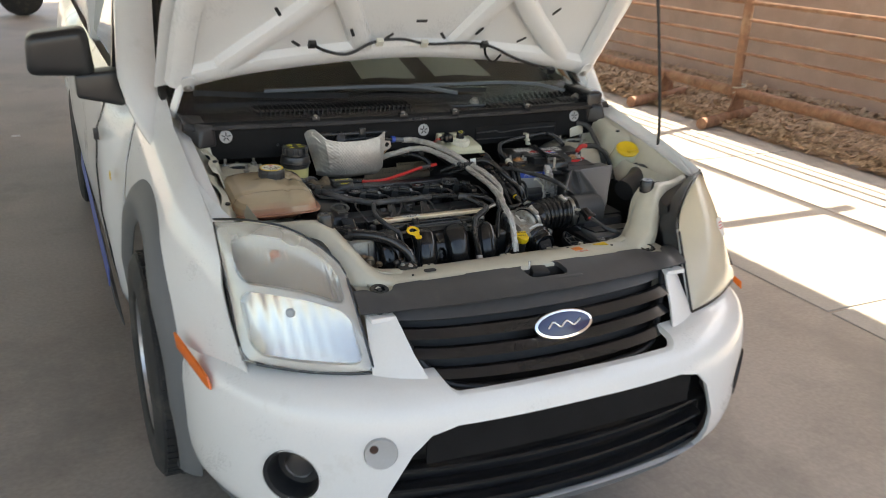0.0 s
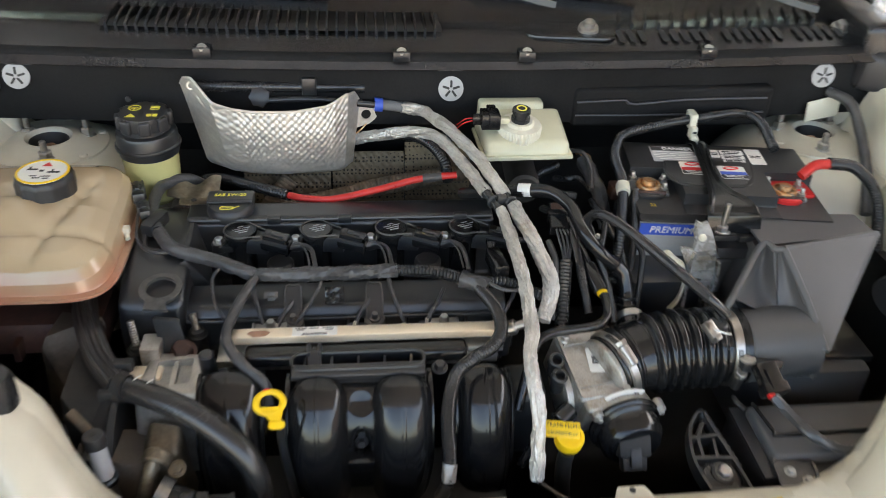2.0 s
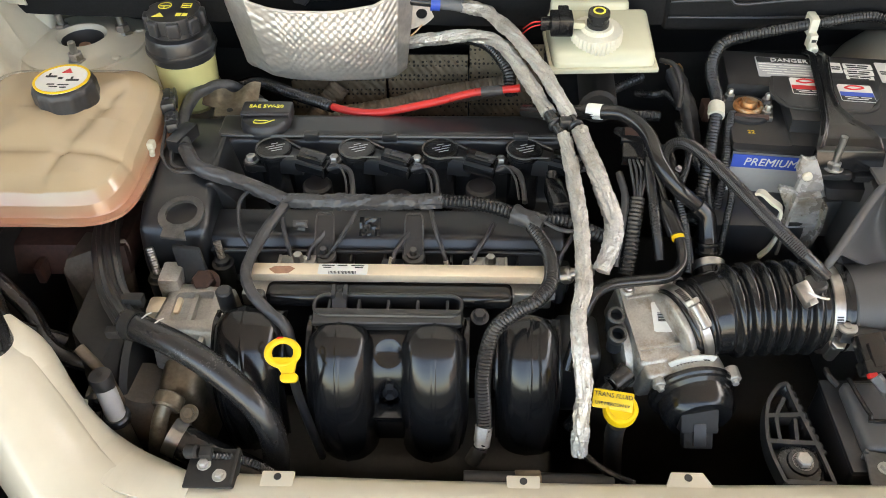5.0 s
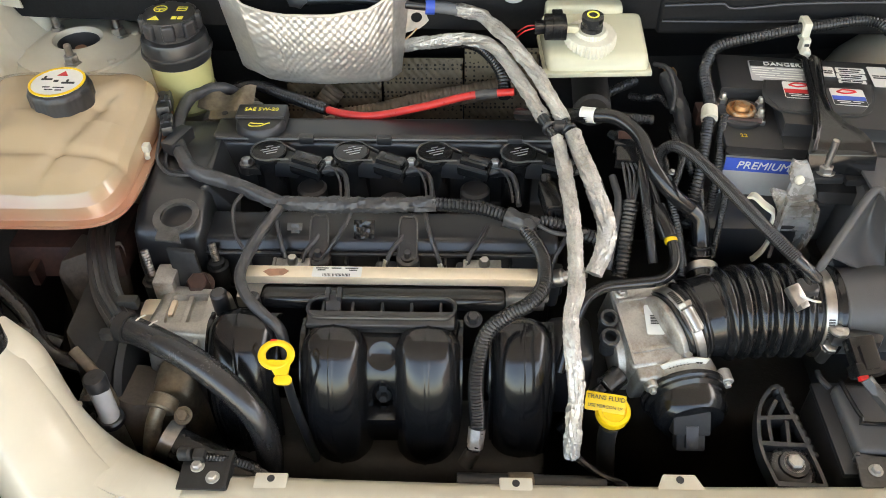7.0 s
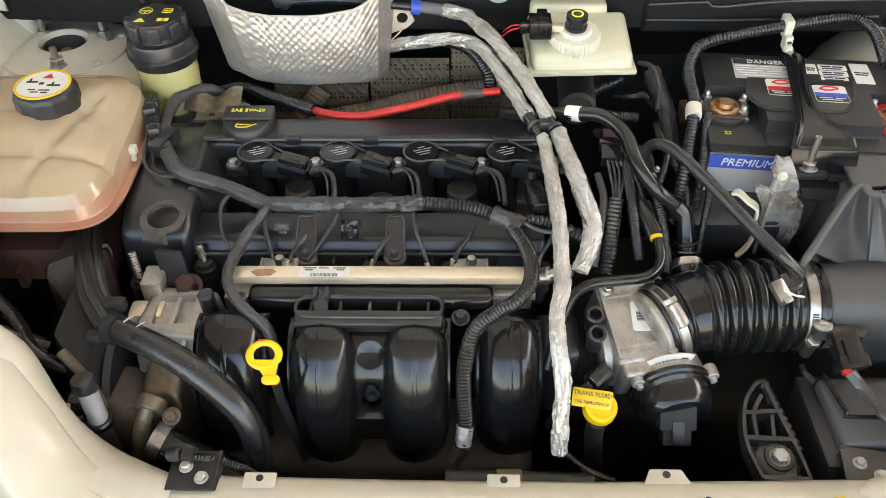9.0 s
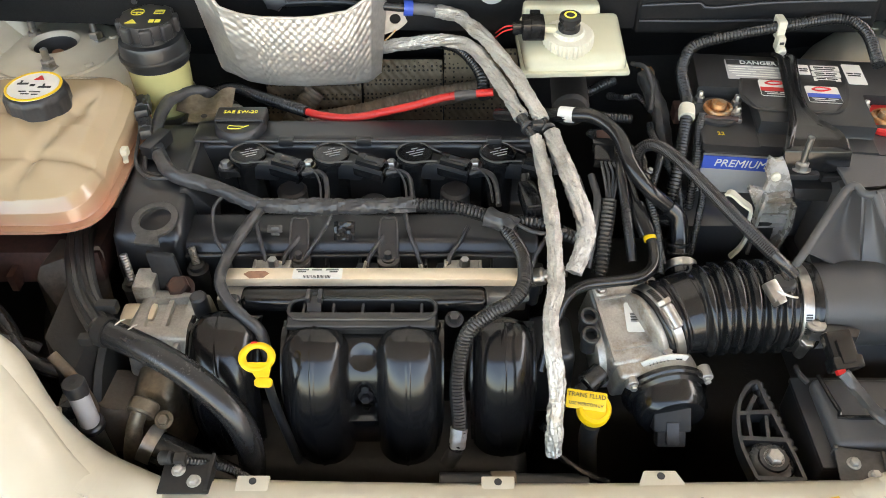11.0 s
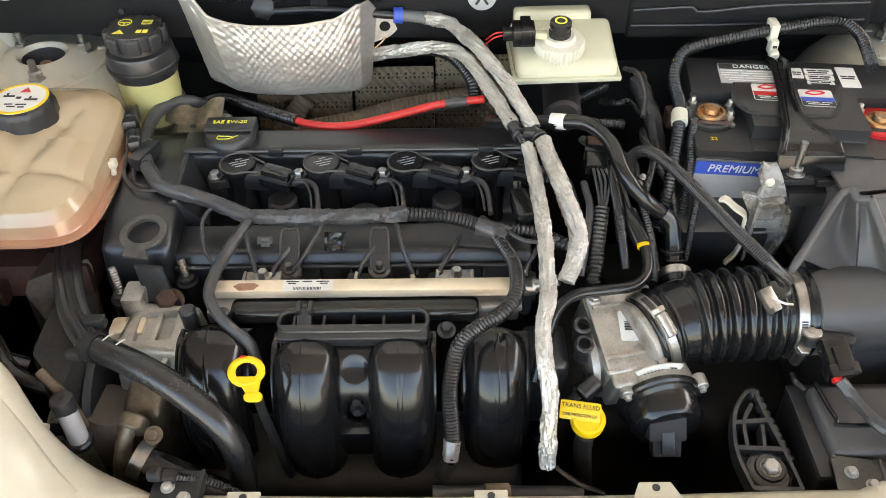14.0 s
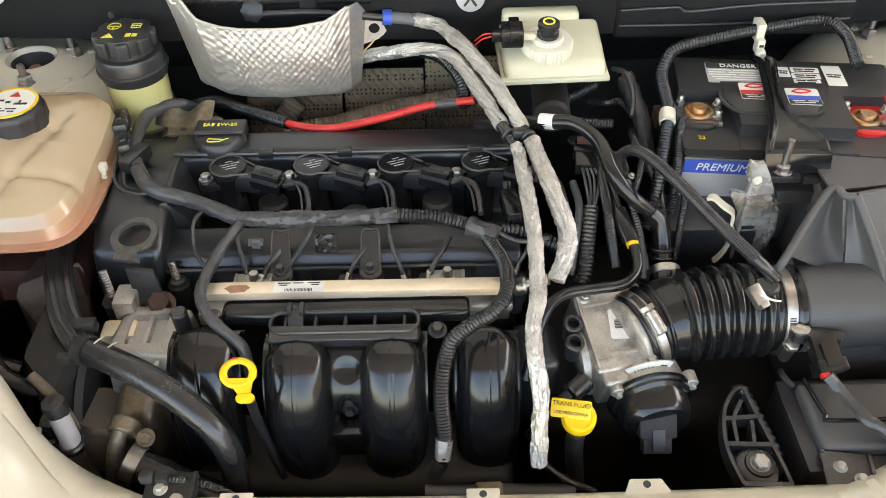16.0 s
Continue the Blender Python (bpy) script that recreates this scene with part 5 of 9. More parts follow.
    for x, z in ((-0.44, 0.925), (-0.23, 0.93), (0.06, 0.905), (0.0, 0.87)):
        part("stud_cap", lathe([(0.009, 0), (0.009, 0.003), (0.004, 0.004), (0.0035, 0.009), (0, 0.009)], (x, 0.19 + 0.05 * abs(x) ** 2, z), (x, -0.8, z + 0.1), 16), "dusty", bh)
    part("white_tag", plate([(0, 0), (0.035, -0.01), (0.04, -0.035), (0.0, -0.03)], 0.003, Matrix.Translation((-0.66, 0.212, 0.94)) @ Matrix.Rotation(radians(80), 4, "X")), "bay", bh)
    part("white_tag", plate([(0, 0), (0.05, 0.012), (0.05, -0.02), (0.0, -0.03)], 0.003, Matrix.Translation((0.535, 0.195, 0.915)) @ Matrix.Rotation(radians(80), 4, "X"), 0.004), "bay", bh)
    return b


engine_bay = bay()


def cowl():
    c = thing("cowl_panel", (0, 0.32, 0.99), "black plastic windscreen cowl with louvred vents", "cowl panel")

    def cp(x, v):
        """v from the front lip back to the glass."""
        e = (x / 0.68) ** 2
        y = along([(0, 0.165), (0.08, 0.178), (0.45, 0.255), (0.6, 0.30), (0.8, 0.36), (1, 0.45)], v) + 0.035 * e * (1 - v) + 0.06 * e * v
        z = along([(0, 0.978), (0.08, 0.992), (0.45, 1.004), (0.6, 0.996), (0.8, 1.004), (1, 1.016)], v)
        return Vector((x, y, z))
    part("panel", surface(lambda u, v: cp(lerp(-0.69, 0.69, u), v), 60, 24, 0.004), "cowl", c, smooth=30)
    # louvre fins on the near vent, slotted vents on the other
    for k in range(34):
        x = lerp(-0.47, -0.02, k / 33)
        part("louvre", sweep([cp(x, 0.36) + Vector((0, 0, 0.004)), cp(x, 0.5) + Vector((0.0, 0, 0.009)), cp(x, 0.66) + Vector((0, 0, 0.010))], [(-0.0022, -0.008), (0.0022, -0.008), (0.0016, 0.005), (-0.0016, 0.005)]), "cowl", c)
    # Flat black sheet over the panel puts the vent's inner shade into colour.
    part("vent_shade_sheet", surface(lambda u, v: cp(lerp(-0.48, -0.01, u), lerp(0.36, 0.68, v)) + Vector((0, 0, 0.0045)), 20, 4), "ink", c)
    for k in range(22):
        x = lerp(0.245, 0.585, k / 21)
        if k in (3, 9, 16):
            continue
        part("vent_slot", moved(plate(rounded_rect(0.0085, 0.033, 0.003, 2), 0.0015), Matrix.Translation(cp(x, 0.30) + Vector((0, 0, 0.0025))) @ Matrix.Rotation(radians(8), 4, "X")), "ink", c)
    for k in range(16):
        x = lerp(0.25, 0.56, k / 15)
        part("louvre", sweep([cp(x, 0.45) + Vector((0, 0, 0.002)), cp(x + 0.015, 0.62) + Vector((0, 0, 0.012))], [(-0.0025, -0.006), (0.0025, -0.006), (0.0018, 0.004), (-0.0018, 0.004)]), "cowl", c)
    for x, v in ((-0.332, 0.10), (-0.07, 0.08), (0.10, 0.08), (0.36, 0.09)):
        p = cp(x, v)
        part("clip_boss", box((p.x - 0.012, p.y - 0.012, p.z - 0.004), (p.x + 0.012, p.y + 0.010, p.z + 0.010), 0.003), "cowl", c)
        part("clip_screw", lathe([(0.007, 0), (0.006, 0.002), (0.002, 0.0015), (0, 0.0015)], p + Vector((0, -0.006, 0.009)), p + Vector((0, -0.5, 1)), 14), "steel", c)
    # wiper spindle area and arm
    p = Vector((0.201, 0.245, 1.006))
    part("wiper_recess", plate(rounded_rect(0.13, 0.06, 0.02), 0.006, Matrix.Translation((0.175, 0.25, 0.998)) @ Matrix.Rotation(-0.1, 4, "Z"), 0.003), "cowl", c)
    part("wiper_spindle", joined(lathe([(0.015, 0), (0.014, 0.006), (0.009, 0.007), (0.008, 0.014), (0, 0.015)], p, p + Vector((0, -0.3, 1)), 20)), "steel", c, "steel wiper spindle nut")
    p2 = Vector((0.596, 0.268, 0.999))
    part("wiper_spindle", joined(lathe([(0.015, 0), (0.014, 0.006), (0.009, 0.007), (0.008, 0.014), (0, 0.015)], p2, p2 + Vector((0, -0.3, 1)), 20)), "steel", c)
    for a, bq in ((Vector((0.16, 0.285, 1.03)), Vector((-0.42, 0.42, 1.035))), (Vector((0.57, 0.30, 1.02)), Vector((0.06, 0.42, 1.035)))):
        w = part("wiper_arm", sweep(spline([a, a.lerp(bq, 0.3) + Vector((0, 0, 0.02)), bq], 0.02), [(-0.008, -0.004), (0.008, -0.004), (0.006, 0.005), (-0.006, 0.005)]), "plastic", c, "black wiper arm")
        part("wiper_blade", sweep(spline([bq + Vector((0.25, -0.045, -0.012)), bq + Vector((0, 0, -0.008)), bq + Vector((-0.2, 0.035, 0.0))], 0.02), [(-0.004, -0.012), (0.004, -0.012), (0.006, 0.004), (-0.006, 0.004)]), "rubber", w)
    part("end_cap", box((0.60, 0.20, 0.93), (0.66, 0.36, 1.03), 0.015, 3), "cowl", c)


cowl()


# ---- the engine ----
engine = thing("engine", (-0.16, 0, 0.3), "four-cylinder petrol engine with black plastic cover and manifold", "engine")
UP = Vector((0, 0, 1))


def extruded(profile, x0, x1, bev=0.003, seg=2):
    """A (y, z) profile drawn out along x."""
    n = len(profile)
    bm = from_data([(x0, y, z) for y, z in profile] + [(x1, y, z) for y, z in profile],
                   [tuple(range(n)), tuple(range(2 * n - 1, n - 1, -1))] + [(i, (i + 1) % n, n + (i + 1) % n, n + i) for i in range(n)])
    return rounded(bm, bev, seg, 25)


def valve_cover():
    prof = [(-0.108, 0.70), (-0.111, 0.742), (-0.107, 0.779), (-0.098, 0.791), (-0.056, 0.794), (-0.050, 0.752), (0.014, 0.750), (0.024, 0.828), (0.034, 0.833), (0.070, 0.832), (0.088, 0.82), (0.094, 0.79), (0.094, 0.70)]
    vc = part("valve_cover", extruded(prof, -0.352, 0.045, 0.005, 3), "plastic", engine, "black plastic valve cover", 32)
    # raised wall at the timing end
    left = [(-0.118, 0.69), (-0.120, 0.765), (-0.108, 0.806), (-0.08, 0.822), (-0.02, 0.830), (0.05, 0.832), (0.084, 0.82), (0.092, 0.79), (0.092, 0.69)]
    part("timing_end", extruded(left, -0.412, -0.335, 0.016, 4), "plastic", vc, smooth=45)
    part("rim_bead", hose([(-0.345, 0.026, 0.8335), (-0.20, 0.0255, 0.8335), (0.042, 0.0255, 0.8335)], 0.0022, 8, 0.02), "plastic", vc)
    part("recess_wall", hexa([(-0.345, -0.05, 0.78), (-0.310, -0.045, 0.78), (-0.325, 0.022, 0.78), (-0.345, 0.022, 0.78), (-0.345, -0.06, 0.829), (-0.338, -0.055, 0.829), (-0.338, 0.028, 0.834), (-0.345, 0.028, 0.834)], 0.004), "plastic", vc)
    for x in (-0.24, -0.15, 0.0):
        part("rim_notch", box((x - 0.009, 0.022, 0.827), (x + 0.009, 0.031, 0.8385), 0.003), "plastic", vc)
    # front flank: ribs and pads
    for k in range(11):
        x = lerp(-0.325, 0.03, k / 10)
        part("flank_rib", box((x - 0.0014, -0.1215, 0.746), (x + 0.0014, -0.100, 0.776), 0.0006), "plastic", vc)
    part("flank_bead", box((-0.335, -0.121, 0.736), (0.04, -0.106, 0.744), 0.002), "plastic", vc)
    part("flank_lip", hose([(-0.335, -0.1105, 0.7795), (-0.15, -0.1105, 0.7795), (0.04, -0.1105, 0.7795)], 0.0026, 10, 0.02), "plastic", vc)
    # lifting-eye boss and the strap in front of it
    eye_m = Matrix.Translation((-0.3585, -0.105, 0.8235)) @ Matrix.Rotation(radians(-8), 4, "Z") @ Matrix.Rotation(radians(8), 4, "X")
    eye = plate([(0.0242 * math.cos(t), 0.0250 * math.sin(t)) for t in [radians(-62 + 304 * q / 36) for q in range(37)]] + [(-0.010, -0.034), (0.018, -0.034)], 0.004, None, 0.0006, 1)
    part("lifting_eye", moved(carved(eye, lathe([(0.0168, -0.02), (0.0168, 0.02)], (0, 0.001, 0), (0, 0.001, 1), 40)), eye_m), "worn", vc, "worn grey steel lifting eye")
    part("boss_strap", hull([(-0.350, -0.165, 0.722), (-0.318, -0.165, 0.722), (-0.350, -0.158, 0.722), (-0.318, -0.158, 0.722), (-0.366, -0.136, 0.806), (-0.336, -0.139, 0.804), (-0.366, -0.131, 0.808), (-0.336, -0.134, 0.806)], 0.002), "dark", vc)
    for p, h in (((-0.323, -0.118, 0.768), 0.02), ((-0.386, -0.142, 0.768), 0.030)):
        q = Vector(p)
        s = part("stud", joined(lathe([(0.011, -0.03), (0.011, -0.002), (0.012, 0), (0.0085, 0.001), (0.0085, 0.006), (0.006, 0.007)], q, q + UP, 14)), "dark", vc)
        part("stud_thread", lathe([(0.0044 if k_ % 2 else 0.0038, h * k_ / 20) for k_ in range(21)], q + UP * 0.006, q + UP * (0.01 + h) + Vector((-0.006, 0.012, 0)), 12), "steel", s)
    # crumpled sheet bracket behind the oil cap
    tabs = surface(lambda u, v: (lerp(-0.386, -0.318, u), lerp(0.128, 0.098, v) - 0.010 * math.sin(math.pi * u), 0.838 + 0.006 * math.sin(u * 9) * (1 - v) - 0.010 * v), 24, 8, 0.0016)
    part("sheet_bracket", joined(tabs, plate([(-0.366, 0.072), (-0.326, 0.072), (-0.322, 0.104), (-0.370, 0.104)], 0.0016, Matrix.Translation((0, 0, 0.828)))), "tarnish", vc, "bent grey-brown sheet bracket")
    part("bracket_hole", cyl((-0.349, 0.084, 0.8285), (-0.349, 0.084, 0.8302), 0.0038, seg=14), "ink", vc)
    # oil filler cap
    c = Vector((-0.297, 0.052, 0.828))
    cap = part("oil_cap", lathe([(0.029, 0), (0.030, 0.006), (0.0285, 0.013), (0.026, 0.016), (0.0, 0.0165)], c, c + UP, 40), "dusty", engine, "black oil filler cap with yellow print")
    part("cap_bar", joined(box((c.x - 0.0295, c.y - 0.002, c.z + 0.004), (c.x + 0.0295, c.y + 0.024, c.z + 0.0205), 0.003, 3)), "dusty", cap, "raised grip bar")
    part("cap_ridge", hose([(c.x - 0.028, c.y - 0.0025, c.z + 0.0185), (c.x + 0.028, c.y - 0.0025, c.z + 0.0185)], 0.0016, 10, 0.02), "dusty", cap)
    part("cap_text", lettering("SAE 5W-20", 0.0085, Matrix.Translation((c.x, c.y + 0.0115, c.z + 0.0208)) @ Matrix.Scale(1.0, 4)), "graphic", cap)
    can = [hose([(-0.010, 0.001, 0), (-0.010, -0.005, 0), (0.003, -0.005, 0), (0.006, -0.001, 0), (-0.004, 0.0, 0), (-0.010, 0.001, 0)], 0.0006, 6, 0.002), hose([(0.005, -0.004, 0), (0.010, 0.0, 0), (0.013, 0.001, 0)], 0.0006, 6, 0.002)]
    part("cap_symbol", moved(joined(*can), Matrix.Translation((c.x, c.y - 0.012, c.z + 0.0168))), "graphic", cap)
    return vc


cover = valve_cover()


def ignition_coil(x, y=0.006, z=0.830):
    c = Vector((x, y, z))
    k = part("ignition_coil", lathe([(0.0175, -0.080), (0.0182, -0.02), (0.0192, -0.007), (0.0206, -0.005), (0.0208, 0.0), (0.0200, 0.0016), (0.0190, 0.0018), (0.0183, 0.0010), (0.0, 0.0010)], c, c + UP, 44), "gloss", engine, "black ignition coil with plug")
    # teardrop rim running out to the plug
    a = radians(-17)
    rim = [(0.0196 * math.cos(t), 0.0196 * math.sin(t)) for t in [radians(48 + 264 * q / 30) for q in range(31)]]
    rim = [Vector((x + px * math.cos(a) - py * math.sin(a), y + px * math.sin(a) + py * math.cos(a), z + 0.0016)) for px, py in [(0.030, 0.0085)] + rim + [(0.030, -0.0085)]]
    part("coil_rim", sweep(spline(rim, 0.002), circle(0.0011, 8)), "worn", k)
    tilt = Matrix.Translation(c) @ Matrix.Rotation(a, 4, "Z")
    part("coil_neck", moved(hull([(0.004, -0.015, -0.024), (0.004, 0.015, -0.024), (0.038, -0.0088, -0.024), (0.038, 0.0088, -0.024), (0.004, -0.015, -0.0028), (0.004, 0.015, -0.0028), (0.037, -0.0085, -0.0030), (0.037, 0.0085, -0.0030)], 0.0018), tilt), "plastic", k)
    m = tilt @ Matrix.Translation((0.047, 0.0, -0.004)) @ Matrix.Rotation(radians(6), 4, "Y")
    pl = part("coil_plug", moved(joined(box((-0.018, -0.0100, -0.015), (0.019, 0.0100, -0.001), 0.002), box((-0.015, -0.0085, -0.002), (0.015, 0.0085, 0.0065), 0.002)), m), "gloss", k, "black two-pin plug")
    part("plug_latch", moved(joined(box((-0.006, -0.0035, 0.006), (0.017, 0.0035, 0.0082), 0.0008), box((0.010, -0.006, 0.004), (0.0165, 0.006, 0.0075), 0.0008)), m), "dusty", pl)
    for dy in (-0.0098, 0.0098):
        part("plug_rib", moved(box((-0.016, dy - 0.0012, -0.004), (0.018, dy + 0.0012, 0.001), 0.0005), m), "dusty", pl)
    part("plug_lip", moved(box((0.0165, -0.0108, -0.0158), (0.0200, 0.0108, -0.0005), 0.001), m), "gloss", pl)
    part("coil_print", bars([[(-0.004, 0.004)], [(-0.011, -0.001), (0.001, 0.011)], [(-0.009, 0.008)], [(-0.006, 0.006)]], Matrix.Translation((x, y + 0.007, z + 0.0012)) @ Matrix.Rotation(0.35, 4, "Z"), 0.0012, 0.0044, 0.0002), "greylabel", k)
    b = Vector((x - 0.026, y - 0.006, z - 0.012))
    part("coil_ear", joined(cyl(b - UP * 0.012, b - UP * 0.001, 0.0098, seg=18, bev=0.001), hull([tuple(b + Vector(v)) for v in ((0.0, -0.009, -0.010), (0.018, -0.010, -0.010), (0.018, 0.012, -0.010), (0.0, 0.009, -0.010), (0.0, -0.009, -0.002), (0.018, -0.010, -0.002), (0.018, 0.012, -0.002), (0.0, 0.009, -0.002))], 0.001)), "plastic", k)
    part("coil_bolt", joined(cyl(b - UP * 0.001, b + UP * 0.0008, 0.0080, seg=18), lathe([(0.0062, 0), (0.0062, 0.005), (0.0052, 0.0062), (0.003, 0.0064), (0.003, 0.0052), (0, 0.0052)], b, b + UP, 6)), "steel", k, "zinc hex bolt")
    w0 = m @ Vector((0.019, 0.0, -0.008))
    part("spare_wire", hose([w0 + Vector((0.0, 0.004, 0.001)), w0 + Vector((0.012, 0.002, 0.004)), w0 + Vector((0.022, -0.016, 0.0)), w0 + Vector((0.026, -0.040, -0.010))], 0.0013, 6, 0.003), "loom", k)
    part("coil_lead", hose([w0, w0 + Vector((0.014, 0.003, 0.001)), w0 + Vector((0.026, -0.004, -0.001)), w0 + Vector((0.031, -0.024, -0.006)), w0 + Vector((0.032, -0.046, -0.010))], 0.0030, 8, 0.003, rough=0.25), "loom", k)


for cx in (-0.281, -0.186, -0.0915, 0.0035):
    ignition_coil(cx)
for px_, py_ in ((-0.232, 0.004), (-0.137, -0.02), (-0.045, 0.002)):
    part("cover_plug", lathe([(0.017, -0.02), (0.017, -0.003), (0.014, 0), (0, 0.0015)], (px_, py_ - 0.02, 0.798), (px_, py_ - 0.02, 1), 20), "dusty", cover)


def block():
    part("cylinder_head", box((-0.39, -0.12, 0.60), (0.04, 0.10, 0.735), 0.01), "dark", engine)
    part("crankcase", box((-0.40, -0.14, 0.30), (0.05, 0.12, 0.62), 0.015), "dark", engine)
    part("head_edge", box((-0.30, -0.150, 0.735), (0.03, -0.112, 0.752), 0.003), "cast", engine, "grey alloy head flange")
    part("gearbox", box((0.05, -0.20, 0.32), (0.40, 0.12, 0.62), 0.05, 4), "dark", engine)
    # alternator bracket and pump castings at the belt end
    a = part("belt_bracket", carved(hexa([(-0.385, -0.225, 0.66), (-0.30, -0.235, 0.66), (-0.29, -0.15, 0.66), (-0.38, -0.14, 0.66), (-0.378, -0.212, 0.768), (-0.300, -0.222, 0.772), (-0.296, -0.165, 0.778), (-0.366, -0.15, 0.772)], 0.006, 3), box((-0.358, -0.205, 0.764), (-0.318, -0.168, 0.80), 0.004)), "cast", engine, "grey cast alloy bracket")
    part("bracket_web", box((-0.340, -0.206, 0.762), (-0.335, -0.167, 0.771), 0.001), "cast", a)
    part("bracket_rib", box((-0.366, -0.218, 0.71), (-0.360, -0.21, 0.766), 0.002), "cast", a)
    part("bracket_rib", box((-0.325, -0.228, 0.70), (-0.319, -0.218, 0.764), 0.002), "cast", a)
    part("bracket_post", box((-0.378, -0.165, 0.74), (-0.356, -0.135, 0.786), 0.003), "cast", a)
    part("bracket_bolt", bolt((-0.334, -0.150, 0.768), (0, -0.4, 1), 0.012, 0.012, 1.3), "grime", a, "rusty bolt head")
    part("idler_block", box((-0.388, -0.192, 0.745), (-0.352, -0.168, 0.768), 0.005), "rail", a)
    part("pump_body", lathe([(0.0, 0), (0.03, 0.0), (0.034, 0.01), (0.034, 0.05), (0.028, 0.06)], (-0.40, -0.25, 0.66), (-0.36, -0.23, 0.80), 24), "mountmetal", a)
    part("pump_foot", hexa([(-0.376, -0.268, 0.64), (-0.322, -0.272, 0.64), (-0.318, -0.232, 0.64), (-0.370, -0.224, 0.64), (-0.366, -0.258, 0.728), (-0.328, -0.262, 0.722), (-0.324, -0.234, 0.740), (-0.362, -0.226, 0.744)], 0.010, 3), "tarnish", a)
    part("pulley", lathe([(0.0, 0), (0.075, 0), (0.08, 0.006), (0.074, 0.012), (0.08, 0.018), (0.074, 0.024), (0.06, 0.03), (0, 0.028)], (-0.395, -0.20, 0.68), (-0.425, -0.20, 0.68), 40), "dark", engine, "belt pulley")
    part("drive_belt", box((-0.428, -0.285, 0.50), (-0.405, -0.19, 0.745), 0.01), "rubber", engine, "ribbed drive belt")
    part("belt_cover", hexa([(-0.46, -0.24, 0.60), (-0.40, -0.30, 0.60), (-0.39, -0.20, 0.60), (-0.46, -0.15, 0.60), (-0.445, -0.23, 0.785), (-0.41, -0.27, 0.765), (-0.40, -0.20, 0.78), (-0.445, -0.15, 0.79)], 0.008), "dark", engine)
    part("mount_plate", hull([(-0.497, -0.128, 0.762), (-0.488, -0.080, 0.768), (-0.432, -0.094, 0.770), (-0.492, -0.122, 0.774), (-0.484, -0.078, 0.776), (-0.436, -0.092, 0.778), (-0.520, -0.108, 0.60), (-0.440, -0.158, 0.60), (-0.516, -0.096, 0.60), (-0.43, -0.14, 0.60)], 0.006, 3), "mountmetal", engine, "dull grey-brown engine mount plate")
    part("water_pipe", hose([(-0.345, -0.285, 0.742), (-0.352, -0.297, 0.725), (-0.358, -0.31, 0.69), (-0.345, -0.318, 0.66), (-0.33, -0.318, 0.655)], 0.0080, 14), "tarnish", engine, "tarnished coolant pipe")
    part("pipe_flange", joined(cyl((-0.342, -0.275, 0.742), (-0.345, -0.289, 0.738), 0.0145, seg=20, bev=0.002), bolt((-0.322, -0.292, 0.735), (0, -0.6, 1), 0.006)), "tarnish", engine)
    part("lower_hose", hose([(-0.34, -0.30, 0.705), (-0.30, -0.312, 0.69), (-0.25, -0.32, 0.66), (-0.20, -0.325, 0.62)], 0.017, 18), "rubber", engine, "black lower coolant hose")
    part("hose_collar", hose([(-0.346, -0.298, 0.708), (-0.334, -0.301, 0.703)], 0.0185, 18), "steel", engine)
    # fuel rail with injectors
    r = part("fuel_rail", box((-0.279, -0.170, 0.7925), (0.032, -0.153, 0.803), 0.0022), "rail", engine, "tan coated fuel rail with a printed label")
    part("rail_cap", box((-0.288, -0.170, 0.791), (-0.276, -0.156, 0.802), 0.002), "steel", r)
    part("rail_end", joined(cyl((0.03, -0.163, 0.797), (0.065, -0.168, 0.812), 0.0055, seg=14), cyl((0.035, -0.163, 0.798), (0.045, -0.165, 0.803), 0.009, seg=16, bev=0.002)), "steel", r)
    part("rust_patch", plate([(-0.013, 0.001), (-0.008, 0.005), (0.008, 0.0055), (0.013, 0.002), (0.008, -0.004), (-0.006, -0.005)], 0.0006, Matrix.Translation((-0.246, -0.164, 0.8028))), "rust", r, "brown stain on the rail")
    m = Matrix.Translation((-0.184, -0.1622, 0.8030))
    part("rail_label", plate(rounded_rect(0.050, 0.0145, 0.001, 1), 0.0006, m), "white", r)
    part("label_print", bars([[(-0.022, -0.009), (-0.006, 0.004), (0.008, 0.021)], [(-0.02, -0.012), (0.012, 0.02)]], m @ Matrix.Translation((0, 0.004, 0.0007)), 0.0014, 0.0028, 0.0002), "ink", r)
    rnd = random.Random(3)
    part("bar_code", joined(*[moved(box((-0.014 + 0.0014 * k, -0.0070, 0.0007), (-0.0136 + 0.0014 * k + 0.0006 * rnd.random(), -0.0032, 0.0009), 0), m) for k in range(20)]), "ink", r)
    part("rail_shade", box((-0.262, -0.1885, 0.772), (-0.013, -0.164, 0.7905), 0.0085, 6), "gloss", engine, "black strip below the rail")
    part("rail_step", box((-0.012, -0.176, 0.776), (0.03, -0.165, 0.784), 0.002), "cast", r)
    for x in (-0.228, -0.138, -0.053, 0.036):
        inj = part("injector", joined(box((x - 0.012, -0.142, 0.75), (x + 0.012, -0.122, 0.782), 0.004), cyl((x, -0.148, 0.75), (x, -0.156, 0.786), 0.007, seg=12)), "plastic", engine, "black injector plug")
        part("injector_wire", hose([(x, -0.13, 0.782), (x + 0.003, -0.122, 0.79), (x + 0.014, -0.105, 0.797), (x + 0.022, -0.086, 0.80)], 0.0026, 8, 0.003, rough=0.3), "loom", inj)
        part("wire_end", cyl((x - 0.003, -0.132, 0.780), (x - 0.001, -0.128, 0.788), 0.002, seg=8), "clip", inj)
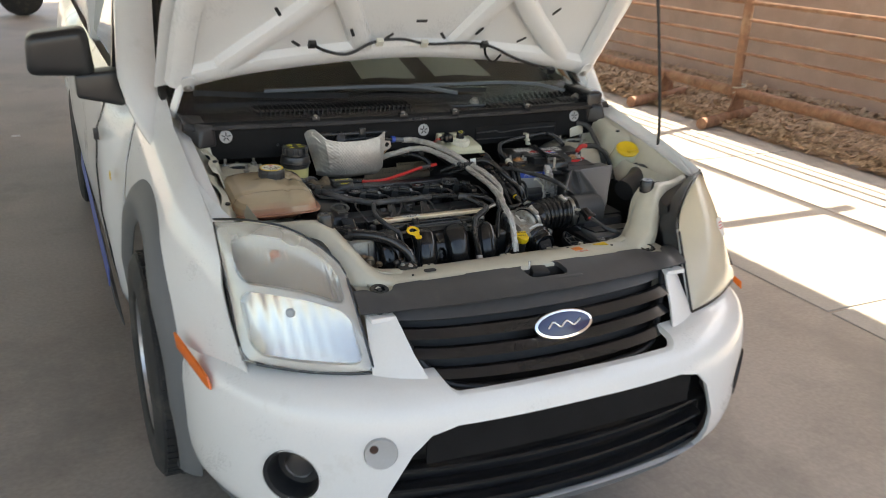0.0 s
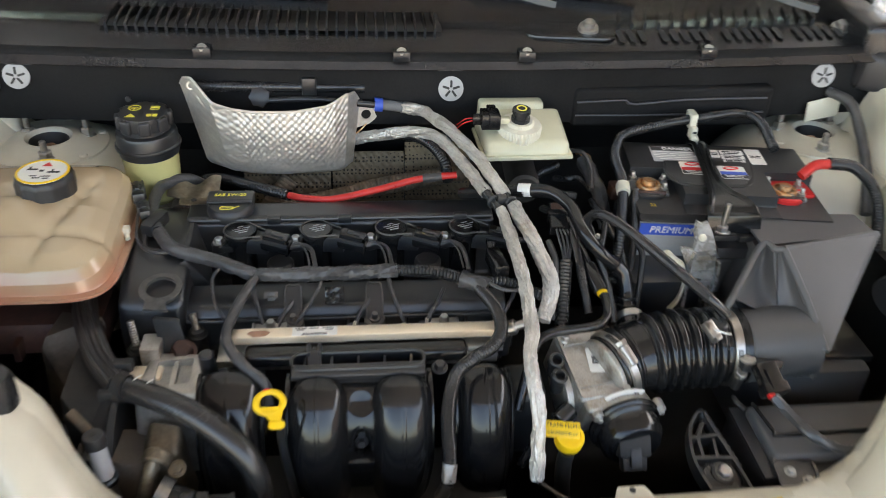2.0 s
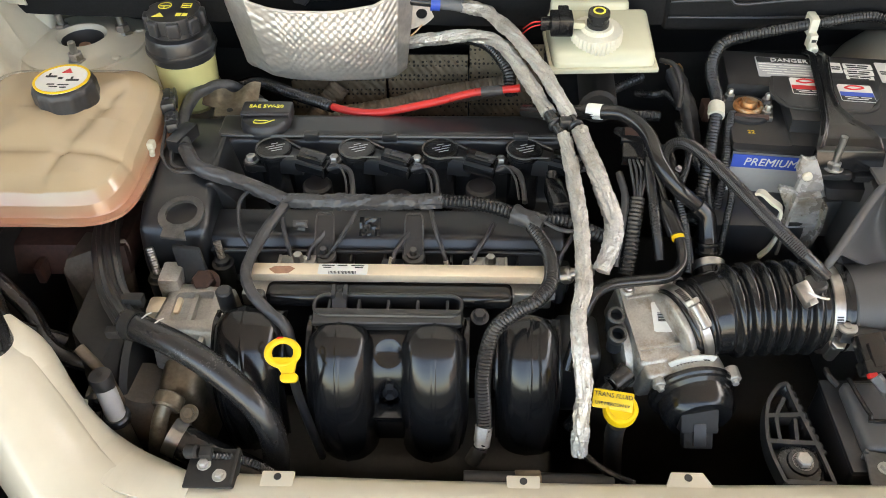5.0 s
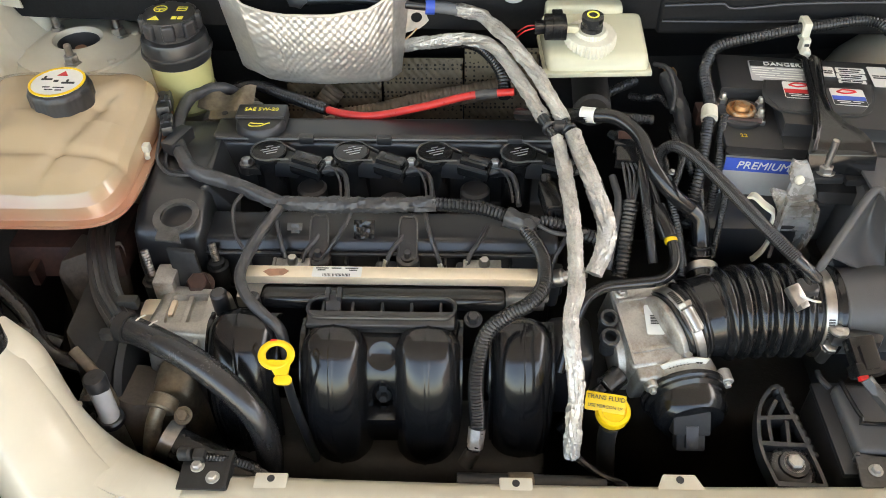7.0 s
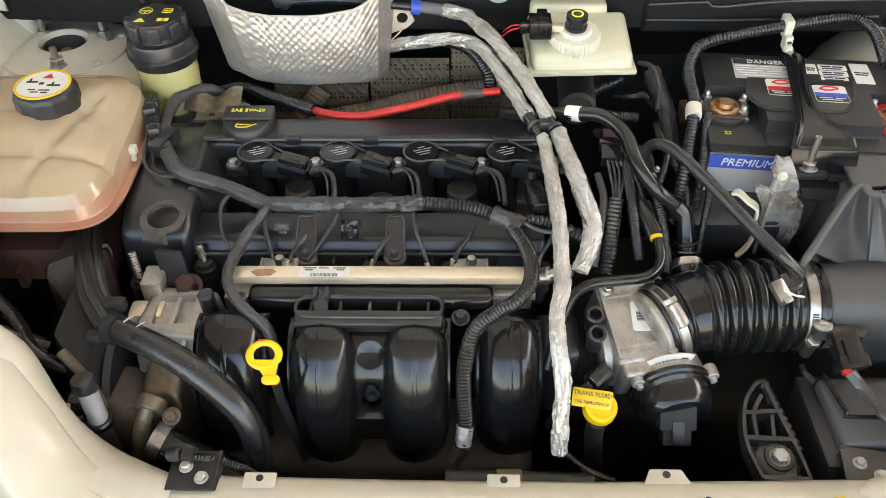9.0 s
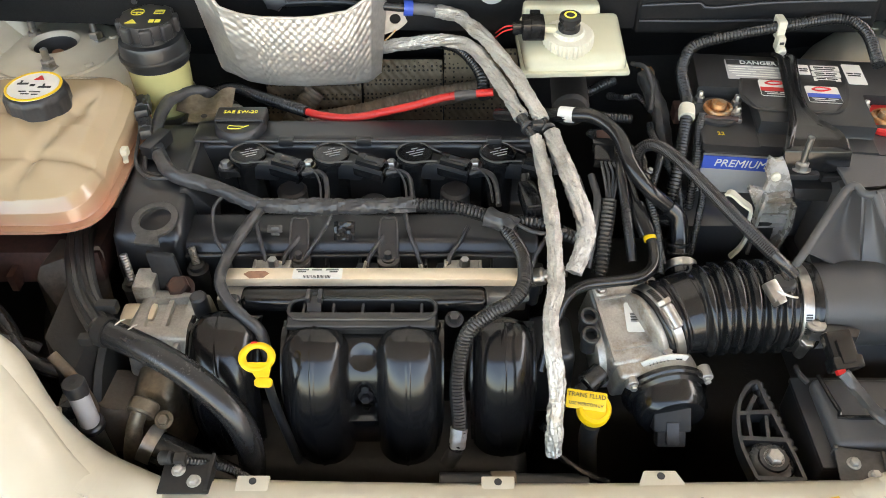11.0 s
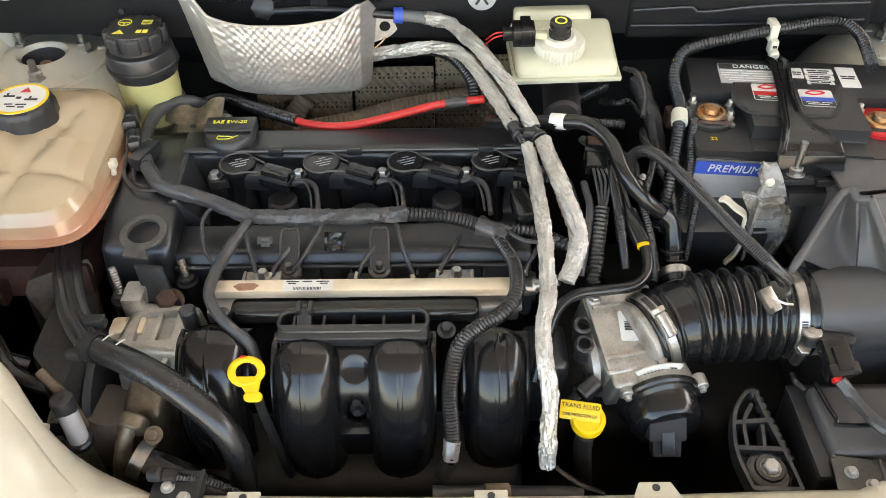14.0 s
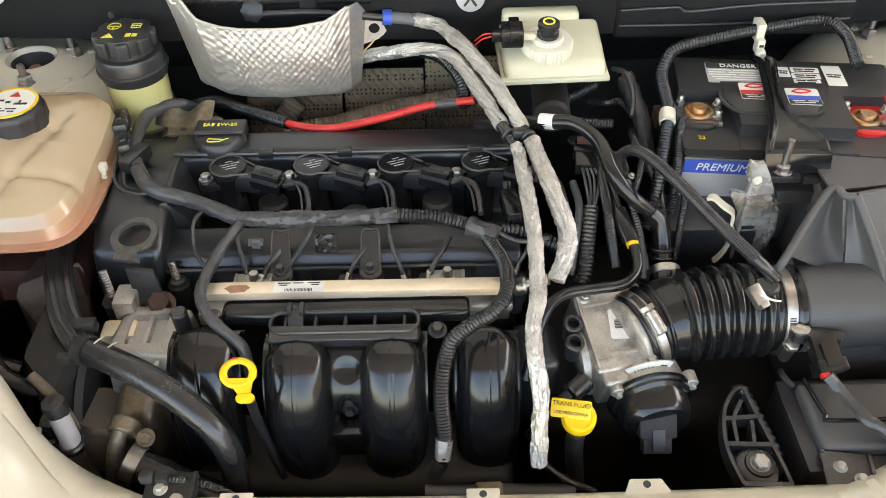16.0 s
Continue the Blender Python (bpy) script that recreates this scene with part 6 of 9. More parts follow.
    for x in (-0.238, -0.037):
        rc = part("rail_clamp", joined(box((x - 0.020, -0.148, 0.780), (x + 0.020, -0.122, 0.7845), 0.0015), box((x - 0.020, -0.146, 0.782), (x - 0.0165, -0.124, 0.7875), 0.0015), box((x + 0.0165, -0.146, 0.782), (x + 0.020, -0.124, 0.7870), 0.0015)), "cast", engine, "pale pressed rail clamp")
        part("clamp_bolt", bolt((x + 0.002, -0.133, 0.7845), (0, 0, 1), 0.0058, 0.010), "steel", rc)
    # harness brackets on the cover flank
    for x in (-0.211, -0.116):
        bk = part("loom_bracket", joined(hull([(x - 0.011, -0.124, 0.776), (x + 0.011, -0.124, 0.776), (x + 0.0095, -0.088, 0.806), (x - 0.0095, -0.088, 0.806), (x - 0.011, -0.126, 0.780), (x + 0.011, -0.126, 0.780), (x + 0.0095, -0.088, 0.811), (x - 0.0095, -0.088, 0.811)], 0.0015), cyl((x, -0.118, 0.735), (x, -0.119, 0.781), 0.0125, seg=22, bev=0.0015)), "plastic", engine, "black loom bracket")
        part("bracket_stud", joined(ring((x, -0.1195, 0.781), (0, -0.12, 1), 0.0125, 0.0075, 0.0035, 24, 0.0008), lathe([(0.0065, 0), (0.0065, 0.004), (0.004, 0.005), (0.0036, 0.012), (0, 0.0125)], (x, -0.1195, 0.7815), (x, -0.125, 0.83), 12)), "worn", bk)
        part("slot", joined(*[moved(plate(rounded_rect(0.0048, 0.0034, 0.001, 2), 0.0008), Matrix.Translation((x + dx, -0.1075 + dy, 0.7948 + dz)) @ Matrix.Rotation(radians(40), 4, "X")) for dx, dy, dz in ((-0.004, 0, 0), (0.004, 0, 0), (0, -0.0055, -0.0046))]), "ink", bk)
        part("bracket_rim", sweep(spline([(x - 0.0098, -0.124, 0.7808), (x - 0.0088, -0.090, 0.8108), (x, -0.0872, 0.8122), (x + 0.0088, -0.090, 0.8108), (x + 0.0098, -0.124, 0.7808)], 0.004), circle(0.0011, 6)), "worn", bk)
    for x, dx in ((-0.178, -0.030), (-0.098, 0.016), (-0.258, 0.012)):
        lead = part("injector_lead", hose([(x, -0.082, 0.814), (x + dx * 0.2, -0.098, 0.808), (x + dx * 0.6, -0.112, 0.795), (x + dx, -0.124, 0.782), (x + dx + 0.003, -0.130, 0.775)], 0.0024, 8, 0.003, rough=0.3), "loom", engine, "thin taped injector lead")
        part("bare_end", hose([(x + dx, -0.125, 0.781), (x + dx + 0.003, -0.130, 0.774)], 0.0030, 8, 0.003), "clip", lead)
    part("foil_tape", moved(joined(box((-0.008, -0.004, -0.001), (0.008, 0.004, 0.001), 0.0005), moved(box((-0.004, -0.007, 0.0), (0.005, 0.003, 0.0015), 0.0005), Matrix.Rotation(0.5, 4, "X"))), Matrix.Translation((-0.237, -0.098, 0.807)) @ Matrix.Rotation(0.6, 4, "X")), "worn", engine)
    part("crumpled_wrap", moved(surface(lambda u, v: ((u - 0.5) * 0.022, (v - 0.5) * 0.02, 0.006 * noise.noise((u * 5, v * 5, 4))), 8, 8, 0.0008), Matrix.Translation((-0.163, -0.098, 0.804)) @ Matrix.Rotation(0.7, 4, "X")), "gloss", engine, "crumpled black tape wrap")


block()


def manifold():
    mf = thing("intake_manifold", (-0.14, -0.24, 0.60), "glossy black moulded intake manifold with runners", "intake manifold")

    line = spline([(0, -0.203, 0.776), (0, -0.222, 0.771), (0, -0.240, 0.758), (0, -0.253, 0.736), (0, -0.261, 0.708), (0, -0.262, 0.67), (0, -0.256, 0.62), (0, -0.246, 0.57)], 0.004)
    n_line = len(line) - 1

    def track(v):
        k = min(n_line - 1, int(v * n_line))
        p = line[k].lerp(line[k + 1], v * n_line - k)
        d = (line[k + 1] - line[k]).normalized()
        return p, Vector((0, d.z, -d.y))

    def smooth(t):
        t = min(1, max(0, t))
        return t * t * (3 - 2 * t)

    def moulding(x0, x1, lobes, top, web=None, start=0.011, back=0.0):
        """A shell with rounded runner lobes; lobes: (centre, half width); web: centre of the dimple and the bolt well."""
        xm = (x0 + x1) / 2

        def f(u, v):
            x = lerp(x0, x1, u)
            p, nrm = track(v)
            s_ = v * 0.245
            h = 0.0
            for c, w in lobes:
                rise = min(1, (s_ - start) / 0.026)
                q = 1 - abs((x - c) / w) ** 2.4 - (1 - rise) ** 2.4 if rise > 0 else 0
                if q > 0:
                    h = max(h, (0.026 * q ** 0.44 + 0.0010 * min(1, q * 2) * math.exp(-((x - c) / 0.0011) ** 2)) * (1 - 0.25 * smooth((v - 0.5) * 2)))
            if web is not None:
                r = math.hypot(x - web, s_ - 0.038) / 0.0150
                if r < 1:
                    h = -0.0052 * (1 - r * r)
                a_, b_ = abs(x - web) / 0.0115, (s_ - 0.083) / 0.018
                r2 = max(a_, abs(b_)) if b_ > 0 else math.hypot(a_, b_)
                h -= 0.014 * smooth((1.08 - r2) / 0.16)
            edge = min(abs(x - x0), abs(x - x1))
            h += 0.006 * (1 - smooth((edge - 0.0025) / 0.002)) * smooth(s_ / 0.02)
            pinch = 1 - 0.20 * smooth((v - 0.35) * 1.6)
            return Vector((xm + (x - xm) * pinch, p.y + back, p.z + top)) + nrm * h
        return surface(f, int((x1 - x0) / 0.0009), 170, 0.003)
    part("runner_housing", moulding(-0.2145, -0.056, ((-0.181, 0.0295), (-0.0895, 0.0295)), 0.0, -0.1345), "gloss", mf, "glossy black twin runners with a dimpled web", 60)
    part("runner", moulding(-0.310, -0.238, ((-0.274, 0.0315),), -0.004, None, 0.003, 0.010), "gloss", mf, "glossy black intake runner", 60)
    part("runner", moulding(-0.030, 0.034, ((0.002, 0.0280),), -0.012, None, 0.003, 0.010), "gloss", mf, "glossy black intake runner", 60)
    c2, ax2 = track(0.345)
    c2 = Vector((-0.1345, c2.y, c2.z))
    part("well_bolt", joined(cyl(c2 - ax2 * 0.014 + Vector((0, 0.002, 0.008)), c2 - ax2 * 0.003 + Vector((0, 0.002, 0.008)), 0.0040, seg=12), bolt(c2 + Vector((0, -0.001, -0.004)) - ax2 * 0.010, ax2, 0.0052, 0.006)), "dusty", mf)
    part("well_lip", box((-0.149, -0.279, 0.712), (-0.121, -0.262, 0.716), 0.001), "gloss", mf)
    # tray-like flange along the top
    def tray(x0, x1, z, n, y0=-0.209, y1=-0.193):
        t = part("flange_tray", box((x0, y0, z - 0.024), (x1, y1, z - 0.014), 0.003), "plastic", mf)
        part("tray_edge", hexa([(x0 - 0.003, y0 - 0.015, z - 0.008), (x1 + 0.003, y0 - 0.015, z - 0.008), (x1 + 0.003, y0, z - 0.010), (x0 - 0.003, y0, z - 0.010), (x0 - 0.002, y0 - 0.016, z - 0.001), (x1 + 0.002, y0 - 0.016, z - 0.001), (x1 + 0.002, y0 + 0.001, z + 0.002), (x0 - 0.002, y0 + 0.001, z + 0.002)], 0.0022, 3), "plastic", t)
        rim = [Vector(((x0 + x1) / 2 + px, (y0 + y1) / 2 - 0.002 + py, z + 0.0005 - 0.05 * py)) for px, py in rounded_rect(x1 - x0 + 0.004, y1 - y0 + 0.012, 0.012, 8)]
        part("tray_rim", sweep(rim + [rim[0], rim[1]], circle(0.0020, 8)), "plastic", t)
        part("tray_skirt", sweep([p - Vector((0, 0, 0.010)) for p in rim + [rim[0], rim[1]]], [(-0.0015, -0.009), (0.0015, -0.009), (0.0015, 0.009), (-0.0015, 0.009)]), "plastic", t)
        for k in range(n):
            x = lerp(x0 + 0.012, x1 - 0.012, k / (n - 1))
            part("tray_rib", box((x - 0.0014, y0 + 0.001, z - 0.016), (x + 0.0014, y1, z - 0.002), 0.0006), "dusty", t)
    tray(-0.206, -0.066, 0.794, 5)
    # single runners: a flange rim arching over the top
    for xc, w, top in ((-0.274, 0.0345, -0.004), (0.002, 0.0310, -0.012)):
        rim = []
        for k in range(41):
            g = math.pi * k / 40
            p, nrm = track(max(0, 0.30 - 0.295 * math.sin(g) ** 0.6))
            rim.append(Vector((xc - w * math.copysign(abs(math.cos(g)) ** 0.7, math.cos(g)), p.y + 0.010, p.z + top)) + nrm * 0.003)
        fr = part("flange_rim", sweep(rim, circle(0.0030, 10)), "plastic", mf, "black flange rim over a runner")
        part("rim_shelf", sweep([p + Vector((0, 0.005, -0.006)) for p in rim[8:33]], circle(0.0045, 10)), "plastic", fr)
    clip = part("flange_clip", joined(hexa([(-0.1915, -0.214, 0.782), (-0.1755, -0.214, 0.782), (-0.1755, -0.206, 0.782), (-0.1915, -0.206, 0.782), (-0.1905, -0.200, 0.800), (-0.1765, -0.200, 0.800), (-0.1765, -0.193, 0.803), (-0.1905, -0.193, 0.803)], 0.0015), box((-0.1915, -0.200, 0.796), (-0.1870, -0.186, 0.806), 0.001), box((-0.1800, -0.200, 0.796), (-0.1755, -0.186, 0.806), 0.001)), "plastic", mf, "black moulded clip")
    part("clip_slot", box((-0.1855, -0.1935, 0.8030), (-0.1815, -0.1895, 0.8040), 0), "ink", clip)
    part("flange_bolt", bolt((-0.046, -0.200, 0.776), (0, -0.3, 1), 0.0062, 0.008, 1.5), "dusty", mf, "dark flange bolt")
    part("flange_tower", joined(cyl((-0.300, -0.188, 0.76), (-0.300, -0.19, 0.800), 0.0085, seg=16, bev=0.002), cyl((-0.266, -0.19, 0.76), (-0.266, -0.19, 0.797), 0.007, seg=16, bev=0.002)), "plastic", mf)
    part("plenum", box((-0.30, -0.30, 0.50), (0.03, -0.20, 0.66), 0.03, 4), "dark", mf)
    part("side_cover", box((0.03, -0.23, 0.66), (0.075, -0.17, 0.755), 0.012, 3), "plastic", mf)
    for y, z in ((-0.192, 0.772), (-0.2115, 0.766)):
        part("vacuum_port", joined(ring((0.088, y, z - 0.004), (0.1, -0.35, 0.95), 0.0095, 0.006, 0.010, 20, 0.001), cyl((0.088, y, z - 0.02), (0.088, y, z - 0.002), 0.008, seg=14)), "plastic", mf, "black vacuum port")


manifold()


def dipsticks():
    d = thing("oil_dipstick", (-0.225, -0.27, 0.70), "yellow ring handle of the oil dipstick", "dipstick")
    ax = Vector((0.02, -0.50, 0.86)).normalized()
    c = Vector((-0.2255, -0.2735, 0.805))
    part("handle_ring", moved(lathe([(0.0130 + 0.0036 * math.cos(a), 0.0036 * math.sin(a)) for a in [2 * math.pi * k / 12 for k in range(13)]], (0, 0, 0), (0, 0, 1), 40), axis_matrix(c, c + ax) @ Matrix.Diagonal((1.03, 0.86, 0.75, 1))), "yellow", d)
    grip = c + Vector((0.008, -0.018, -0.010))
    foot = Vector((0.006, -0.86, -0.50))
    part("handle_grip", joined(hull([tuple(c + Vector((0.0065 if d_ > 0.01 else 0.002, 0, 0)) + foot * d_ + Vector((q_ * w_, 0, 0)) + ax * e_) for d_, w_ in ((0.0045, 0.0120), (0.0140, 0.0062), (0.0205, 0.0052)) for q_ in (-1, 1) for e_ in (-0.0022, 0.0022)], 0.0012, 3), hull([tuple(c + Vector((0.0075, 0, 0)) + foot * d_ + Vector((q_ * w_, 0, 0)) + ax * e_) for d_, w_ in ((0.0185, 0.0058), (0.0215, 0.0085), (0.0255, 0.0080), (0.0275, 0.0050)) for q_ in (-1, 1) for e_ in (-0.0030, 0.0030)], 0.0016, 3)), "yellow", d)
    part("red_mark", plate(rounded_rect(0.006, 0.004, 0.001, 2), 0.0006, Matrix.Translation(c + Vector((-0.003, 0.0108, 0.0055)) + ax * 0.0024) @ ax.to_track_quat("Z", "Y").to_matrix().to_4x4()), "redtape", d)
    part("blade_tube", hose([tuple(grip + Vector((0.003, 0, -0.004))), (-0.214, -0.285, 0.74), (-0.20, -0.285, 0.62)], 0.0045, 10), "plastic", d)
    t = thing("transmission_dipstick", (0.08, -0.30, 0.60), "yellow transmission fluid cap with a printed tab", "dipstick")
    c = Vector((0.0835, -0.2940, 0.756))
    part("cap", lathe([(0.0135, -0.012), (0.0158, -0.006), (0.0158, 0.003), (0.0145, 0.0058), (0.0115, 0.0062), (0.0110, 0.0050), (0, 0.0050)], c, c + Vector((0.0, -0.35, 0.94)), 32), "yellow", t)
    tm = Matrix.Translation((0.0785, -0.2895, 0.763)) @ Matrix.Rotation(radians(-10), 4, "Z") @ Matrix.Rotation(radians(42), 4, "X")
    part("tab", moved(box((-0.021, -0.0085, 0), (0.016, 0.009, 0.004), 0.002), tm), "yellow", t)
    part("tab_text", lettering("TRANS FLUID", 0.0058, tm @ Matrix.Translation((-0.0025, 0.0045, 0.0043))), "ink", t)
    part("tab_text", lettering("USE MERCON LV", 0.0042, tm @ Matrix.Translation((-0.0025, -0.0035, 0.0043))), "ink", t)
    part("filler_tube", hose([(0.082, -0.298, 0.742), (0.084, -0.29, 0.70), (0.10, -0.27, 0.58)], 0.009, 12), "dark", t)


dipsticks()


def throttle():
    t = thing("throttle_body", (0.14, -0.2, 0.68), "grey cast throttle body with black motor cover", "throttle body")
    part("bore", lathe([(0.036, 0), (0.04, 0.002), (0.04, 0.012), (0.034, 0.016), (0.034, 0.045), (0.041, 0.050), (0.041, 0.062)], (0.095, -0.195, 0.725), (0.180, -0.186, 0.735), 40), "cast", t)
    m = Matrix.Translation((0.128, -0.192, 0.758)) @ Matrix.Rotation(radians(12), 4, "Z") @ Matrix.Rotation(radians(18), 4, "X")
    h = part("housing", moved(box((-0.030, -0.045, -0.05), (0.034, 0.045, 0.014), 0.006, 3), m), "cast", t, "cast housing with a bar-code label")
    part("step", moved(box((-0.026, -0.058, -0.04), (0.038, -0.036, 0.012), 0.005, 3), m), "cast", h)
    part("ear", moved(cyl((0.030, 0.036, -0.02), (0.030, 0.036, 0.018), 0.0105, seg=16, bev=0.002), m), "cast", h)
    part("ear_bolt", moved(bolt((0.030, -0.036, 0.014), (0, 0, 1), 0.006), m), "steel", h)
    part("code_label", moved(plate(rounded_rect(0.0185, 0.032, 0.002), 0.0008), m @ Matrix.Translation((0.006, 0.002, 0.0142)) @ Matrix.Rotation(radians(-10), 4, "Z")), "white", h)
    part("code_bars", joined(*[moved(box((0.007, -0.003 + 0.0017 * k, 0.0), (0.017, -0.0022 + 0.0017 * k, 0.0004), 0), m @ Matrix.Translation((-0.0055, 0.002, 0.0152)) @ Matrix.Rotation(radians(-10), 4, "Z")) for k in range(6)]), "ink", h)
    fl0, fld = Vector((0.150, -0.194, 0.757)), Vector((0.90, 0.40, 0.16)).normalized()
    part("flange", lathe([(0.030, -0.010), (0.0375, -0.008), (0.0395, -0.006), (0.0395, -0.002), (0.038, 0.0)], fl0, fl0 + fld, 40), "cast", t)
    for u_, v_, r_ in ((0.024, -0.042, 0.0085), (-0.020, 0.036, 0.008)):
        boss = part("boss", moved(cyl((u_, v_, -0.02), (u_, v_, 0.0175), r_, r_ * 0.92, 20, 0.0015), m), "cast", h)
        part("boss_bolt", moved(bolt((u_, v_, 0.0172), (0, 0, 1), 0.0048, 0.004, 1.2), m), "steel", boss)
    part("rib", moved(joined(box((-0.027, -0.030, 0.013), (0.030, -0.0265, 0.0172), 0.001), box((-0.024, 0.026, 0.013), (0.028, 0.029, 0.0168), 0.001), box((-0.0285, -0.040, 0.010), (-0.0255, 0.040, 0.0165), 0.001)), m), "cast", h)
    # white printed band, then the black motor cover
    c, ax = Vector((0.162, -0.242, 0.722)), Vector((0.12, -0.86, -0.10)).normalized()
    part("gear_case", lathe([(0.036, -0.03), (0.0385, -0.012), (0.0385, 0.0)], c, c + ax, 36), "cast", t)
    mc = part("motor_cover", joined(lathe([(0.0400, 0.0), (0.0425, 0.002), (0.0425, 0.006), (0.0405, 0.008), (0.0405, 0.011), (0.037, 0.014), (0.0355, 0.030), (0.030, 0.036), (0.0, 0.037)], c, c + ax, 48)), "gloss", t, "black round motor cover")
    for k in range(3):
        a = 2 * math.pi * k / 3 + 0.5
        p = axis_matrix(c, c + ax) @ Vector((0.0430 * math.cos(a), 0.0430 * math.sin(a), 0.004))
        part("cover_screw", joined(cyl(p - ax * 0.01, p + ax * 0.004, 0.007, seg=14, bev=0.001), bolt(p + ax * 0.004, ax, 0.0036, 0.003, 1.2)), "cast", mc)
    band = [axis_matrix(c, c + ax) @ Vector((0.0392 * math.cos(a), 0.0392 * math.sin(a), -0.008)) for a in [radians(v) for v in range(62, 132, 5)]]
    if sum(p.z for p in band) / len(band) < c.z:
        band = [axis_matrix(c, c + ax) @ Vector((0.0392 * math.cos(a), 0.0392 * math.sin(a), -0.008)) for a in [radians(v + 180) for v in range(62, 132, 5)]]
    part("print_band", sweep(band, [(-0.0007, -0.006), (0.0007, -0.006), (0.0007, 0.006), (-0.0007, 0.006)]), "white", t, "white printed band")
    mid = c - ax * 0.008
    prints = []
    for k, r_ in ((2, 0.0022), (3, 0.0022), (6, 0.0007), (7, 0.0007), (8, 0.0007), (9, 0.0007), (10, 0.0007), (11, 0.0007)):
        o = (band[k] - mid).normalized()
        for j in (-0.0025, 0.0, 0.0025) if r_ < 0.001 else (0.0,):
            prints.append(cyl(band[k] + ax * j + o * 0.0005, band[k] + ax * j + o * 0.0010, r_, seg=8))
    part("band_print", joined(*prints), "ink", t)
    pl = part("motor_plug", moved(joined(box((-0.018, -0.014, -0.012), (0.018, 0.014, 0.012), 0.003), box((-0.014, -0.030, -0.009), (0.014, -0.012, 0.008), 0.003)), Matrix.Translation(c + ax * 0.034 + Vector((-0.004, 0, 0.004))) @ Matrix.Rotation(radians(50), 4, "X")), "dark", t, "black connector")
    part("plug_lock", moved(box((-0.006, -0.026, 0.007), (0.006, -0.004, 0.013), 0.001), Matrix.Translation(c + ax * 0.034 + Vector((-0.004, 0, 0.004))) @ Matrix.Rotation(radians(50), 4, "X")), "dusty", pl)
    part("stub", joined(cyl((0.10, -0.235, 0.738), (0.083, -0.248, 0.733), 0.011, seg=16, bev=0.001), hose([(0.083, -0.248, 0.733), (0.06, -0.26, 0.715), (0.045, -0.26, 0.68)], 0.006, 10)), "rubber", t)
    # ribbed intake hose
    b = thing("intake_hose", (0.25, -0.18, 0.7), "black corrugated intake hose with steel band clamps", "intake hose")
    bend = spline([(0.150, -0.194, 0.757), (0.172, -0.184, 0.761), (0.202, -0.177, 0.765), (0.250, -0.174, 0.768), (0.330, -0.174, 0.769)], 0.0011)
    prof = [(0.0, 0.0385), (0.002, 0.0412), (0.017, 0.0412), (0.0185, 0.0435), (0.0212, 0.0435), (0.0225, 0.0402), (0.025, 0.0402), (0.0262, 0.0425), (0.0288, 0.0425), (0.030, 0.0408), (0.044, 0.0425), (0.047, 0.0432)]
    for k in range(6):
        c = 0.0585 + 0.0148 * k
        prof += [(c - 0.0064, 0.0418), (c - 0.0050, 0.0440), (c - 0.0031, 0.0472), (c, 0.0486), (c + 0.0031, 0.0472), (c + 0.0050, 0.0440), (c + 0.0064, 0.0418)]
    prof += [(0.1405, 0.0415), (0.1425, 0.0432), (0.1445, 0.0420), (0.159, 0.0430), (0.161, 0.0455), (0.166, 0.0460), (0.168, 0.0400), (0.19, 0.040)]
    part("bellows", sweep(bend, lambda i, q: circle(along(prof, 0.0011 * i), 48)), "gloss", b, "glossy corrugated rubber bellows", 60)
    for off, r in ((0.0050, 0.0430), (0.1470, 0.0450)):
        k0 = int(off / 0.0011)
        c = bend[k0]
        axx = (bend[k0 + 3] - bend[k0 - 3]).normalized()
        cl = part("band_clamp", ring(c, axx, r, r - 0.0025, 0.0105, 56, 0.0008), "steel", b, "steel worm-drive band clamp")
        d = (Vector((0, -0.60, 0.8)) if off < 0.05 else Vector((0, -0.97, -0.25))).normalized()
        d = (d - axx * d.dot(axx)).normalized()
        side = axx.cross(d)
        q = c + d * (r + 0.0035) + axx * 0.005
        part("clamp_screw", joined(cyl(q - side * 0.013, q + side * 0.012, 0.0056, seg=16, bev=0.001), cyl(q - side * 0.019, q - side * 0.013, 0.0072, seg=6, bev=0.001), moved(box((-0.0065, -0.011, -0.004), (0.0065, 0.010, 0.0035), 0.001), Matrix.Translation(q - d * 0.002) @ Matrix((axx, side, d)).transposed().to_4x4())), "steel", cl)
        part("band_tail", sweep([c + axx * 0.005 + (d * math.cos(g) + side * math.sin(g)) * (r + 0.0012) for g in [0.1 + 0.09 * m_ for m_ in range(12)]], [(-0.0042, -0.0005), (0.0042, -0.0005), (0.0042, 0.0005), (-0.0042, 0.0005)], up=tuple(d)), "steel", cl)
        for k in range(12):
            g = -0.25 - 0.055 * k
            n_ = d * math.cos(g) + side * math.sin(g)
            sl = Matrix((axx, n_.cross(axx), n_)).transposed().to_4x4()
            part("band_slot", moved(box((-0.003, -0.0008, 0), (0.003, 0.0008, 0.0005), 0), Matrix.Translation(c + axx * 0.005 + n_ * r) @ sl), "ink", cl)
    part("branch_stub", joined(cyl((0.19, -0.165, 0.77), (0.191, -0.125, 0.782), 0.016, seg=20, bev=0.001)), "gloss", b)
    part("stub_clamp", ring((0.191, -0.135, 0.779), (0, 0.96, 0.29), 0.0175, 0.0155, 0.009, 28, 0.0006), "steel", b)
    # sensor boss with its clip where the braided line ends
    part("sensor_boss", joined(cyl((0.277, -0.186, 0.79), (0.275, -0.184, 0.815), 0.012, seg=18, bev=0.002)), "plastic", b)
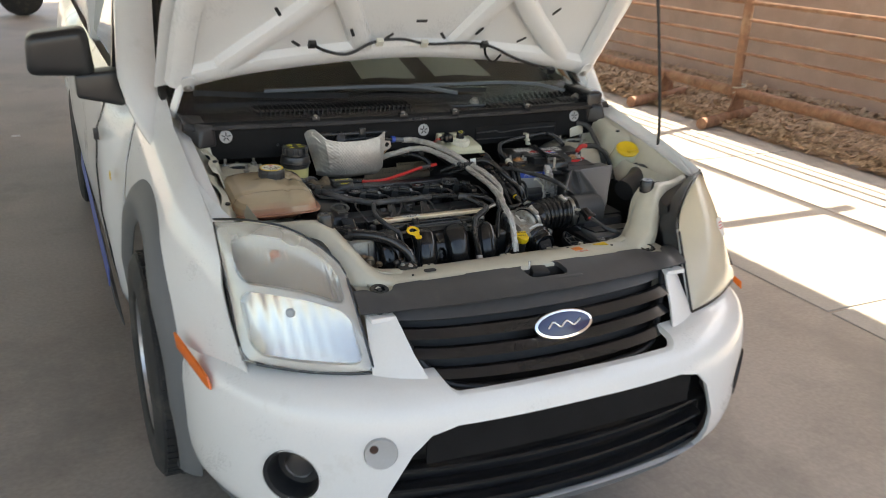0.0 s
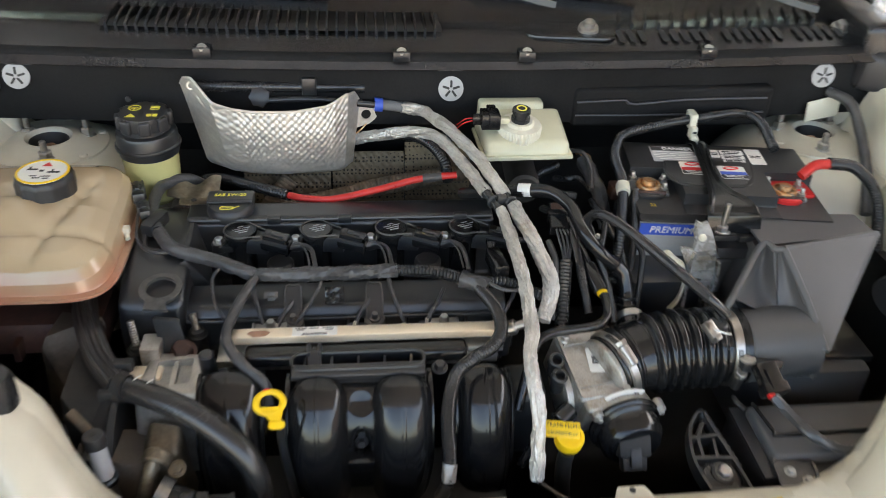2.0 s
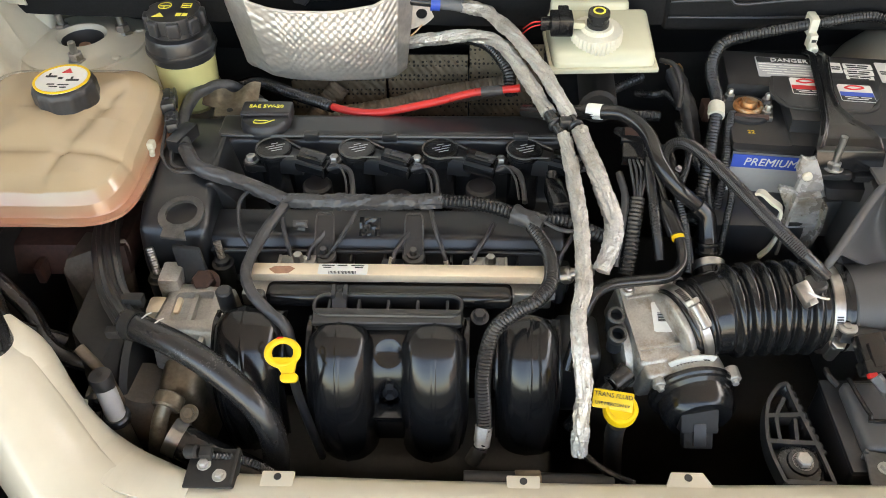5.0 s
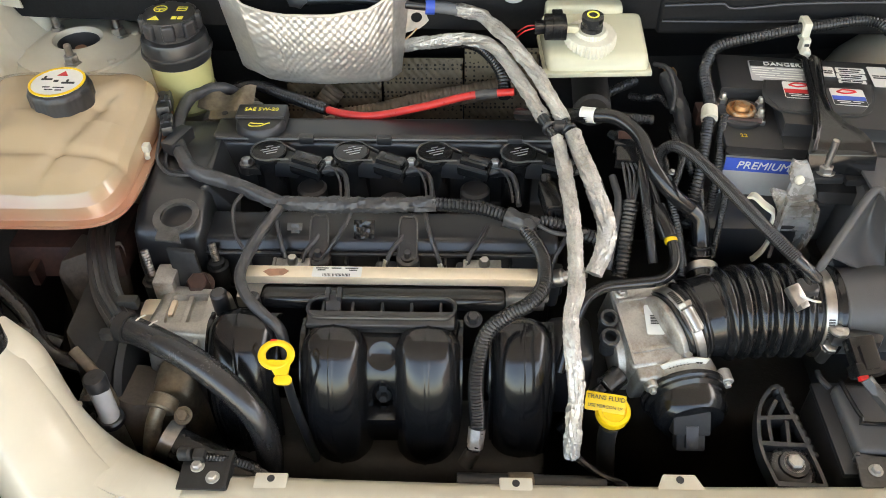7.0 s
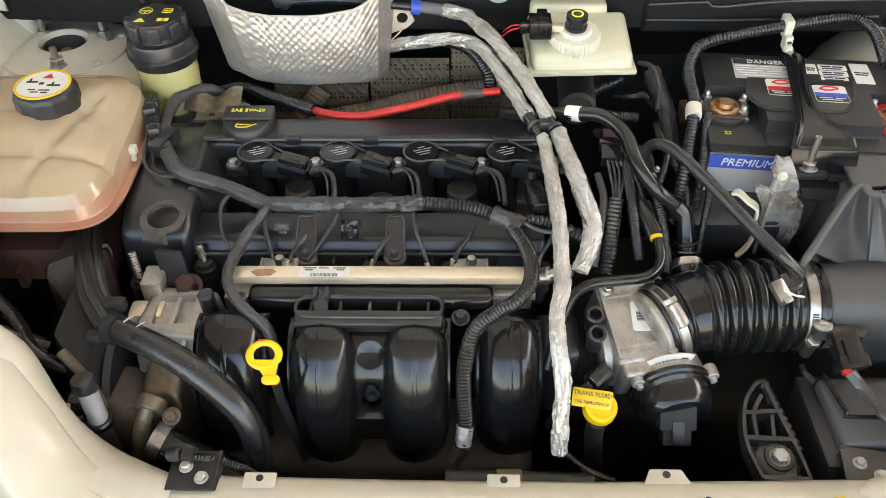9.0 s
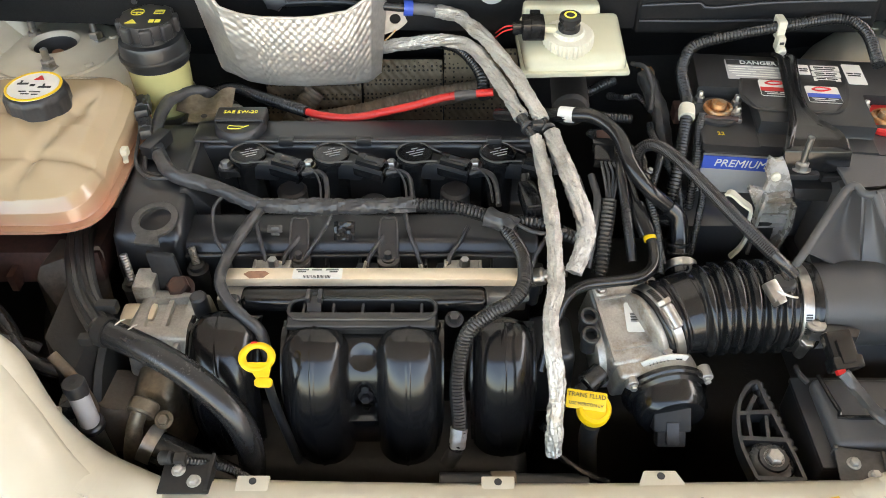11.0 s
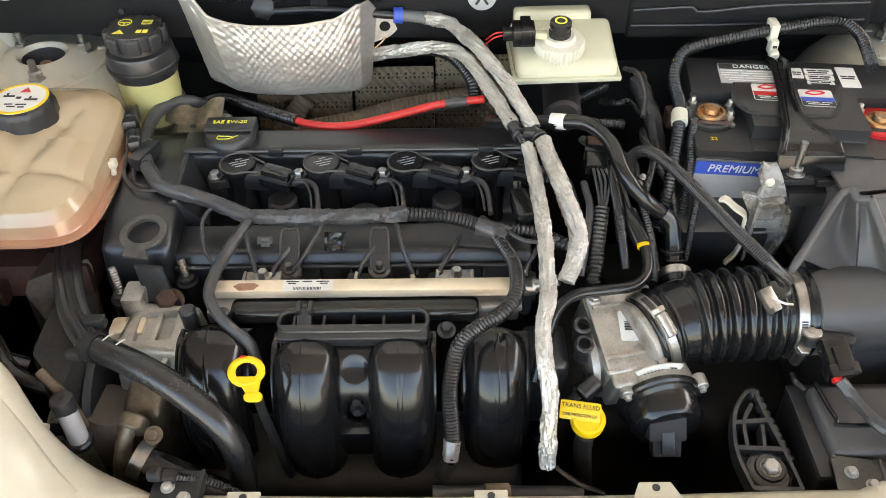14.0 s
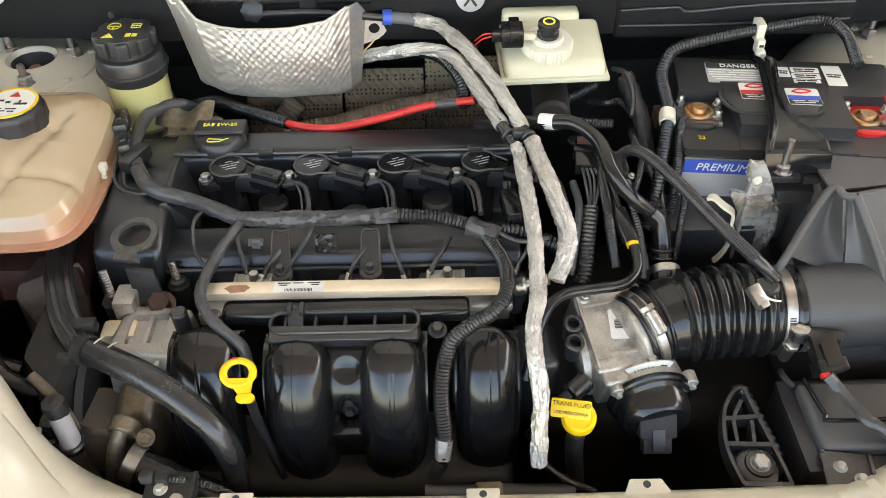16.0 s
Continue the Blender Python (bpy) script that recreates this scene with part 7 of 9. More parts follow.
    sc = part("spring_clip", moved(joined(box((-0.007, -0.010, -0.003), (0.007, 0.010, 0.005), 0.002), box((-0.005, -0.014, -0.005), (0.005, -0.008, 0.006), 0.0015)), Matrix.Translation((0.256, -0.206, 0.822)) @ Matrix.Rotation(0.5, 4, "Z") @ Matrix.Rotation(0.5, 4, "X")), "steel", b, "steel spring clip")
    part("clip_wire", hose([(0.258, -0.210, 0.827), (0.268, -0.215, 0.825), (0.277, -0.215, 0.823)], 0.0012, 6), "steel", sc)


throttle()


# ---- things round the engine ----
def coolant_tank():
    t = thing("coolant_tank", (-0.52, 0, 0.79), "yellowed plastic coolant expansion tank with pink coolant", "coolant tank")

    def shell(u, v):
        """u round the tank, v from the seam up to the crown."""
        a = 2 * math.pi * u
        ca, sa = math.cos(a), math.sin(a)
        w, d = 0.107, 0.113
        n = 0.34
        sx, sy = abs(ca) ** n * (1 if ca > 0 else -1), abs(sa) ** n * (1 if sa > 0 else -1)
        k = along([(0, 1.0), (0.25, 0.995), (0.5, 0.965), (0.68, 0.90), (0.82, 0.74), (0.93, 0.42), (1, 0.0)], v)
        z = along([(0, 0.832), (0.25, 0.844), (0.5, 0.860), (0.68, 0.872), (0.82, 0.881), (0.93, 0.887), (1, 0.889)], v)
        y = -0.012 + d * k * sy
        x = -0.521 + w * k * sx
        z += 0.012 * (y / d) * (1 if v > 0.3 else v / 0.3)
        side = 1 / (1 + math.exp(-(x + 0.475) / 0.003))
        groove = 0.0045 * math.exp(-((x + 0.472 - 0.3 * (y + 0.02)) / 0.0065) ** 2) * (1 if y < 0.03 else math.exp(-((y - 0.03) / 0.01) ** 2))
        groove += 0.0045 * math.exp(-((y + 0.062) / 0.0065) ** 2) + 0.0035 * side * math.exp(-((y - 0.012) / 0.0065) ** 2)
        groove -= 0.004 * math.exp(-(((x + 0.53) / 0.026) ** 6 + ((y + 0.022) / 0.022) ** 6))
        return x, y, z - groove * min(1, v * 2.5)
    body = part("upper_shell", surface(shell, 260, 90), "tank", t, "yellowed translucent shell", 85)
    part("lower_shell", surface(lambda u, v: Vector(shell(u, 0)) * 1.0 + Vector((0, 0, -0.026 * v)) + Vector(((-0.521 - shell(u, 0)[0]) * 0.34 * v, (-0.012 - shell(u, 0)[1]) * 0.34 * v, 0)), 96, 6), "tank", t)
    rim = [Vector(shell(k / 120, 0)) for k in range(121)]
    part("seam_flange", sweep([p + Vector(((p.x + 0.521) * 0.02, (p.y + 0.012) * 0.02, 0)) for p in rim], [(-0.0062, -0.0018), (0.0062, -0.0018), (0.0062, 0.0018), (-0.0062, 0.0018)]), "tank", t, "pinkish moulded seam")
    part("filler_neck", lathe([(0.056, -0.014), (0.049, -0.005), (0.043, -0.001), (0.034, 0.001), (0.030, 0.003), (0.029, 0.02)], (-0.504, 0.020, 0.878), (-0.504, 0.020, 1), 36), "tank", t)
    c = Vector((-0.504, 0.019, 0.884))
    rows_ = [(0, 0.0335, -0.008), (0.3, 0.0340, 0.006), (0.55, 0.0340, 0.019), (0.7, 0.0322, 0.0245), (0.8, 0.0298, 0.0262), (1, 0.0, 0.0268)]

    def lobed(u, v):
        r_ = along([p[:2] for p in rows_], v) * (1 + 0.020 * max(-0.5, math.cos(12 * 2 * math.pi * u)) * min(1, max(0, (0.72 - v) * 8)))
        return c + Vector((r_ * math.cos(2 * math.pi * u), r_ * math.sin(2 * math.pi * u), along([(p[0], p[2]) for p in rows_], v)))
    cap = part("cap", surface(lobed, 144, 20), "dusty", t, "black lobed screw cap", 50)
    lab = part("cap_label", lathe([(0.0295, 0.0262), (0.0295, 0.0275), (0, 0.0278)], c, c + UP, 40), "white", cap, "white warning label with yellow rim")
    part("label_rim", ring(c + UP * 0.0268, UP, 0.0302, 0.0275, 0.0016, 44, 0.0003), "yellow", lab)
    part("red_triangle", plate([(-0.006, -0.003), (0.006, -0.003), (0.0, 0.0065)], 0.0006, Matrix.Translation(c + Vector((0.002, 0.015, 0.0278)))), "redtape", lab)
    part("label_symbols", joined(*[box((c.x + a, c.y + b, c.z + 0.0276), (c.x + a + w, c.y + b + h, c.z + 0.0283), 0) for a, b, w, h in ((-0.019, 0.003, 0.012, 0.003), (-0.017, 0.007, 0.002, 0.004), (0.006, -0.004, 0.014, 0.003), (0.010, 0.0, 0.002, 0.004), (-0.004, -0.001, 0.005, 0.004), (-0.012, -0.012, 0.008, 0.0014), (0.0, -0.013, 0.012, 0.0014), (-0.008, -0.017, 0.009, 0.0014), (0.004, -0.018, 0.007, 0.0014))]), "ink", lab)
    part("side_lug", joined(box((-0.416, -0.018, 0.842), (-0.408, -0.008, 0.852), 0.002), cyl((-0.411, -0.018, 0.843), (-0.409, -0.024, 0.841), 0.003, seg=10)), "clip", t)
    br = thing("tank_bracket", (-0.53, -0.10, 0.7), "red-brown rusty bracket below the coolant tank", "bracket")
    part("plate_rib", box((-0.53, -0.128, 0.742), (-0.522, -0.108, 0.765), 0.002), "grime", br)
    part("bracket_bolt", bolt((-0.48, -0.118, 0.70), (0, -1, 0.1), 0.007), "dark", br)
    part("plate", hexa([(-0.60, -0.115, 0.742), (-0.43, -0.115, 0.742), (-0.43, -0.02, 0.742), (-0.60, -0.02, 0.742), (-0.60, -0.10, 0.775), (-0.435, -0.10, 0.775), (-0.435, -0.02, 0.775), (-0.60, -0.02, 0.775)], 0.006), "grime", br)
    for k, (p, q) in enumerate((((-0.60, -0.14, 0.80), (-0.52, -0.21, 0.77)), ((-0.575, -0.14, 0.795), (-0.47, -0.23, 0.75)))):
        h = thing("tank_hose", p, "thin black coolant hose with steel spring clip", "hose", "tank hoses")
        a, b = Vector(p), Vector(q)
        part("pipe", hose([a + Vector((0, 0.03, 0.006)), a, a.lerp(b, 0.5) + Vector((0.01, 0, -0.01)), b, b + Vector((0.05, 0.0, -0.03))], 0.0085, 14), "rubber", h)
        part("clip", hose([a.lerp(b, 0.1), a.lerp(b, 0.2)], 0.0100, 14), "steel", h)


coolant_tank()


def power_steering_reservoir():
    t = thing("power_steering_reservoir", (-0.412, 0.13, 0.79), "yellowed power steering fluid reservoir with black cap", "fluid reservoir")
    x, y = -0.408, 0.136
    part("bottle", lathe([(0.0, 0.806), (0.026, 0.806), (0.034, 0.815), (0.0362, 0.855), (0.037, 0.878), (0.037, 0.888)], (x, y, 0), (x, y, 1), 40), "psfluid", t, "yellow translucent bottle")
    part("collar", lathe([(0.0370, 0.876), (0.0385, 0.877), (0.0388, 0.885), (0.0418, 0.8865), (0.0425, 0.8885), (0.0420, 0.8915), (0.0402, 0.8930), (0.0392, 0.9050), (0.0378, 0.9085), (0.0320, 0.9105), (0.0315, 0.916)], (x, y, 0), (x, y, 1), 56), "plastic", t)
    cap = part("cap", lathe([(0.029, 0.911), (0.0305, 0.912), (0.031, 0.914), (0.031, 0.929), (0.0300, 0.9335), (0.0, 0.934)], (x, y, 0), (x, y, 1), 48), "dusty", t, "black cap with yellow symbols")
    for k in range(8):
        a = 2 * math.pi * k / 8 + 0.2
        part("cap_lug", moved(box((0.0280, -0.0075, 0.9135), (0.0358, 0.0075, 0.9325), 0.003, 3), Matrix.Translation((x, y, 0)) @ Matrix.Rotation(a, 4, "Z")), "dusty", cap)
    z = 0.9342
    sym = [ring((x - 0.012, y + 0.010, z), UP, 0.0082, 0.0070, 0.0005, 24, 0.0001), box((x - 0.018, y + 0.0085, z), (x - 0.006, y + 0.0102, z + 0.0005), 0), box((x - 0.0128, y + 0.003, z), (x - 0.0112, y + 0.009, z + 0.0005), 0)]
    sym += [box((x + 0.008, y + 0.005 + k * 0.0045, z), (x + 0.020, y + 0.0062 + k * 0.0045, z + 0.0005), 0) for k in range(3)] + [box((x + 0.008, y + 0.005, z), (x + 0.0092, y + 0.0152, z + 0.0005), 0), box((x + 0.0188, y + 0.005, z), (x + 0.020, y + 0.0152, z + 0.0005), 0)]
    sym += [plate([(-0.008, -0.005), (0.006, -0.005), (-0.001, 0.005)], 0.0005, Matrix.Translation((x - 0.012, y - 0.013, z))), box((x + 0.007, y - 0.016, z), (x + 0.013, y - 0.009, z + 0.0005), 0), box((x + 0.0145, y - 0.016, z), (x + 0.0205, y - 0.009, z + 0.0005), 0)]
    part("cap_symbols", joined(*sym), "graphic", cap)
    part("outlet", joined(cyl((x - 0.02, y - 0.02, 0.812), (x - 0.052, y - 0.045, 0.818), 0.017, seg=20, bev=0.003), ring((x - 0.052, y - 0.045, 0.818), (-0.8, -0.6, 0.1), 0.019, 0.012, 0.004, 24)), "psfluid", t)


power_steering_reservoir()


def brake_reservoir():
    t = thing("brake_fluid_reservoir", (0.09, 0.115, 0.86), "milky brake fluid reservoir with round cap and sensor plug", "fluid reservoir")
    lo = [(0.033, 0.062, 0.8965), (0.152, 0.075, 0.8915), (0.152, 0.168, 0.890), (0.030, 0.155, 0.893)]
    hi = [(0.034, 0.070, 0.914), (0.150, 0.083, 0.910), (0.150, 0.166, 0.924), (0.031, 0.154, 0.928)]
    part("tank", hexa(lo + hi, 0.010, 4), "fluid", t, "milky white tank", 50)
    part("tank_lip", hexa([(x + (x - 0.09) * 0.04, y + (y - 0.115) * 0.05, z - 0.002) for x, y, z in lo] + [(x + (x - 0.09) * 0.04, y + (y - 0.115) * 0.05, z + 0.004) for x, y, z in lo], 0.002), "fluid", t)
    part("back_step", hexa([(0.035, 0.148, 0.90), (0.13, 0.158, 0.90), (0.13, 0.185, 0.90), (0.035, 0.175, 0.90), (0.036, 0.15, 0.936), (0.128, 0.16, 0.932), (0.128, 0.182, 0.932), (0.036, 0.172, 0.936)], 0.006, 3), "fluid", t)
    c, ax = Vector((0.084, 0.103, 0.918)), Vector((0.0, -0.12, 1)).normalized()
    cap = part("cap", lathe([(0.0285, -0.006), (0.0290, 0.008), (0.0275, 0.0105), (0.0185, 0.0115), (0.0165, 0.016), (0.0, 0.017)], c, c + ax, 72, 0.03), "clip", t, "pale ribbed screw cap")
    p = c + ax * 0.015
    k = part("cap_plug", lathe([(0.0125, 0.0), (0.0125, 0.006), (0.0112, 0.0065), (0.0112, 0.013), (0.0125, 0.0135), (0.012, 0.018), (0.0, 0.0195)], p, p + ax, 28), "rubber", cap)
    part("plug_mark", ring(p + ax * 0.0192, ax, 0.007, 0.005, 0.0006, 24, 0.0001), "graphic", k)
    part("cap_arm", hexa([(0.050, 0.098, 0.93), (0.07, 0.096, 0.93), (0.07, 0.106, 0.93), (0.050, 0.106, 0.93), (0.05, 0.098, 0.938), (0.07, 0.096, 0.938), (0.07, 0.106, 0.938), (0.05, 0.106, 0.938)], 0.002), "fluid", cap)
    s = part("sensor_plug", joined(box((0.031, 0.089, 0.925), (0.056, 0.117, 0.945), 0.002), box((0.020, 0.098, 0.928), (0.033, 0.111, 0.940), 0.002), box((0.040, 0.084, 0.93), (0.052, 0.121, 0.948), 0.0015)), "gloss", t, "black level sensor plug")
    part("plug_wires", joined(hose([(0.021, 0.106, 0.935), (0.012, 0.110, 0.932), (0.002, 0.118, 0.92)], 0.0008, 6), hose([(0.021, 0.103, 0.933), (0.010, 0.106, 0.928), (0.0, 0.112, 0.916)], 0.0008, 6)), "redtape", s)
    part("master_cylinder", cyl((0.09, 0.06, 0.85), (0.10, 0.26, 0.85), 0.022, seg=20, bev=0.004), "dark", t)


brake_reservoir()


def heat_shield():
    t = thing("heat_shield", (-0.24, 0.15, 0.81), "dimpled aluminium heat shield behind the engine", "heat shield")

    def base(u, v):
        """u across, v from the top edge down."""
        x = along([(0, -0.366), (0.05, -0.346), (0.11, -0.322), (0.2, -0.288), (0.5, -0.230), (0.85, -0.160), (0.93, -0.142), (1, -0.128)], u)
        yt = along([(0, 0.185), (0.05, 0.158), (0.11, 0.135), (0.2, 0.126), (0.5, 0.122), (0.85, 0.126), (0.93, 0.136), (1, 0.176)], u)
        zt = along([(0, 0.952), (0.02, 0.966), (0.05, 0.970), (0.08, 0.960), (0.12, 0.945), (0.18, 0.940), (0.3, 0.937), (0.6, 0.938), (0.8, 0.944), (0.92, 0.957), (0.97, 0.95), (1, 0.93)], u)
        zb = along([(0, 0.834), (0.1, 0.827), (0.2, 0.824), (0.5, 0.823), (0.9, 0.826), (1, 0.834)], u)
        z = lerp(zt, zb, v)
        y = yt + (0.126 - yt) * 0.8 * v * v + 0.022 * v - 0.010 * math.sin(math.pi * v)
        if v > 0.85:
            y += 0.35 * (v - 0.85) ** 1.5
        x += 0.030 * v * max(0, 1 - u / 0.35) - 0.012 * v * max(0, (u - 0.75) / 0.25)
        return Vector((x, y, z))

    def f(u, v):
        p = base(u, v)
        a, b = u * 0.26 / 0.0062, v * 0.14 / 0.0062
        fade = min(1, max(0, (u - 0.10) * 12)) * min(1, max(0, (0.80 - v) * 8)) * min(1, (1 - u) * 18)
        bump = 0.00030 * (0.25 + 0.75 * fade) * (1.0 * math.sin(math.pi * (a + b + 0.6 * math.sin(u * 7))) + 0.75 * math.sin(math.pi * (a - b)))
        rough = 0.0009 * noise.noise((u * 26, v * 15, 3)) * (1.6 - fade) + 0.0012 * noise.noise((u * 6, v * 5, 8))
        return p + Vector((0, -1, 0.2)) * (bump + rough)
    part("shield_panel", surface(f, 330, 150, 0.0008), "shield", t, smooth=80)
    part("rolled_edge", sweep([base(k / 60, 0) for k in range(61)], circle(0.0018, 8)), "shield", t)
    ear = surface(lambda u, v: (lerp(-0.150, -0.104, u), 0.174 + 0.006 * u, 0.9085 + (0.5 - v) * along([(0, 0.050), (0.5, 0.036), (0.75, 0.030), (0.9, 0.020), (1, 0.010)], u)), 24, 8, 0.0015)
    hole = cyl((-0.1185, 0.10, 0.9085), (-0.1185, 0.30, 0.9085), 0.0068, seg=24)
    part("fixing_ear", carved(ear, hole), "shield", t)
    part("ear_wire", hose([(-0.135, 0.17, 0.88), (-0.118, 0.178, 0.895), (-0.106, 0.19, 0.925)], 0.0012, 6), "copper", t)
    part("eyelet", ring((-0.349, 0.164, 0.958), (0.35, -0.9, 0.2), 0.006, 0.0035, 0.003, 18, 0.0008), "shield", t)
    # exhaust shields lower down
    e = thing("exhaust_shield", (-0.12, 0.24, 0.7), "brown perforated exhaust heat shield", "heat shield")
    for x0, x1, y0, z0 in ((-0.30, -0.172, 0.215, 0.74), (-0.170, -0.062, 0.235, 0.76), (-0.060, 0.04, 0.245, 0.77)):
        part("panel", surface(lambda u, v, x0=x0, x1=x1, y0=y0, z0=z0: (lerp(x0, x1, u), y0 - 0.04 * v + 0.004 * math.sin(u * 60) * math.sin(v * 60) * 0.4, lerp(z0 + 0.06, z0 - 0.06, v)), 40, 40, 0.0015), "perf", e, smooth=80)
    part("insulated_pipe", hose([(-0.24, 0.135, 0.785), (-0.165, 0.150, 0.79), (-0.11, 0.172, 0.793), (-0.05, 0.186, 0.796), (0.03, 0.205, 0.80)], 0.0135, 16, rib=0.006, depth=0.001), "brownhose", e, "brown sleeved pipe")
    part("insulated_pipe", hose([(-0.285, 0.15, 0.74), (-0.23, 0.19, 0.80)], 0.014, 16, rib=0.006, depth=0.001), "brownhose", e)


heat_shield()


def battery():
    t = thing("battery", (0.249, 0.028, 0.70), "black car battery with printed labels and corroded terminals", "battery")
    x0, x1, y0, y1, z0, z1 = 0.228, 0.475, -0.034, 0.133, 0.70, 0.880
    part("case", box((x0 + 0.004, y0 + 0.004, z0), (x1 - 0.004, y1 - 0.004, 0.855), 0.005), "battery", t)
    notchL, notchR = box((x0 - 0.01, y0 - 0.01, 0.862), (0.288, 0.056, 0.90), 0.004), box((0.408, y0 - 0.01, 0.862), (x1 + 0.01, 0.056, 0.90), 0.004)
    front = box((0.28, y0 - 0.01, 0.864), (0.43, -0.010, 0.90), 0.003)
    part("lid", carved(box((x0, y0, 0.852), (x1, y1, z1), 0.004), notchL, notchR, front), "battery", t, smooth=30)
    # labels
    lb = part("danger_label", plate(rounded_rect(0.064, 0.044, 0.001, 1), 0.0006, Matrix.Translation((0.296, 0.097, z1 + 0.0002))), "greylabel", t, "grey danger label")
    part("danger_text", lettering("DANGER", 0.0105, Matrix.Translation((0.302, 0.1125, z1 + 0.0012))), "white", lb)
    part("danger_band", box((0.2655, 0.1068, z1 + 0.0006), (0.3265, 0.1182, z1 + 0.0009), 0), "ink", lb)
    part("danger_print", bars([[(0, 0.03), (0.033, 0.066)], [(0, 0.022), (0.026, 0.06)], [(0, 0.035), (0.04, 0.066)], [(0.003, 0.028), (0.03, 0.062)], [(0.008, 0.062)]], Matrix.Translation((0.2665, 0.1025, z1 + 0.0008)) @ Matrix.Diagonal((0.88, 1.25, 1, 1)), 0.0012, 0.0042), "white", lb)
    part("danger_ground", box((0.2655, 0.076, z1 + 0.0006), (0.3265, 0.1062, z1 + 0.00075), 0), "ink", lb)
    for xc, yc in ((0.313, 0.054), (0.363, 0.046)):
        cl = part("club_label", plate(rounded_rect(0.036, 0.034, 0.003), 0.0006, Matrix.Translation((xc, yc, z1 + 0.003))), "white", t, "red, white and blue label")
        part("red_band", box((xc - 0.0175, yc - 0.007, z1 + 0.0036), (xc + 0.0175, yc + 0.001, z1 + 0.0039), 0), "redtape" if xc < 0.34 else "blue", cl)
        part("blue_band", box((xc - 0.0175, yc - 0.0165, z1 + 0.0036), (xc + 0.0175, yc - 0.0073, z1 + 0.0039), 0), "ink", cl)
        part("emblem", hose([(xc - 0.011, yc + 0.009, z1 + 0.004), (xc - 0.003, yc + 0.014, z1 + 0.004), (xc + 0.010, yc + 0.011, z1 + 0.004), (xc - 0.002, yc + 0.006, z1 + 0.004), (xc - 0.011, yc + 0.009, z1 + 0.004)], 0.0010, 6, 0.003), "redtape", cl)
        part("print", bars([[(-0.014, 0.0), (0.003, 0.014)], [(-0.012, 0.010)]], Matrix.Translation((xc, yc - 0.0105, z1 + 0.004)), 0.0014, 0.0036, 0.0002), "white", cl)
    for i, (w, xc, yc, h) in enumerate(((0.013, 0.353, 0.104, 0.022), (0.032, 0.378, 0.1095, 0.011), (0.032, 0.377, 0.096, 0.011), (0.030, 0.376, 0.084, 0.008), (0.021, 0.409, 0.099, 0.044))):
        wl = part("white_label", plate(rounded_rect(w, h, 0.001, 1), 0.0006, Matrix.Translation((xc, yc, z1 + 0.0002))), "white", t)
        part("print", bars([[(-w * 0.4, -w * 0.05), (0, w * 0.38)], [(-w * 0.38, w * 0.3)]], Matrix.Translation((xc, yc, z1 + 0.0008)), 0.0026, 0.0045, 0.0002), "ink", wl)
    # front label
    fl = part("front_label", box((0.231, y0 - 0.0005, 0.775), (0.470, y0 + 0.004, 0.8478), 0.0), "greylabel", t, "silver front label with a blue band")
    part("blue_stripe", box((0.231, y0 - 0.0012, 0.8315), (0.395, y0, 0.848), 0), "blue", fl)
    part("black_stripe", box((0.395, y0 - 0.0012, 0.824), (0.470, y0, 0.848), 0), "ink", fl)
    up = Matrix.Rotation(radians(90), 4, "X")
    part("front_text", lettering("PREMIUM", 0.0135, Matrix.Translation((0.272, y0 - 0.0016, 0.8395)) @ up @ Matrix(((1, 0.2, 0, 0), (0, 1, 0, 0), (0, 0, 1, 0), (0, 0, 0, 1)))), "white", fl)
    part("front_text", lettering("CAR FREE", 0.010, Matrix.Translation((0.432, y0 - 0.0016, 0.842)) @ up), "white", fl)
    part("front_text", lettering("PLACEMENT", 0.009, Matrix.Translation((0.435, y0 - 0.0016, 0.831)) @ up), "white", fl)
    # terminals
    for x, mt, red in ((0.249, "copper", False), (0.430, "copper", True)):
        c = Vector((x, 0.028, 0.862))
        tm = part("terminal", lathe([(0.0165, 0), (0.0165, 0.008), (0.0155, 0.010), (0.0125, 0.0105), (0.012, 0.007), (0.0092, 0.007), (0.0085, 0.014), (0.0078, 0.015), (0, 0.0152)], c, c + UP, 28), mt, t, "corroded terminal clamp")
        part("terminal_base", ring(c - UP * 0.002, UP, 0.027, 0.0, 0.008, 28, 0.002), "redtape" if red else "battery", tm)
        for dx, dy in ((-0.019, 0.016), (0.021, 0.012), (0.018, -0.012)):
            b = c + Vector((dx, dy, 0.003))
            part("terminal_bolt", joined(box(tuple(b + Vector((-0.007, -0.007, -0.003))), tuple(b + Vector((0.007, 0.007, 0.003))), 0.002), lathe([(0.0056, 0), (0.0056, 0.005), (0.0034, 0.0055), (0.0034, 0.011), (0.0025, 0.012)], b + UP * 0.003, b + UP, 6)), "steel", tm)
        part("clamp_bolt", cyl(c + Vector((-0.016, -0.017, 0.004)), c + Vector((0.02, -0.017, 0.005)), 0.0035, seg=12), "grime", tm)
    t.location, t.rotation_euler = (0.251, 0.037, 0.70), (0, 0, radians(-6.5))
    part("plate_mark", lettering("22", 0.008, Matrix.Translation((0.251, -0.003, 0.8622))), "yellow", t)
    panel = [(0.2809, 0.0837), (0.2758, 0.0489), (0.2887, 0.0242), (0.3182, 0.0215), (0.3723, 0.0236), (0.3893, 0.0507), (0.3963, 0.0868)]
    lp = part("lid_panel", plate(panel, 0.0026, Matrix.Translation((0, 0, 0.8800)), 0.0008), "battery", t, "raised panel on the lid")
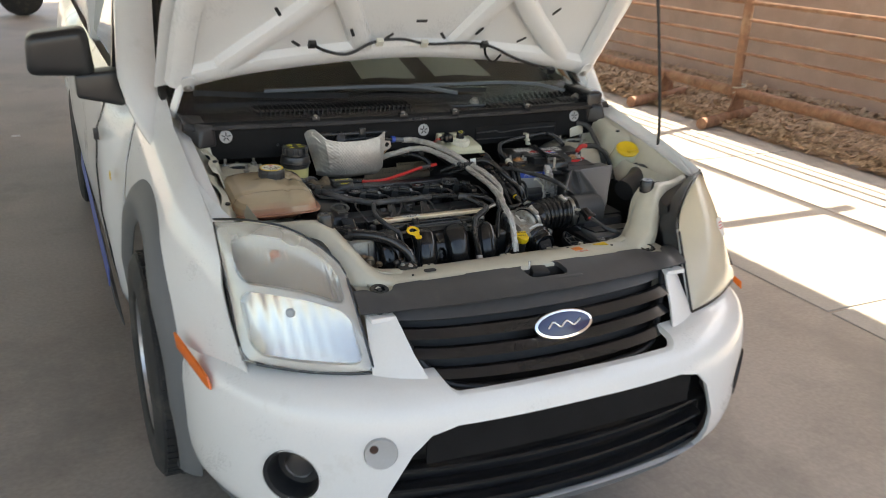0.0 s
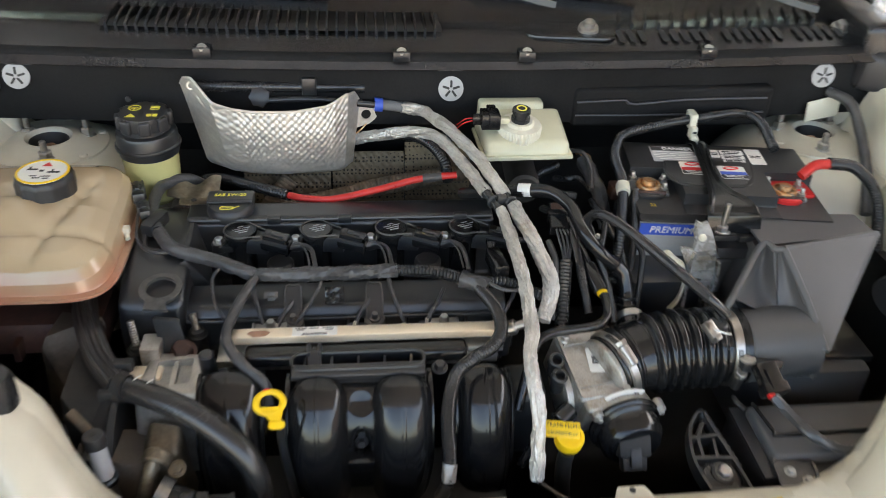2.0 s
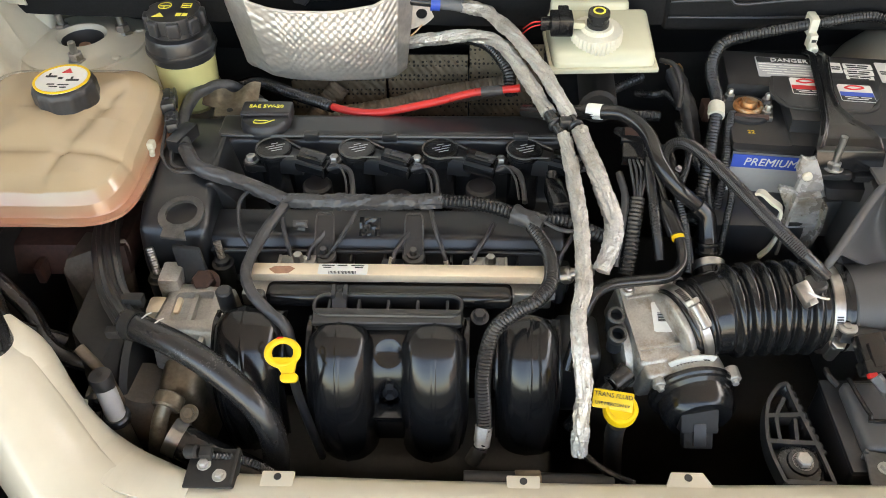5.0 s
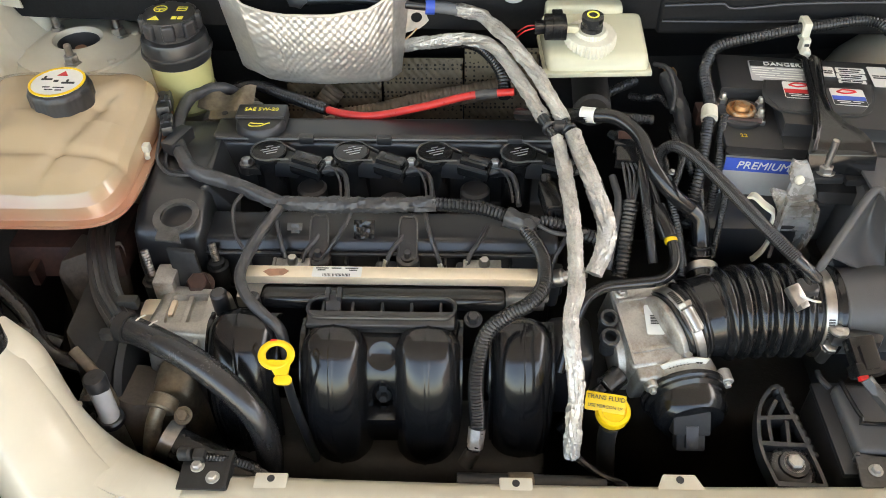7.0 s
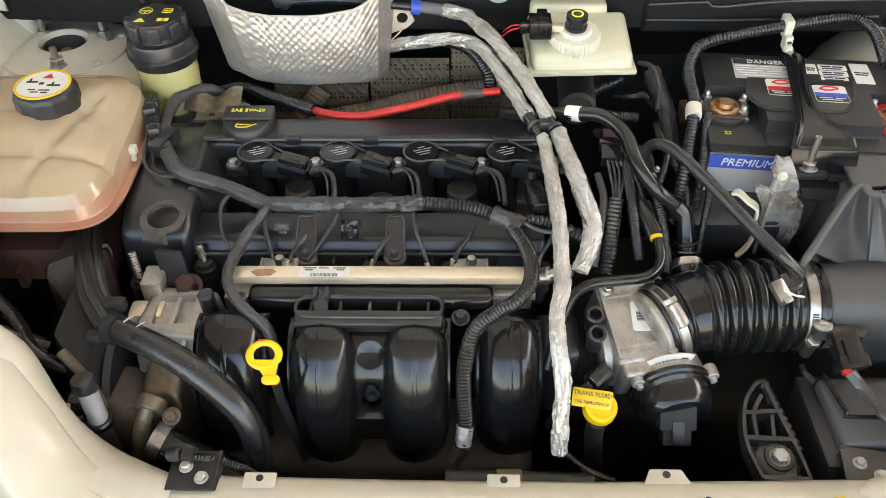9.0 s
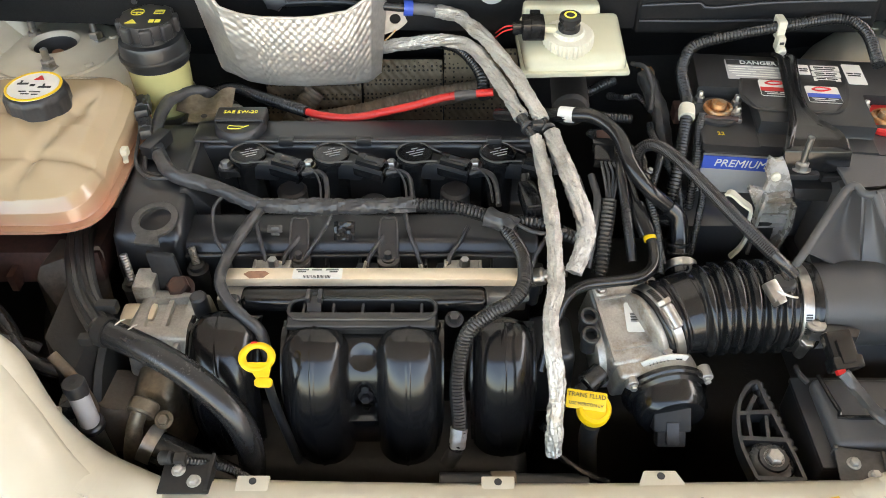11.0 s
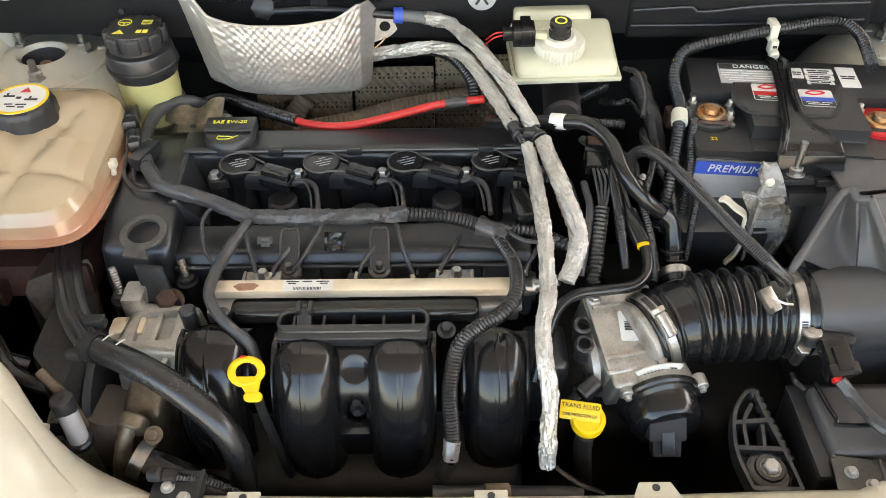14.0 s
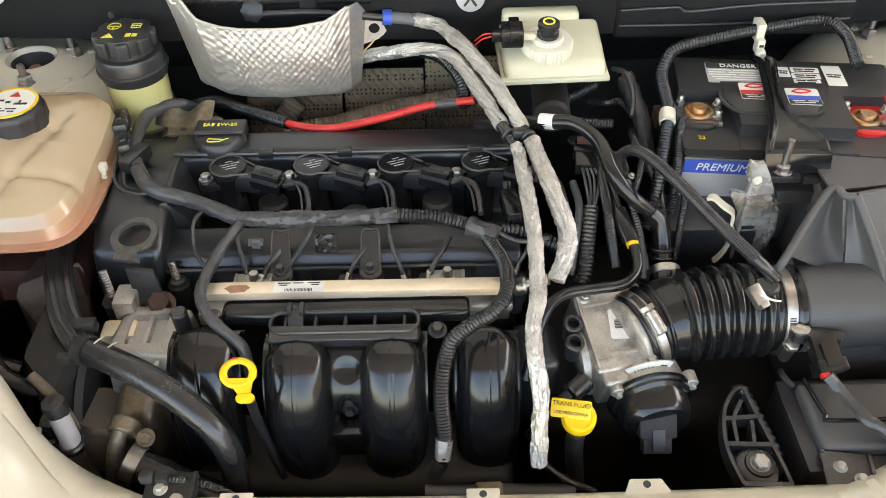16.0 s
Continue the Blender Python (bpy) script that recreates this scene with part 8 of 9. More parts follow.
    part("panel_bead", sweep(spline([Vector((px, py, 0.8806)) for px, py in panel], 0.004), [(-0.0024, -0.0006), (0.0024, -0.0006), (0.0024, 0.0012), (0, 0.0016), (-0.0024, 0.0012)]), "ink", lp)
    # hold-down strap
    h = thing("battery_strap", (0.35, 0.04, 0.88), "black steel hold-down strap with a threaded rod", "battery strap")
    left = [(0, 0.340, 0.150), (0.12, 0.341, 0.128), (0.45, 0.329, 0.056), (0.75, 0.317, -0.001), (1, 0.303, -0.040)]
    right = [(0, 0.364, 0.150), (0.12, 0.364, 0.128), (0.45, 0.347, 0.052), (0.62, 0.345, 0.020), (0.75, 0.353, -0.006), (0.86, 0.366, -0.022), (1, 0.372, -0.042)]

    def strap(u, v):
        a_ = Vector((along([p[:2] for p in left], v), along([(p[0], p[2]) for p in left], v), 0))
        b_ = Vector((along([p[:2] for p in right], v), along([(p[0], p[2]) for p in right], v), 0))
        edge = min(u, 1 - u) * (b_ - a_).length
        rib = 0.0040 * math.exp(-((edge - 0.0045) / 0.0022) ** 2)
        return a_.lerp(b_, u) + Vector((0, 0, along([(0, 0.882), (0.12, 0.8895), (0.8, 0.8885), (0.93, 0.886), (1, 0.878)], v) + rib))
    part("strap", surface(strap, 60, 70, -0.0025), "gloss", h, "glossy black pressed strap", 60)
    part("strap_foot", hexa([(0.304, -0.048, 0.856), (0.374, -0.050, 0.856), (0.373, -0.036, 0.862), (0.304, -0.034, 0.862), (0.303, -0.043, 0.879), (0.372, -0.045, 0.879), (0.371, -0.038, 0.881), (0.304, -0.036, 0.881)], 0.002, 2), "gloss", h)
    part("strap_step", joined(box((0.305, -0.056, 0.850), (0.342, -0.036, 0.858), 0.002), box((0.346, -0.054, 0.846), (0.376, -0.036, 0.854), 0.002)), "battery", h)
    r0 = Vector((0.324, -0.046, 0.856))
    part("threaded_rod", joined(lathe([(0.0036 if k % 2 else 0.0032, 0.0014 * k) for k in range(26)], r0 + UP * 0.006, r0 + Vector((0.03, 0.04, 1.0)), 12), bolt(r0 + UP * 0.003, UP, 0.0075, 0.007, 1.35)), "steel", h, "zinc threaded rod and nut")
    part("side_bracket", hull([(0.322, -0.060, 0.828), (0.362, -0.060, 0.824), (0.364, -0.030, 0.842), (0.318, -0.030, 0.846), (0.320, -0.056, 0.840), (0.362, -0.056, 0.838)], 0.002), "battery", h)
    h.location = (0.342, 0.024, 0.880)
    # grey bracket in front
    g = thing("battery_tray_bracket", (0.295, -0.08, 0.74), "dirty grey moulded battery tray clamp", "bracket")
    out = [(0.273, 0.885), (0.281, 0.880), (0.288, 0.883), (0.297, 0.867), (0.307, 0.845), (0.305, 0.836), (0.312, 0.828), (0.315, 0.798), (0.306, 0.757), (0.276, 0.757), (0.278, 0.791), (0.276, 0.815), (0.261, 0.842), (0.262, 0.847), (0.278, 0.842), (0.279, 0.853), (0.273, 0.867)]
    up_ = Matrix.Translation((0, -0.072, 0)) @ Matrix.Rotation(radians(90), 4, "X")
    cb = part("clamp_body", plate(out, 0.007, up_, 0.002), "brackety", g, "grubby clear plastic clamp")
    for (xa, za), (xb, zb) in (((0.311, 0.828), (0.314, 0.798)), ((0.314, 0.798), (0.306, 0.758)), ((0.277, 0.815), (0.277, 0.760)), ((0.278, 0.842), (0.277, 0.815)), ((0.280, 0.838), (0.302, 0.842))):
        part("clamp_rib", sweep([Vector((xa, -0.082, za)), Vector((xb, -0.082, zb))], [(-0.0016, -0.006), (0.0016, -0.006), (0.0016, 0.006), (-0.0016, 0.006)], up=(0, -1, 0)), "brackety", cb)
    for k in range(3):
        part("clamp_step", box((0.281, -0.084 + 0.002 * k, 0.795 + 0.014 * k), (0.309, -0.072, 0.798 + 0.014 * k), 0.001), "brackety", cb)
    part("clamp_pin", lathe([(0.005, 0), (0.005, 0.003), (0.0025, 0.005), (0, 0.005)], (0.284, -0.079, 0.862), (0.284, -1, 0.95), 12), "clip", cb)
    part("tray_wall", box((0.305, -0.045, 0.70), (0.48, -0.034, 0.80), 0.004), "grey", g)
    part("clip_strip", sweep(spline([(0.238, -0.082, 0.842), (0.243, -0.085, 0.844), (0.254, -0.086, 0.834), (0.266, -0.087, 0.824), (0.267, -0.088, 0.808), (0.270, -0.090, 0.80), (0.265, -0.092, 0.776), (0.255, -0.094, 0.762)], 0.004), [(-0.0045, -0.0015), (0.0045, -0.0015), (0.0045, 0.0015), (-0.0045, 0.0015)]), "clip", g, "bent cream plastic clip")
    part("black_tray", box((0.205, -0.085, 0.70), (0.30, -0.02, 0.80), 0.008), "plastic", g)


battery()


def air_box():
    t = thing("air_filter_box", (0.41, -0.13, 0.62), "black plastic air filter box with sloped lid", "air filter box")
    A, B, C, D = Vector((0.348, -0.105, 0.866)), Vector((0.370, -0.117, 0.868)), Vector((0.512, -0.077, 0.860)), Vector((0.400, -0.210, 0.788))
    E, K, T = Vector((0.296, -0.163, 0.833)), Vector((0.366, -0.158, 0.790)), Vector((0.361, -0.1145, 0.866))

    def facet(a, b, c, d, bow=(0, 0, 0), n=18):
        """A bowed four-cornered sheet: a to b along the top, c to d below."""
        q = Vector(bow)
        return surface(lambda u, v: a.lerp(b, u).lerp(c.lerp(d, u), v) + q * math.sin(math.pi * u) * math.sin(math.pi * min(1, 0.15 + 0.75 * v)), n, n, 0.003)
    low = lambda p, z: Vector((p.x, p.y, z))
    lid = part("lid", facet(B, C, D, D + Vector((0.004, 0.0, 0.0)), (0, 0.002, 0.003)), "lidplastic", t, "sloped lid with a moulded pocket", 60)
    for corners, bow in (((A, T, E, K), (0.006, 0.022, -0.012)), ((T, B, K, D), (0.004, 0.006, -0.004)), ((C, D, low(C, 0.745), low(D, 0.745)), (0, 0, 0)), ((K, D, low(K, 0.745), low(D, 0.745)), (0, 0.01, 0)), ((E, A, low(E, 0.80) + Vector((0.03, 0.03, 0)), low(A, 0.75) + Vector((0.004, 0.02, 0))), (0.01, 0.02, 0))):
        part("lid_wall", facet(*corners, bow), "lidplastic", lid)
    for pts, r in (((E + Vector((-0.006, -0.004, -0.012)), E, A, T, B), 0.0042), ((B, B.lerp(D, 0.5) + Vector((0.002, 0.001, 0.001)), D), 0.0046), ((B, B.lerp(C, 0.5), C), 0.004), ((C, C.lerp(D, 0.5), D), 0.004)):
        part("lid_ridge", hose(pts, r, 14, 0.004), "lidplastic", lid)
    part("lid_core", hull([(0.352, -0.085, 0.850), (0.505, -0.066, 0.850), (0.505, -0.03, 0.74), (0.34, -0.05, 0.74), (0.345, -0.12, 0.755), (0.40, -0.17, 0.75), (0.47, -0.12, 0.75), (0.36, -0.03, 0.85), (0.50, -0.03, 0.85)], 0.004), "lidplastic", lid)
    part("lid_back", facet(A + Vector((0.004, 0.004, -0.003)), C, Vector((0.352, -0.028, 0.862)), Vector((0.508, -0.028, 0.858))), "lidplastic", lid)
    part("base", box((0.345, -0.20, 0.60), (0.48, -0.03, 0.745), 0.008), "lidplastic", t)
    part("outlet", lathe([(0.0, 0), (0.043, 0), (0.0445, 0.002), (0.0440, 0.005), (0.0440, 0.075), (0.046, 0.085)], (0.312, -0.174, 0.769), (0.42, -0.168, 0.772), 48), "lidplastic", t)
    part("lid_edge", box((0.335, -0.18, 0.738), (0.49, -0.028, 0.750), 0.003), "plastic", t)
    part("lug", lathe([(0.010, -0.02), (0.011, 0.0), (0.008, 0.003), (0, 0.003)], (0.322, -0.142, 0.806), (0.322, -0.5, 1.4), 18), "plastic", t)
    # flow sensor plug and lead
    m = thing("air_flow_sensor", (0.318, -0.252, 0.76), "black flow sensor plug with taped lead", "sensor")
    part("foot", joined(hexa([(0.302, -0.242, 0.772), (0.345, -0.248, 0.772), (0.352, -0.235, 0.772), (0.302, -0.222, 0.772), (0.302, -0.242, 0.784), (0.345, -0.248, 0.784), (0.352, -0.237, 0.784), (0.302, -0.222, 0.784)], 0.003)), "plastic", m)
    part("fixing", joined(ring((0.3095, -0.2325, 0.783), UP, 0.0095, 0.004, 0.004, 20, 0.001), bolt((0.3095, -0.2325, 0.784), UP, 0.0045, 0.003, 1.1)), "steel", m)
    mm = Matrix.Translation((0.324, -0.258, 0.782)) @ Matrix.Scale(0.82, 4) @ Matrix.Rotation(radians(10), 4, "Z") @ Matrix.Rotation(radians(25), 4, "X")
    part("plug", moved(joined(box((-0.015, -0.022, -0.010), (0.015, 0.018, 0.008), 0.003), box((-0.018, -0.028, -0.012), (0.018, -0.012, 0.010), 0.003), box((-0.008, -0.022, 0.008), (0.008, 0.006, 0.012), 0.001)), mm), "gloss", m)
    part("red_lock", moved(box((-0.017, -0.033, 0.002), (-0.007, -0.027, 0.009), 0.001), mm), "redtape", m)
    part("lead", hose([(0.321, -0.284, 0.775), (0.335, -0.302, 0.765), (0.35, -0.318, 0.755), (0.38, -0.335, 0.745), (0.43, -0.335, 0.74)], 0.0055, 10, 0.003, rough=0.3), "loom", m)
    m.location = (0.312, -0.236, 0.762)
    # intake snorkel at the wing
    s = thing("air_snorkel", (0.64, -0.08, 0.78), "ribbed black intake snorkel beside the wing", "snorkel")
    part("duct", hose([(0.52, -0.14, 0.80), (0.57, -0.12, 0.815), (0.625, -0.075, 0.825), (0.66, -0.03, 0.80)], 0.032, 24), "dusty", s)
    part("mouth", ring((0.652, -0.045, 0.818), (0.5, 0.7, 0.4), 0.037, 0.029, 0.02, 28, 0.003), "plastic", s)
    # fuse box
    f = thing("fuse_box", (0.37, -0.29, 0.68), "black stepped fuse box lid", "fuse box")
    part("lid", box((0.288, -0.338, 0.68), (0.48, -0.235, 0.728), 0.006, 3), "dusty", f)
    part("lid_step", box((0.302, -0.322, 0.725), (0.47, -0.245, 0.742), 0.007, 3), "lidplastic", f)
    part("lid_rim", box((0.288, -0.338, 0.722), (0.48, -0.234, 0.729), 0.002), "dusty", f)
    part("lid_groove", hose([(0.310, -0.243, 0.742), (0.316, -0.285, 0.743), (0.325, -0.293, 0.743), (0.46, -0.29, 0.743)], 0.0022, 8), "gloss", f)
    part("catch", hose([(0.292, -0.232, 0.742), (0.290, -0.243, 0.746), (0.298, -0.252, 0.742)], 0.003, 8), "plastic", f)


air_box()


def mount_bracket():
    t = thing("radiator_mount", (0.245, -0.30, 0.70), "black ribbed D-shaped radiator mount with a bolt", "mount")
    m0 = Matrix.Translation((0.243, -0.297, 0.728)) @ Matrix.Rotation(radians(6), 4, "X")
    m = m0 @ Matrix.Diagonal((0.74, 1.0, 1.0, 1.0))
    arc = [(-0.022, -0.05), (-0.030, -0.02), (-0.028, 0.005), (-0.018, 0.03), (0.0, 0.048), (0.012, 0.052)]
    right = [(0.012, 0.052), (0.016, 0.03), (0.024, 0.0), (0.032, -0.03), (0.036, -0.052)]
    low = [(-0.022, -0.05), (0.036, -0.052)]
    for name, pts in (("outer_rib", arc), ("outer_rib", right), ("outer_rib", low), ("cross_rib", [(-0.030, -0.01), (0.026, -0.012)]), ("cross_rib", [(-0.026, 0.016), (0.018, 0.018)]), ("cross_rib", [(-0.016, -0.01), (-0.012, 0.016), (0.004, 0.036)]), ("cross_rib", [(0.005, -0.01), (0.010, 0.014)])):
        part(name, moved(sweep(spline([(x, y, 0) for x, y in pts], 0.004), [(-0.0028, -0.012), (0.0028, -0.012), (0.0022, 0.004), (-0.0022, 0.004)]), m), "plastic", t)
    part("rubber_bush", moved(lathe([(0.020, -0.01), (0.021, -0.002), (0.019, 0.0), (0.014, 0.001), (0.013, 0.003), (0.009, 0.0035)], (0.004, -0.030, 0), (0.004, -0.030, 1), 32), m0), "rubber", t)
    part("mount_bolt", moved(bolt((0.004, -0.030, 0.002), UP, 0.0075, 0.006, 1.3), m0), "cast", t)
    part("plate", moved(box((-0.022, -0.055, -0.012), (0.036, -0.008, -0.008), 0.002), m), "plastic", t)
    part("ribbed_leg", moved(hose([(0.014, 0.05, -0.004), (0.022, 0.02, -0.004), (0.036, -0.02, -0.008)], 0.008, 12, rib=0.008, depth=0.002), m), "plastic", t)


mount_bracket()


def front_brackets():
    for x, y, z, a in ((-0.280, -0.362, 0.752, 0.0), (0.318, -0.345, 0.738, -0.15)):
        t = thing("bolted_bracket", (x, y, z), "brown-black pressed bracket with two bolts", "bracket", "front brackets")
        m = Matrix.Translation((x, y, z)) @ Matrix.Rotation(a, 4, "Z") @ Matrix.Scale(0.84, 4)
        part("plate", moved(joined(box((-0.026, -0.022, -0.002), (0.026, 0.024, 0.0015), 0.001), box((-0.026, 0.020, -0.012), (-0.022, 0.024, 0.004), 0.001), box((0.022, -0.02, -0.012), (0.026, 0.024, 0.004), 0.001)), m), "dark" if x < 0 else "worn", t)
        for dx, dy in ((-0.009, 0.004), (0.010, -0.009)):
            part("bolt", moved(bolt((dx, dy, 0.0015), UP, 0.0055, 0.005, 1.35), m), "cast", t)
    v = thing("service_valve", (-0.40, -0.285, 0.66), "grey service valve with black cap on a pipe", "valve")
    part("cap", lathe([(0.0105, -0.016), (0.011, -0.003), (0.010, 0.0), (0.0, 0.001)], (-0.400, -0.281, 0.778), (-0.404, -0.276, 0.90), 28), "dusty", v)
    part("cap_star", lathe([(0.003, 0.001), (0.003, 0.0016), (0, 0.0016)], (-0.400, -0.281, 0.778), (-0.404, -0.276, 0.90), 6), "ink", v)
    part("body", cyl((-0.399, -0.283, 0.763), (-0.394, -0.292, 0.726), 0.0095, seg=20, bev=0.001), "greylabel", v)
    part("strap", ring((-0.3945, -0.291, 0.722), (0.05, -0.1, 1), 0.0125, 0.008, 0.010, 24, 0.002), "plastic", v)
    part("pipe", cyl((-0.394, -0.292, 0.724), (-0.375, -0.315, 0.56), 0.0082, seg=16), "steel", v)
    part("arm", hose([(-0.41, -0.29, 0.728), (-0.425, -0.295, 0.73), (-0.43, -0.285, 0.74)], 0.004, 8), "plastic", v)
    part("clip", cyl((-0.43, -0.29, 0.748), (-0.418, -0.292, 0.749), 0.004, seg=8), "clip", v)
    part("thin_pipe", hose([(-0.43, -0.25, 0.78), (-0.412, -0.262, 0.765), (-0.402, -0.268, 0.74), (-0.40, -0.27, 0.70)], 0.0055, 10), "brownhose", v)


front_brackets()


def washer_bottle():
    t = thing("washer_bottle", (0.63, 0.0, 0.74), "hazy washer bottle neck with yellow cap", "washer bottle")
    part("neck", lathe([(0.055, -0.16), (0.05, -0.05), (0.04, -0.02), (0.036, 0.0)], (0.622, 0.0, 0.884), (0.60, -0.05, 1.0), 28), "fluid", t)
    part("cap", lathe([(0.034, 0), (0.035, 0.006), (0.030, 0.011), (0.0, 0.013)], (0.622, -0.004, 0.884), (0.60, -0.06, 1.0), 32), "yellow", t, "yellow flip cap")
    part("cap_tab", box((0.60, -0.048, 0.884), (0.635, -0.030, 0.892), 0.003), "yellow", t)


washer_bottle()


# ---- hoses, looms and cables ----
def line(name, pts, r, material, label, category, **k):
    return single(name, hose(pts, r, **k), material, label, category, smooth=60)


loom = thing("engine_loom", (-0.2, -0.08, 0.8), "taped and corrugated black wiring loom across the engine", "wiring loom")
part("main_run", hose([(-0.375, -0.012, 0.842), (-0.352, -0.043, 0.838), (-0.309, -0.050, 0.826), (-0.256, -0.073, 0.818)], 0.0082, 20, 0.0022, rough=0.2), "loom", loom)
part("wrapped_rise", hose([(-0.330, 0.150, 0.80), (-0.358, 0.129, 0.836), (-0.386, 0.108, 0.842), (-0.395, 0.077, 0.842), (-0.390, 0.030, 0.842), (-0.376, -0.010, 0.842)], 0.0075, 16, 0.003, rough=0.12), "loom", loom, "loom end wrapped in loose tape")
part("square_sleeve", moved(box((-0.008, -0.020, -0.008), (0.008, 0.020, 0.008), 0.002), Matrix.Translation((-0.383, 0.008, 0.843)) @ Matrix.Rotation(-0.35, 4, "Z")), "plastic", loom)
part("taped_run", hose([(-0.256, -0.073, 0.818), (-0.20, -0.077, 0.82), (-0.14, -0.076, 0.82), (-0.087, -0.073, 0.82)], 0.0086, 20, 0.0018, rough=0.3), "loom", loom, "loom wrapped in black tape")
part("corrugated_run", hose([(-0.090, -0.073, 0.82), (-0.039, -0.08, 0.82), (0.004, -0.101, 0.82)], 0.0080, 16, rib=0.0044, depth=0.0016), "rubber", loom)
part("junction_tape", hose([(-0.012, -0.095, 0.821), (0.006, -0.104, 0.82), (0.018, -0.112, 0.818)], 0.0105, 18, 0.003, rough=0.25), "loom", loom)
part("corrugated_drop", hose([(0.008, -0.112, 0.818), (0.023, -0.149, 0.815), (0.022, -0.19, 0.818), (0.008, -0.214, 0.816), (-0.012, -0.225, 0.811), (-0.034, -0.241, 0.80), (-0.043, -0.265, 0.765), (-0.041, -0.288, 0.722), (-0.044, -0.302, 0.702)], 0.0078, 16, rib=0.0034, depth=0.0009), "rubber", loom)
part("drop_end", hose([(-0.0412, -0.2895, 0.720), (-0.0435, -0.3005, 0.704)], 0.0084, 18, 0.0015, rough=0.15), "foil", loom, "crumpled silver tape at the loom end")
part("drop_stub", hose([(-0.044, -0.302, 0.702), (-0.053, -0.309, 0.688)], 0.0074, 14, 0.003, rough=0.2), "dark", loom)
part("corrugated_branch", hose([(0.007, -0.103, 0.82), (0.042, -0.105, 0.82), (0.078, -0.109, 0.806), (0.105, -0.10, 0.785)], 0.0080, 16, rib=0.0044, depth=0.0016), "rubber", loom)
part("dipstick_branch", hose([(-0.254, -0.075, 0.818), (-0.272, -0.124, 0.812), (-0.279, -0.172, 0.811), (-0.270, -0.196, 0.803), (-0.252, -0.21, 0.79), (-0.236, -0.219, 0.778), (-0.232, -0.225, 0.74)], 0.0058, 12, 0.003, rough=0.15), "loom", loom)
part("thin_lead", hose([(-0.295, -0.055, 0.822), (-0.306, -0.075, 0.815), (-0.300, -0.105, 0.80), (-0.285, -0.12, 0.78)], 0.0022, 8), "loom", loom)
part("thin_lead", hose([(-0.394, 0.0, 0.84), (-0.388, -0.028, 0.832), (-0.365, -0.036, 0.832), (-0.345, -0.03, 0.832)], 0.0022, 8), "loom", loom)
part("thin_lead", hose([(0.015, -0.108, 0.825), (0.04, -0.122, 0.822), (0.07, -0.115, 0.82)], 0.0022, 8), "loom", loom)
for at, turn_z, size in (((-0.4145, 0.070, 0.852), 0.28, 1.0), ((-0.400, 0.030, 0.850), 0.32, 0.8)):
    mt = Matrix.Translation(at) @ Matrix.Rotation(turn_z, 4, "Z") @ Matrix.Rotation(-0.15, 4, "X") @ Matrix.Scale(size, 4)
    lp = part("loom_plug", moved(joined(box((-0.0095, -0.010, -0.008), (0.0095, 0.020, 0.007), 0.002), box((-0.0075, -0.026, -0.007), (0.0075, -0.008, 0.006), 0.0015)), mt), "plastic", loom, "black loom connector")
    part("plug_latch", moved(joined(box((-0.003, -0.012, 0.006), (0.003, 0.016, 0.0095), 0.001), box((-0.0055, 0.004, 0.006), (0.0055, 0.008, 0.0085), 0.0008)), mt), "dusty", lp)
    for dx in (-0.0075, 0.0075):
        part("plug_rib", moved(box((dx - 0.0008, -0.006, 0.006), (dx + 0.0008, 0.018, 0.0082), 0.0004), mt), "dusty", lp)
part("thin_lead", hose([(-0.408, 0.040, 0.85), (-0.404, 0.010, 0.845), (-0.398, -0.025, 0.84), (-0.380, -0.045, 0.836), (-0.352, -0.046, 0.835)], 0.0020, 8), "loom", loom)

ac = thing("foil_wrapped_pipes", (0.03, 0, 0.84), "pair of pipes wrapped in crumpled silver foil", "pipes")
part("foil_run", hose([(-0.145, 0.18, 0.868), (-0.106, 0.157, 0.885), (-0.057, 0.139, 0.90), (-0.024, 0.110, 0.905), (0.001, 0.053, 0.90), (0.026, -0.008, 0.887)], 0.0078, 40, 0.0013, rough=0.26), "foil", ac, smooth=9)
part("bare_joint", hose([(0.024, -0.004, 0.888), (0.042, -0.045, 0.881)], 0.0062, 14), "rubber", ac)
part("foil_run", hose([(0.040, -0.041, 0.882), (0.045, -0.09, 0.875), (0.048, -0.164, 0.865), (0.047, -0.224, 0.85), (0.040, -0.256, 0.84), (0.041, -0.282, 0.825), (0.045, -0.299, 0.80), (0.044, -0.314, 0.77), (0.045, -0.328, 0.735)], 0.0076, 40, 0.0013, rough=0.26), "foil", ac, smooth=9)
part("foil_run", hose([(-0.069, 0.177, 0.92), (-0.037, 0.151, 0.922), (-0.008, 0.099, 0.92), (0.021, 0.042, 0.91), (0.048, -0.02, 0.89)], 0.0078, 40, 0.0013, rough=0.26), "foil", ac, smooth=9)
part("bare_joint", hose([(0.046, -0.016, 0.892), (0.058, -0.042, 0.885)], 0.0055, 14), "rubber", ac)
part("foil_run", hose([(0.056, -0.037, 0.886), (0.068, -0.094, 0.878), (0.080, -0.138, 0.86), (0.082, -0.158, 0.845), (0.070, -0.184, 0.825)], 0.0088, 40, 0.0013, rough=0.26), "foil", ac, smooth=9)
part("cable_tie", joined(ring((0.032, -0.022, 0.885), (0.35, -0.9, -0.1), 0.0085, 0.006, 0.005, 18), ring((0.052, -0.030, 0.888), (0.3, -0.9, -0.1), 0.0085, 0.0055, 0.005, 18), box((0.036, -0.034, 0.886), (0.048, -0.024, 0.896), 0.002)), "plastic", ac)
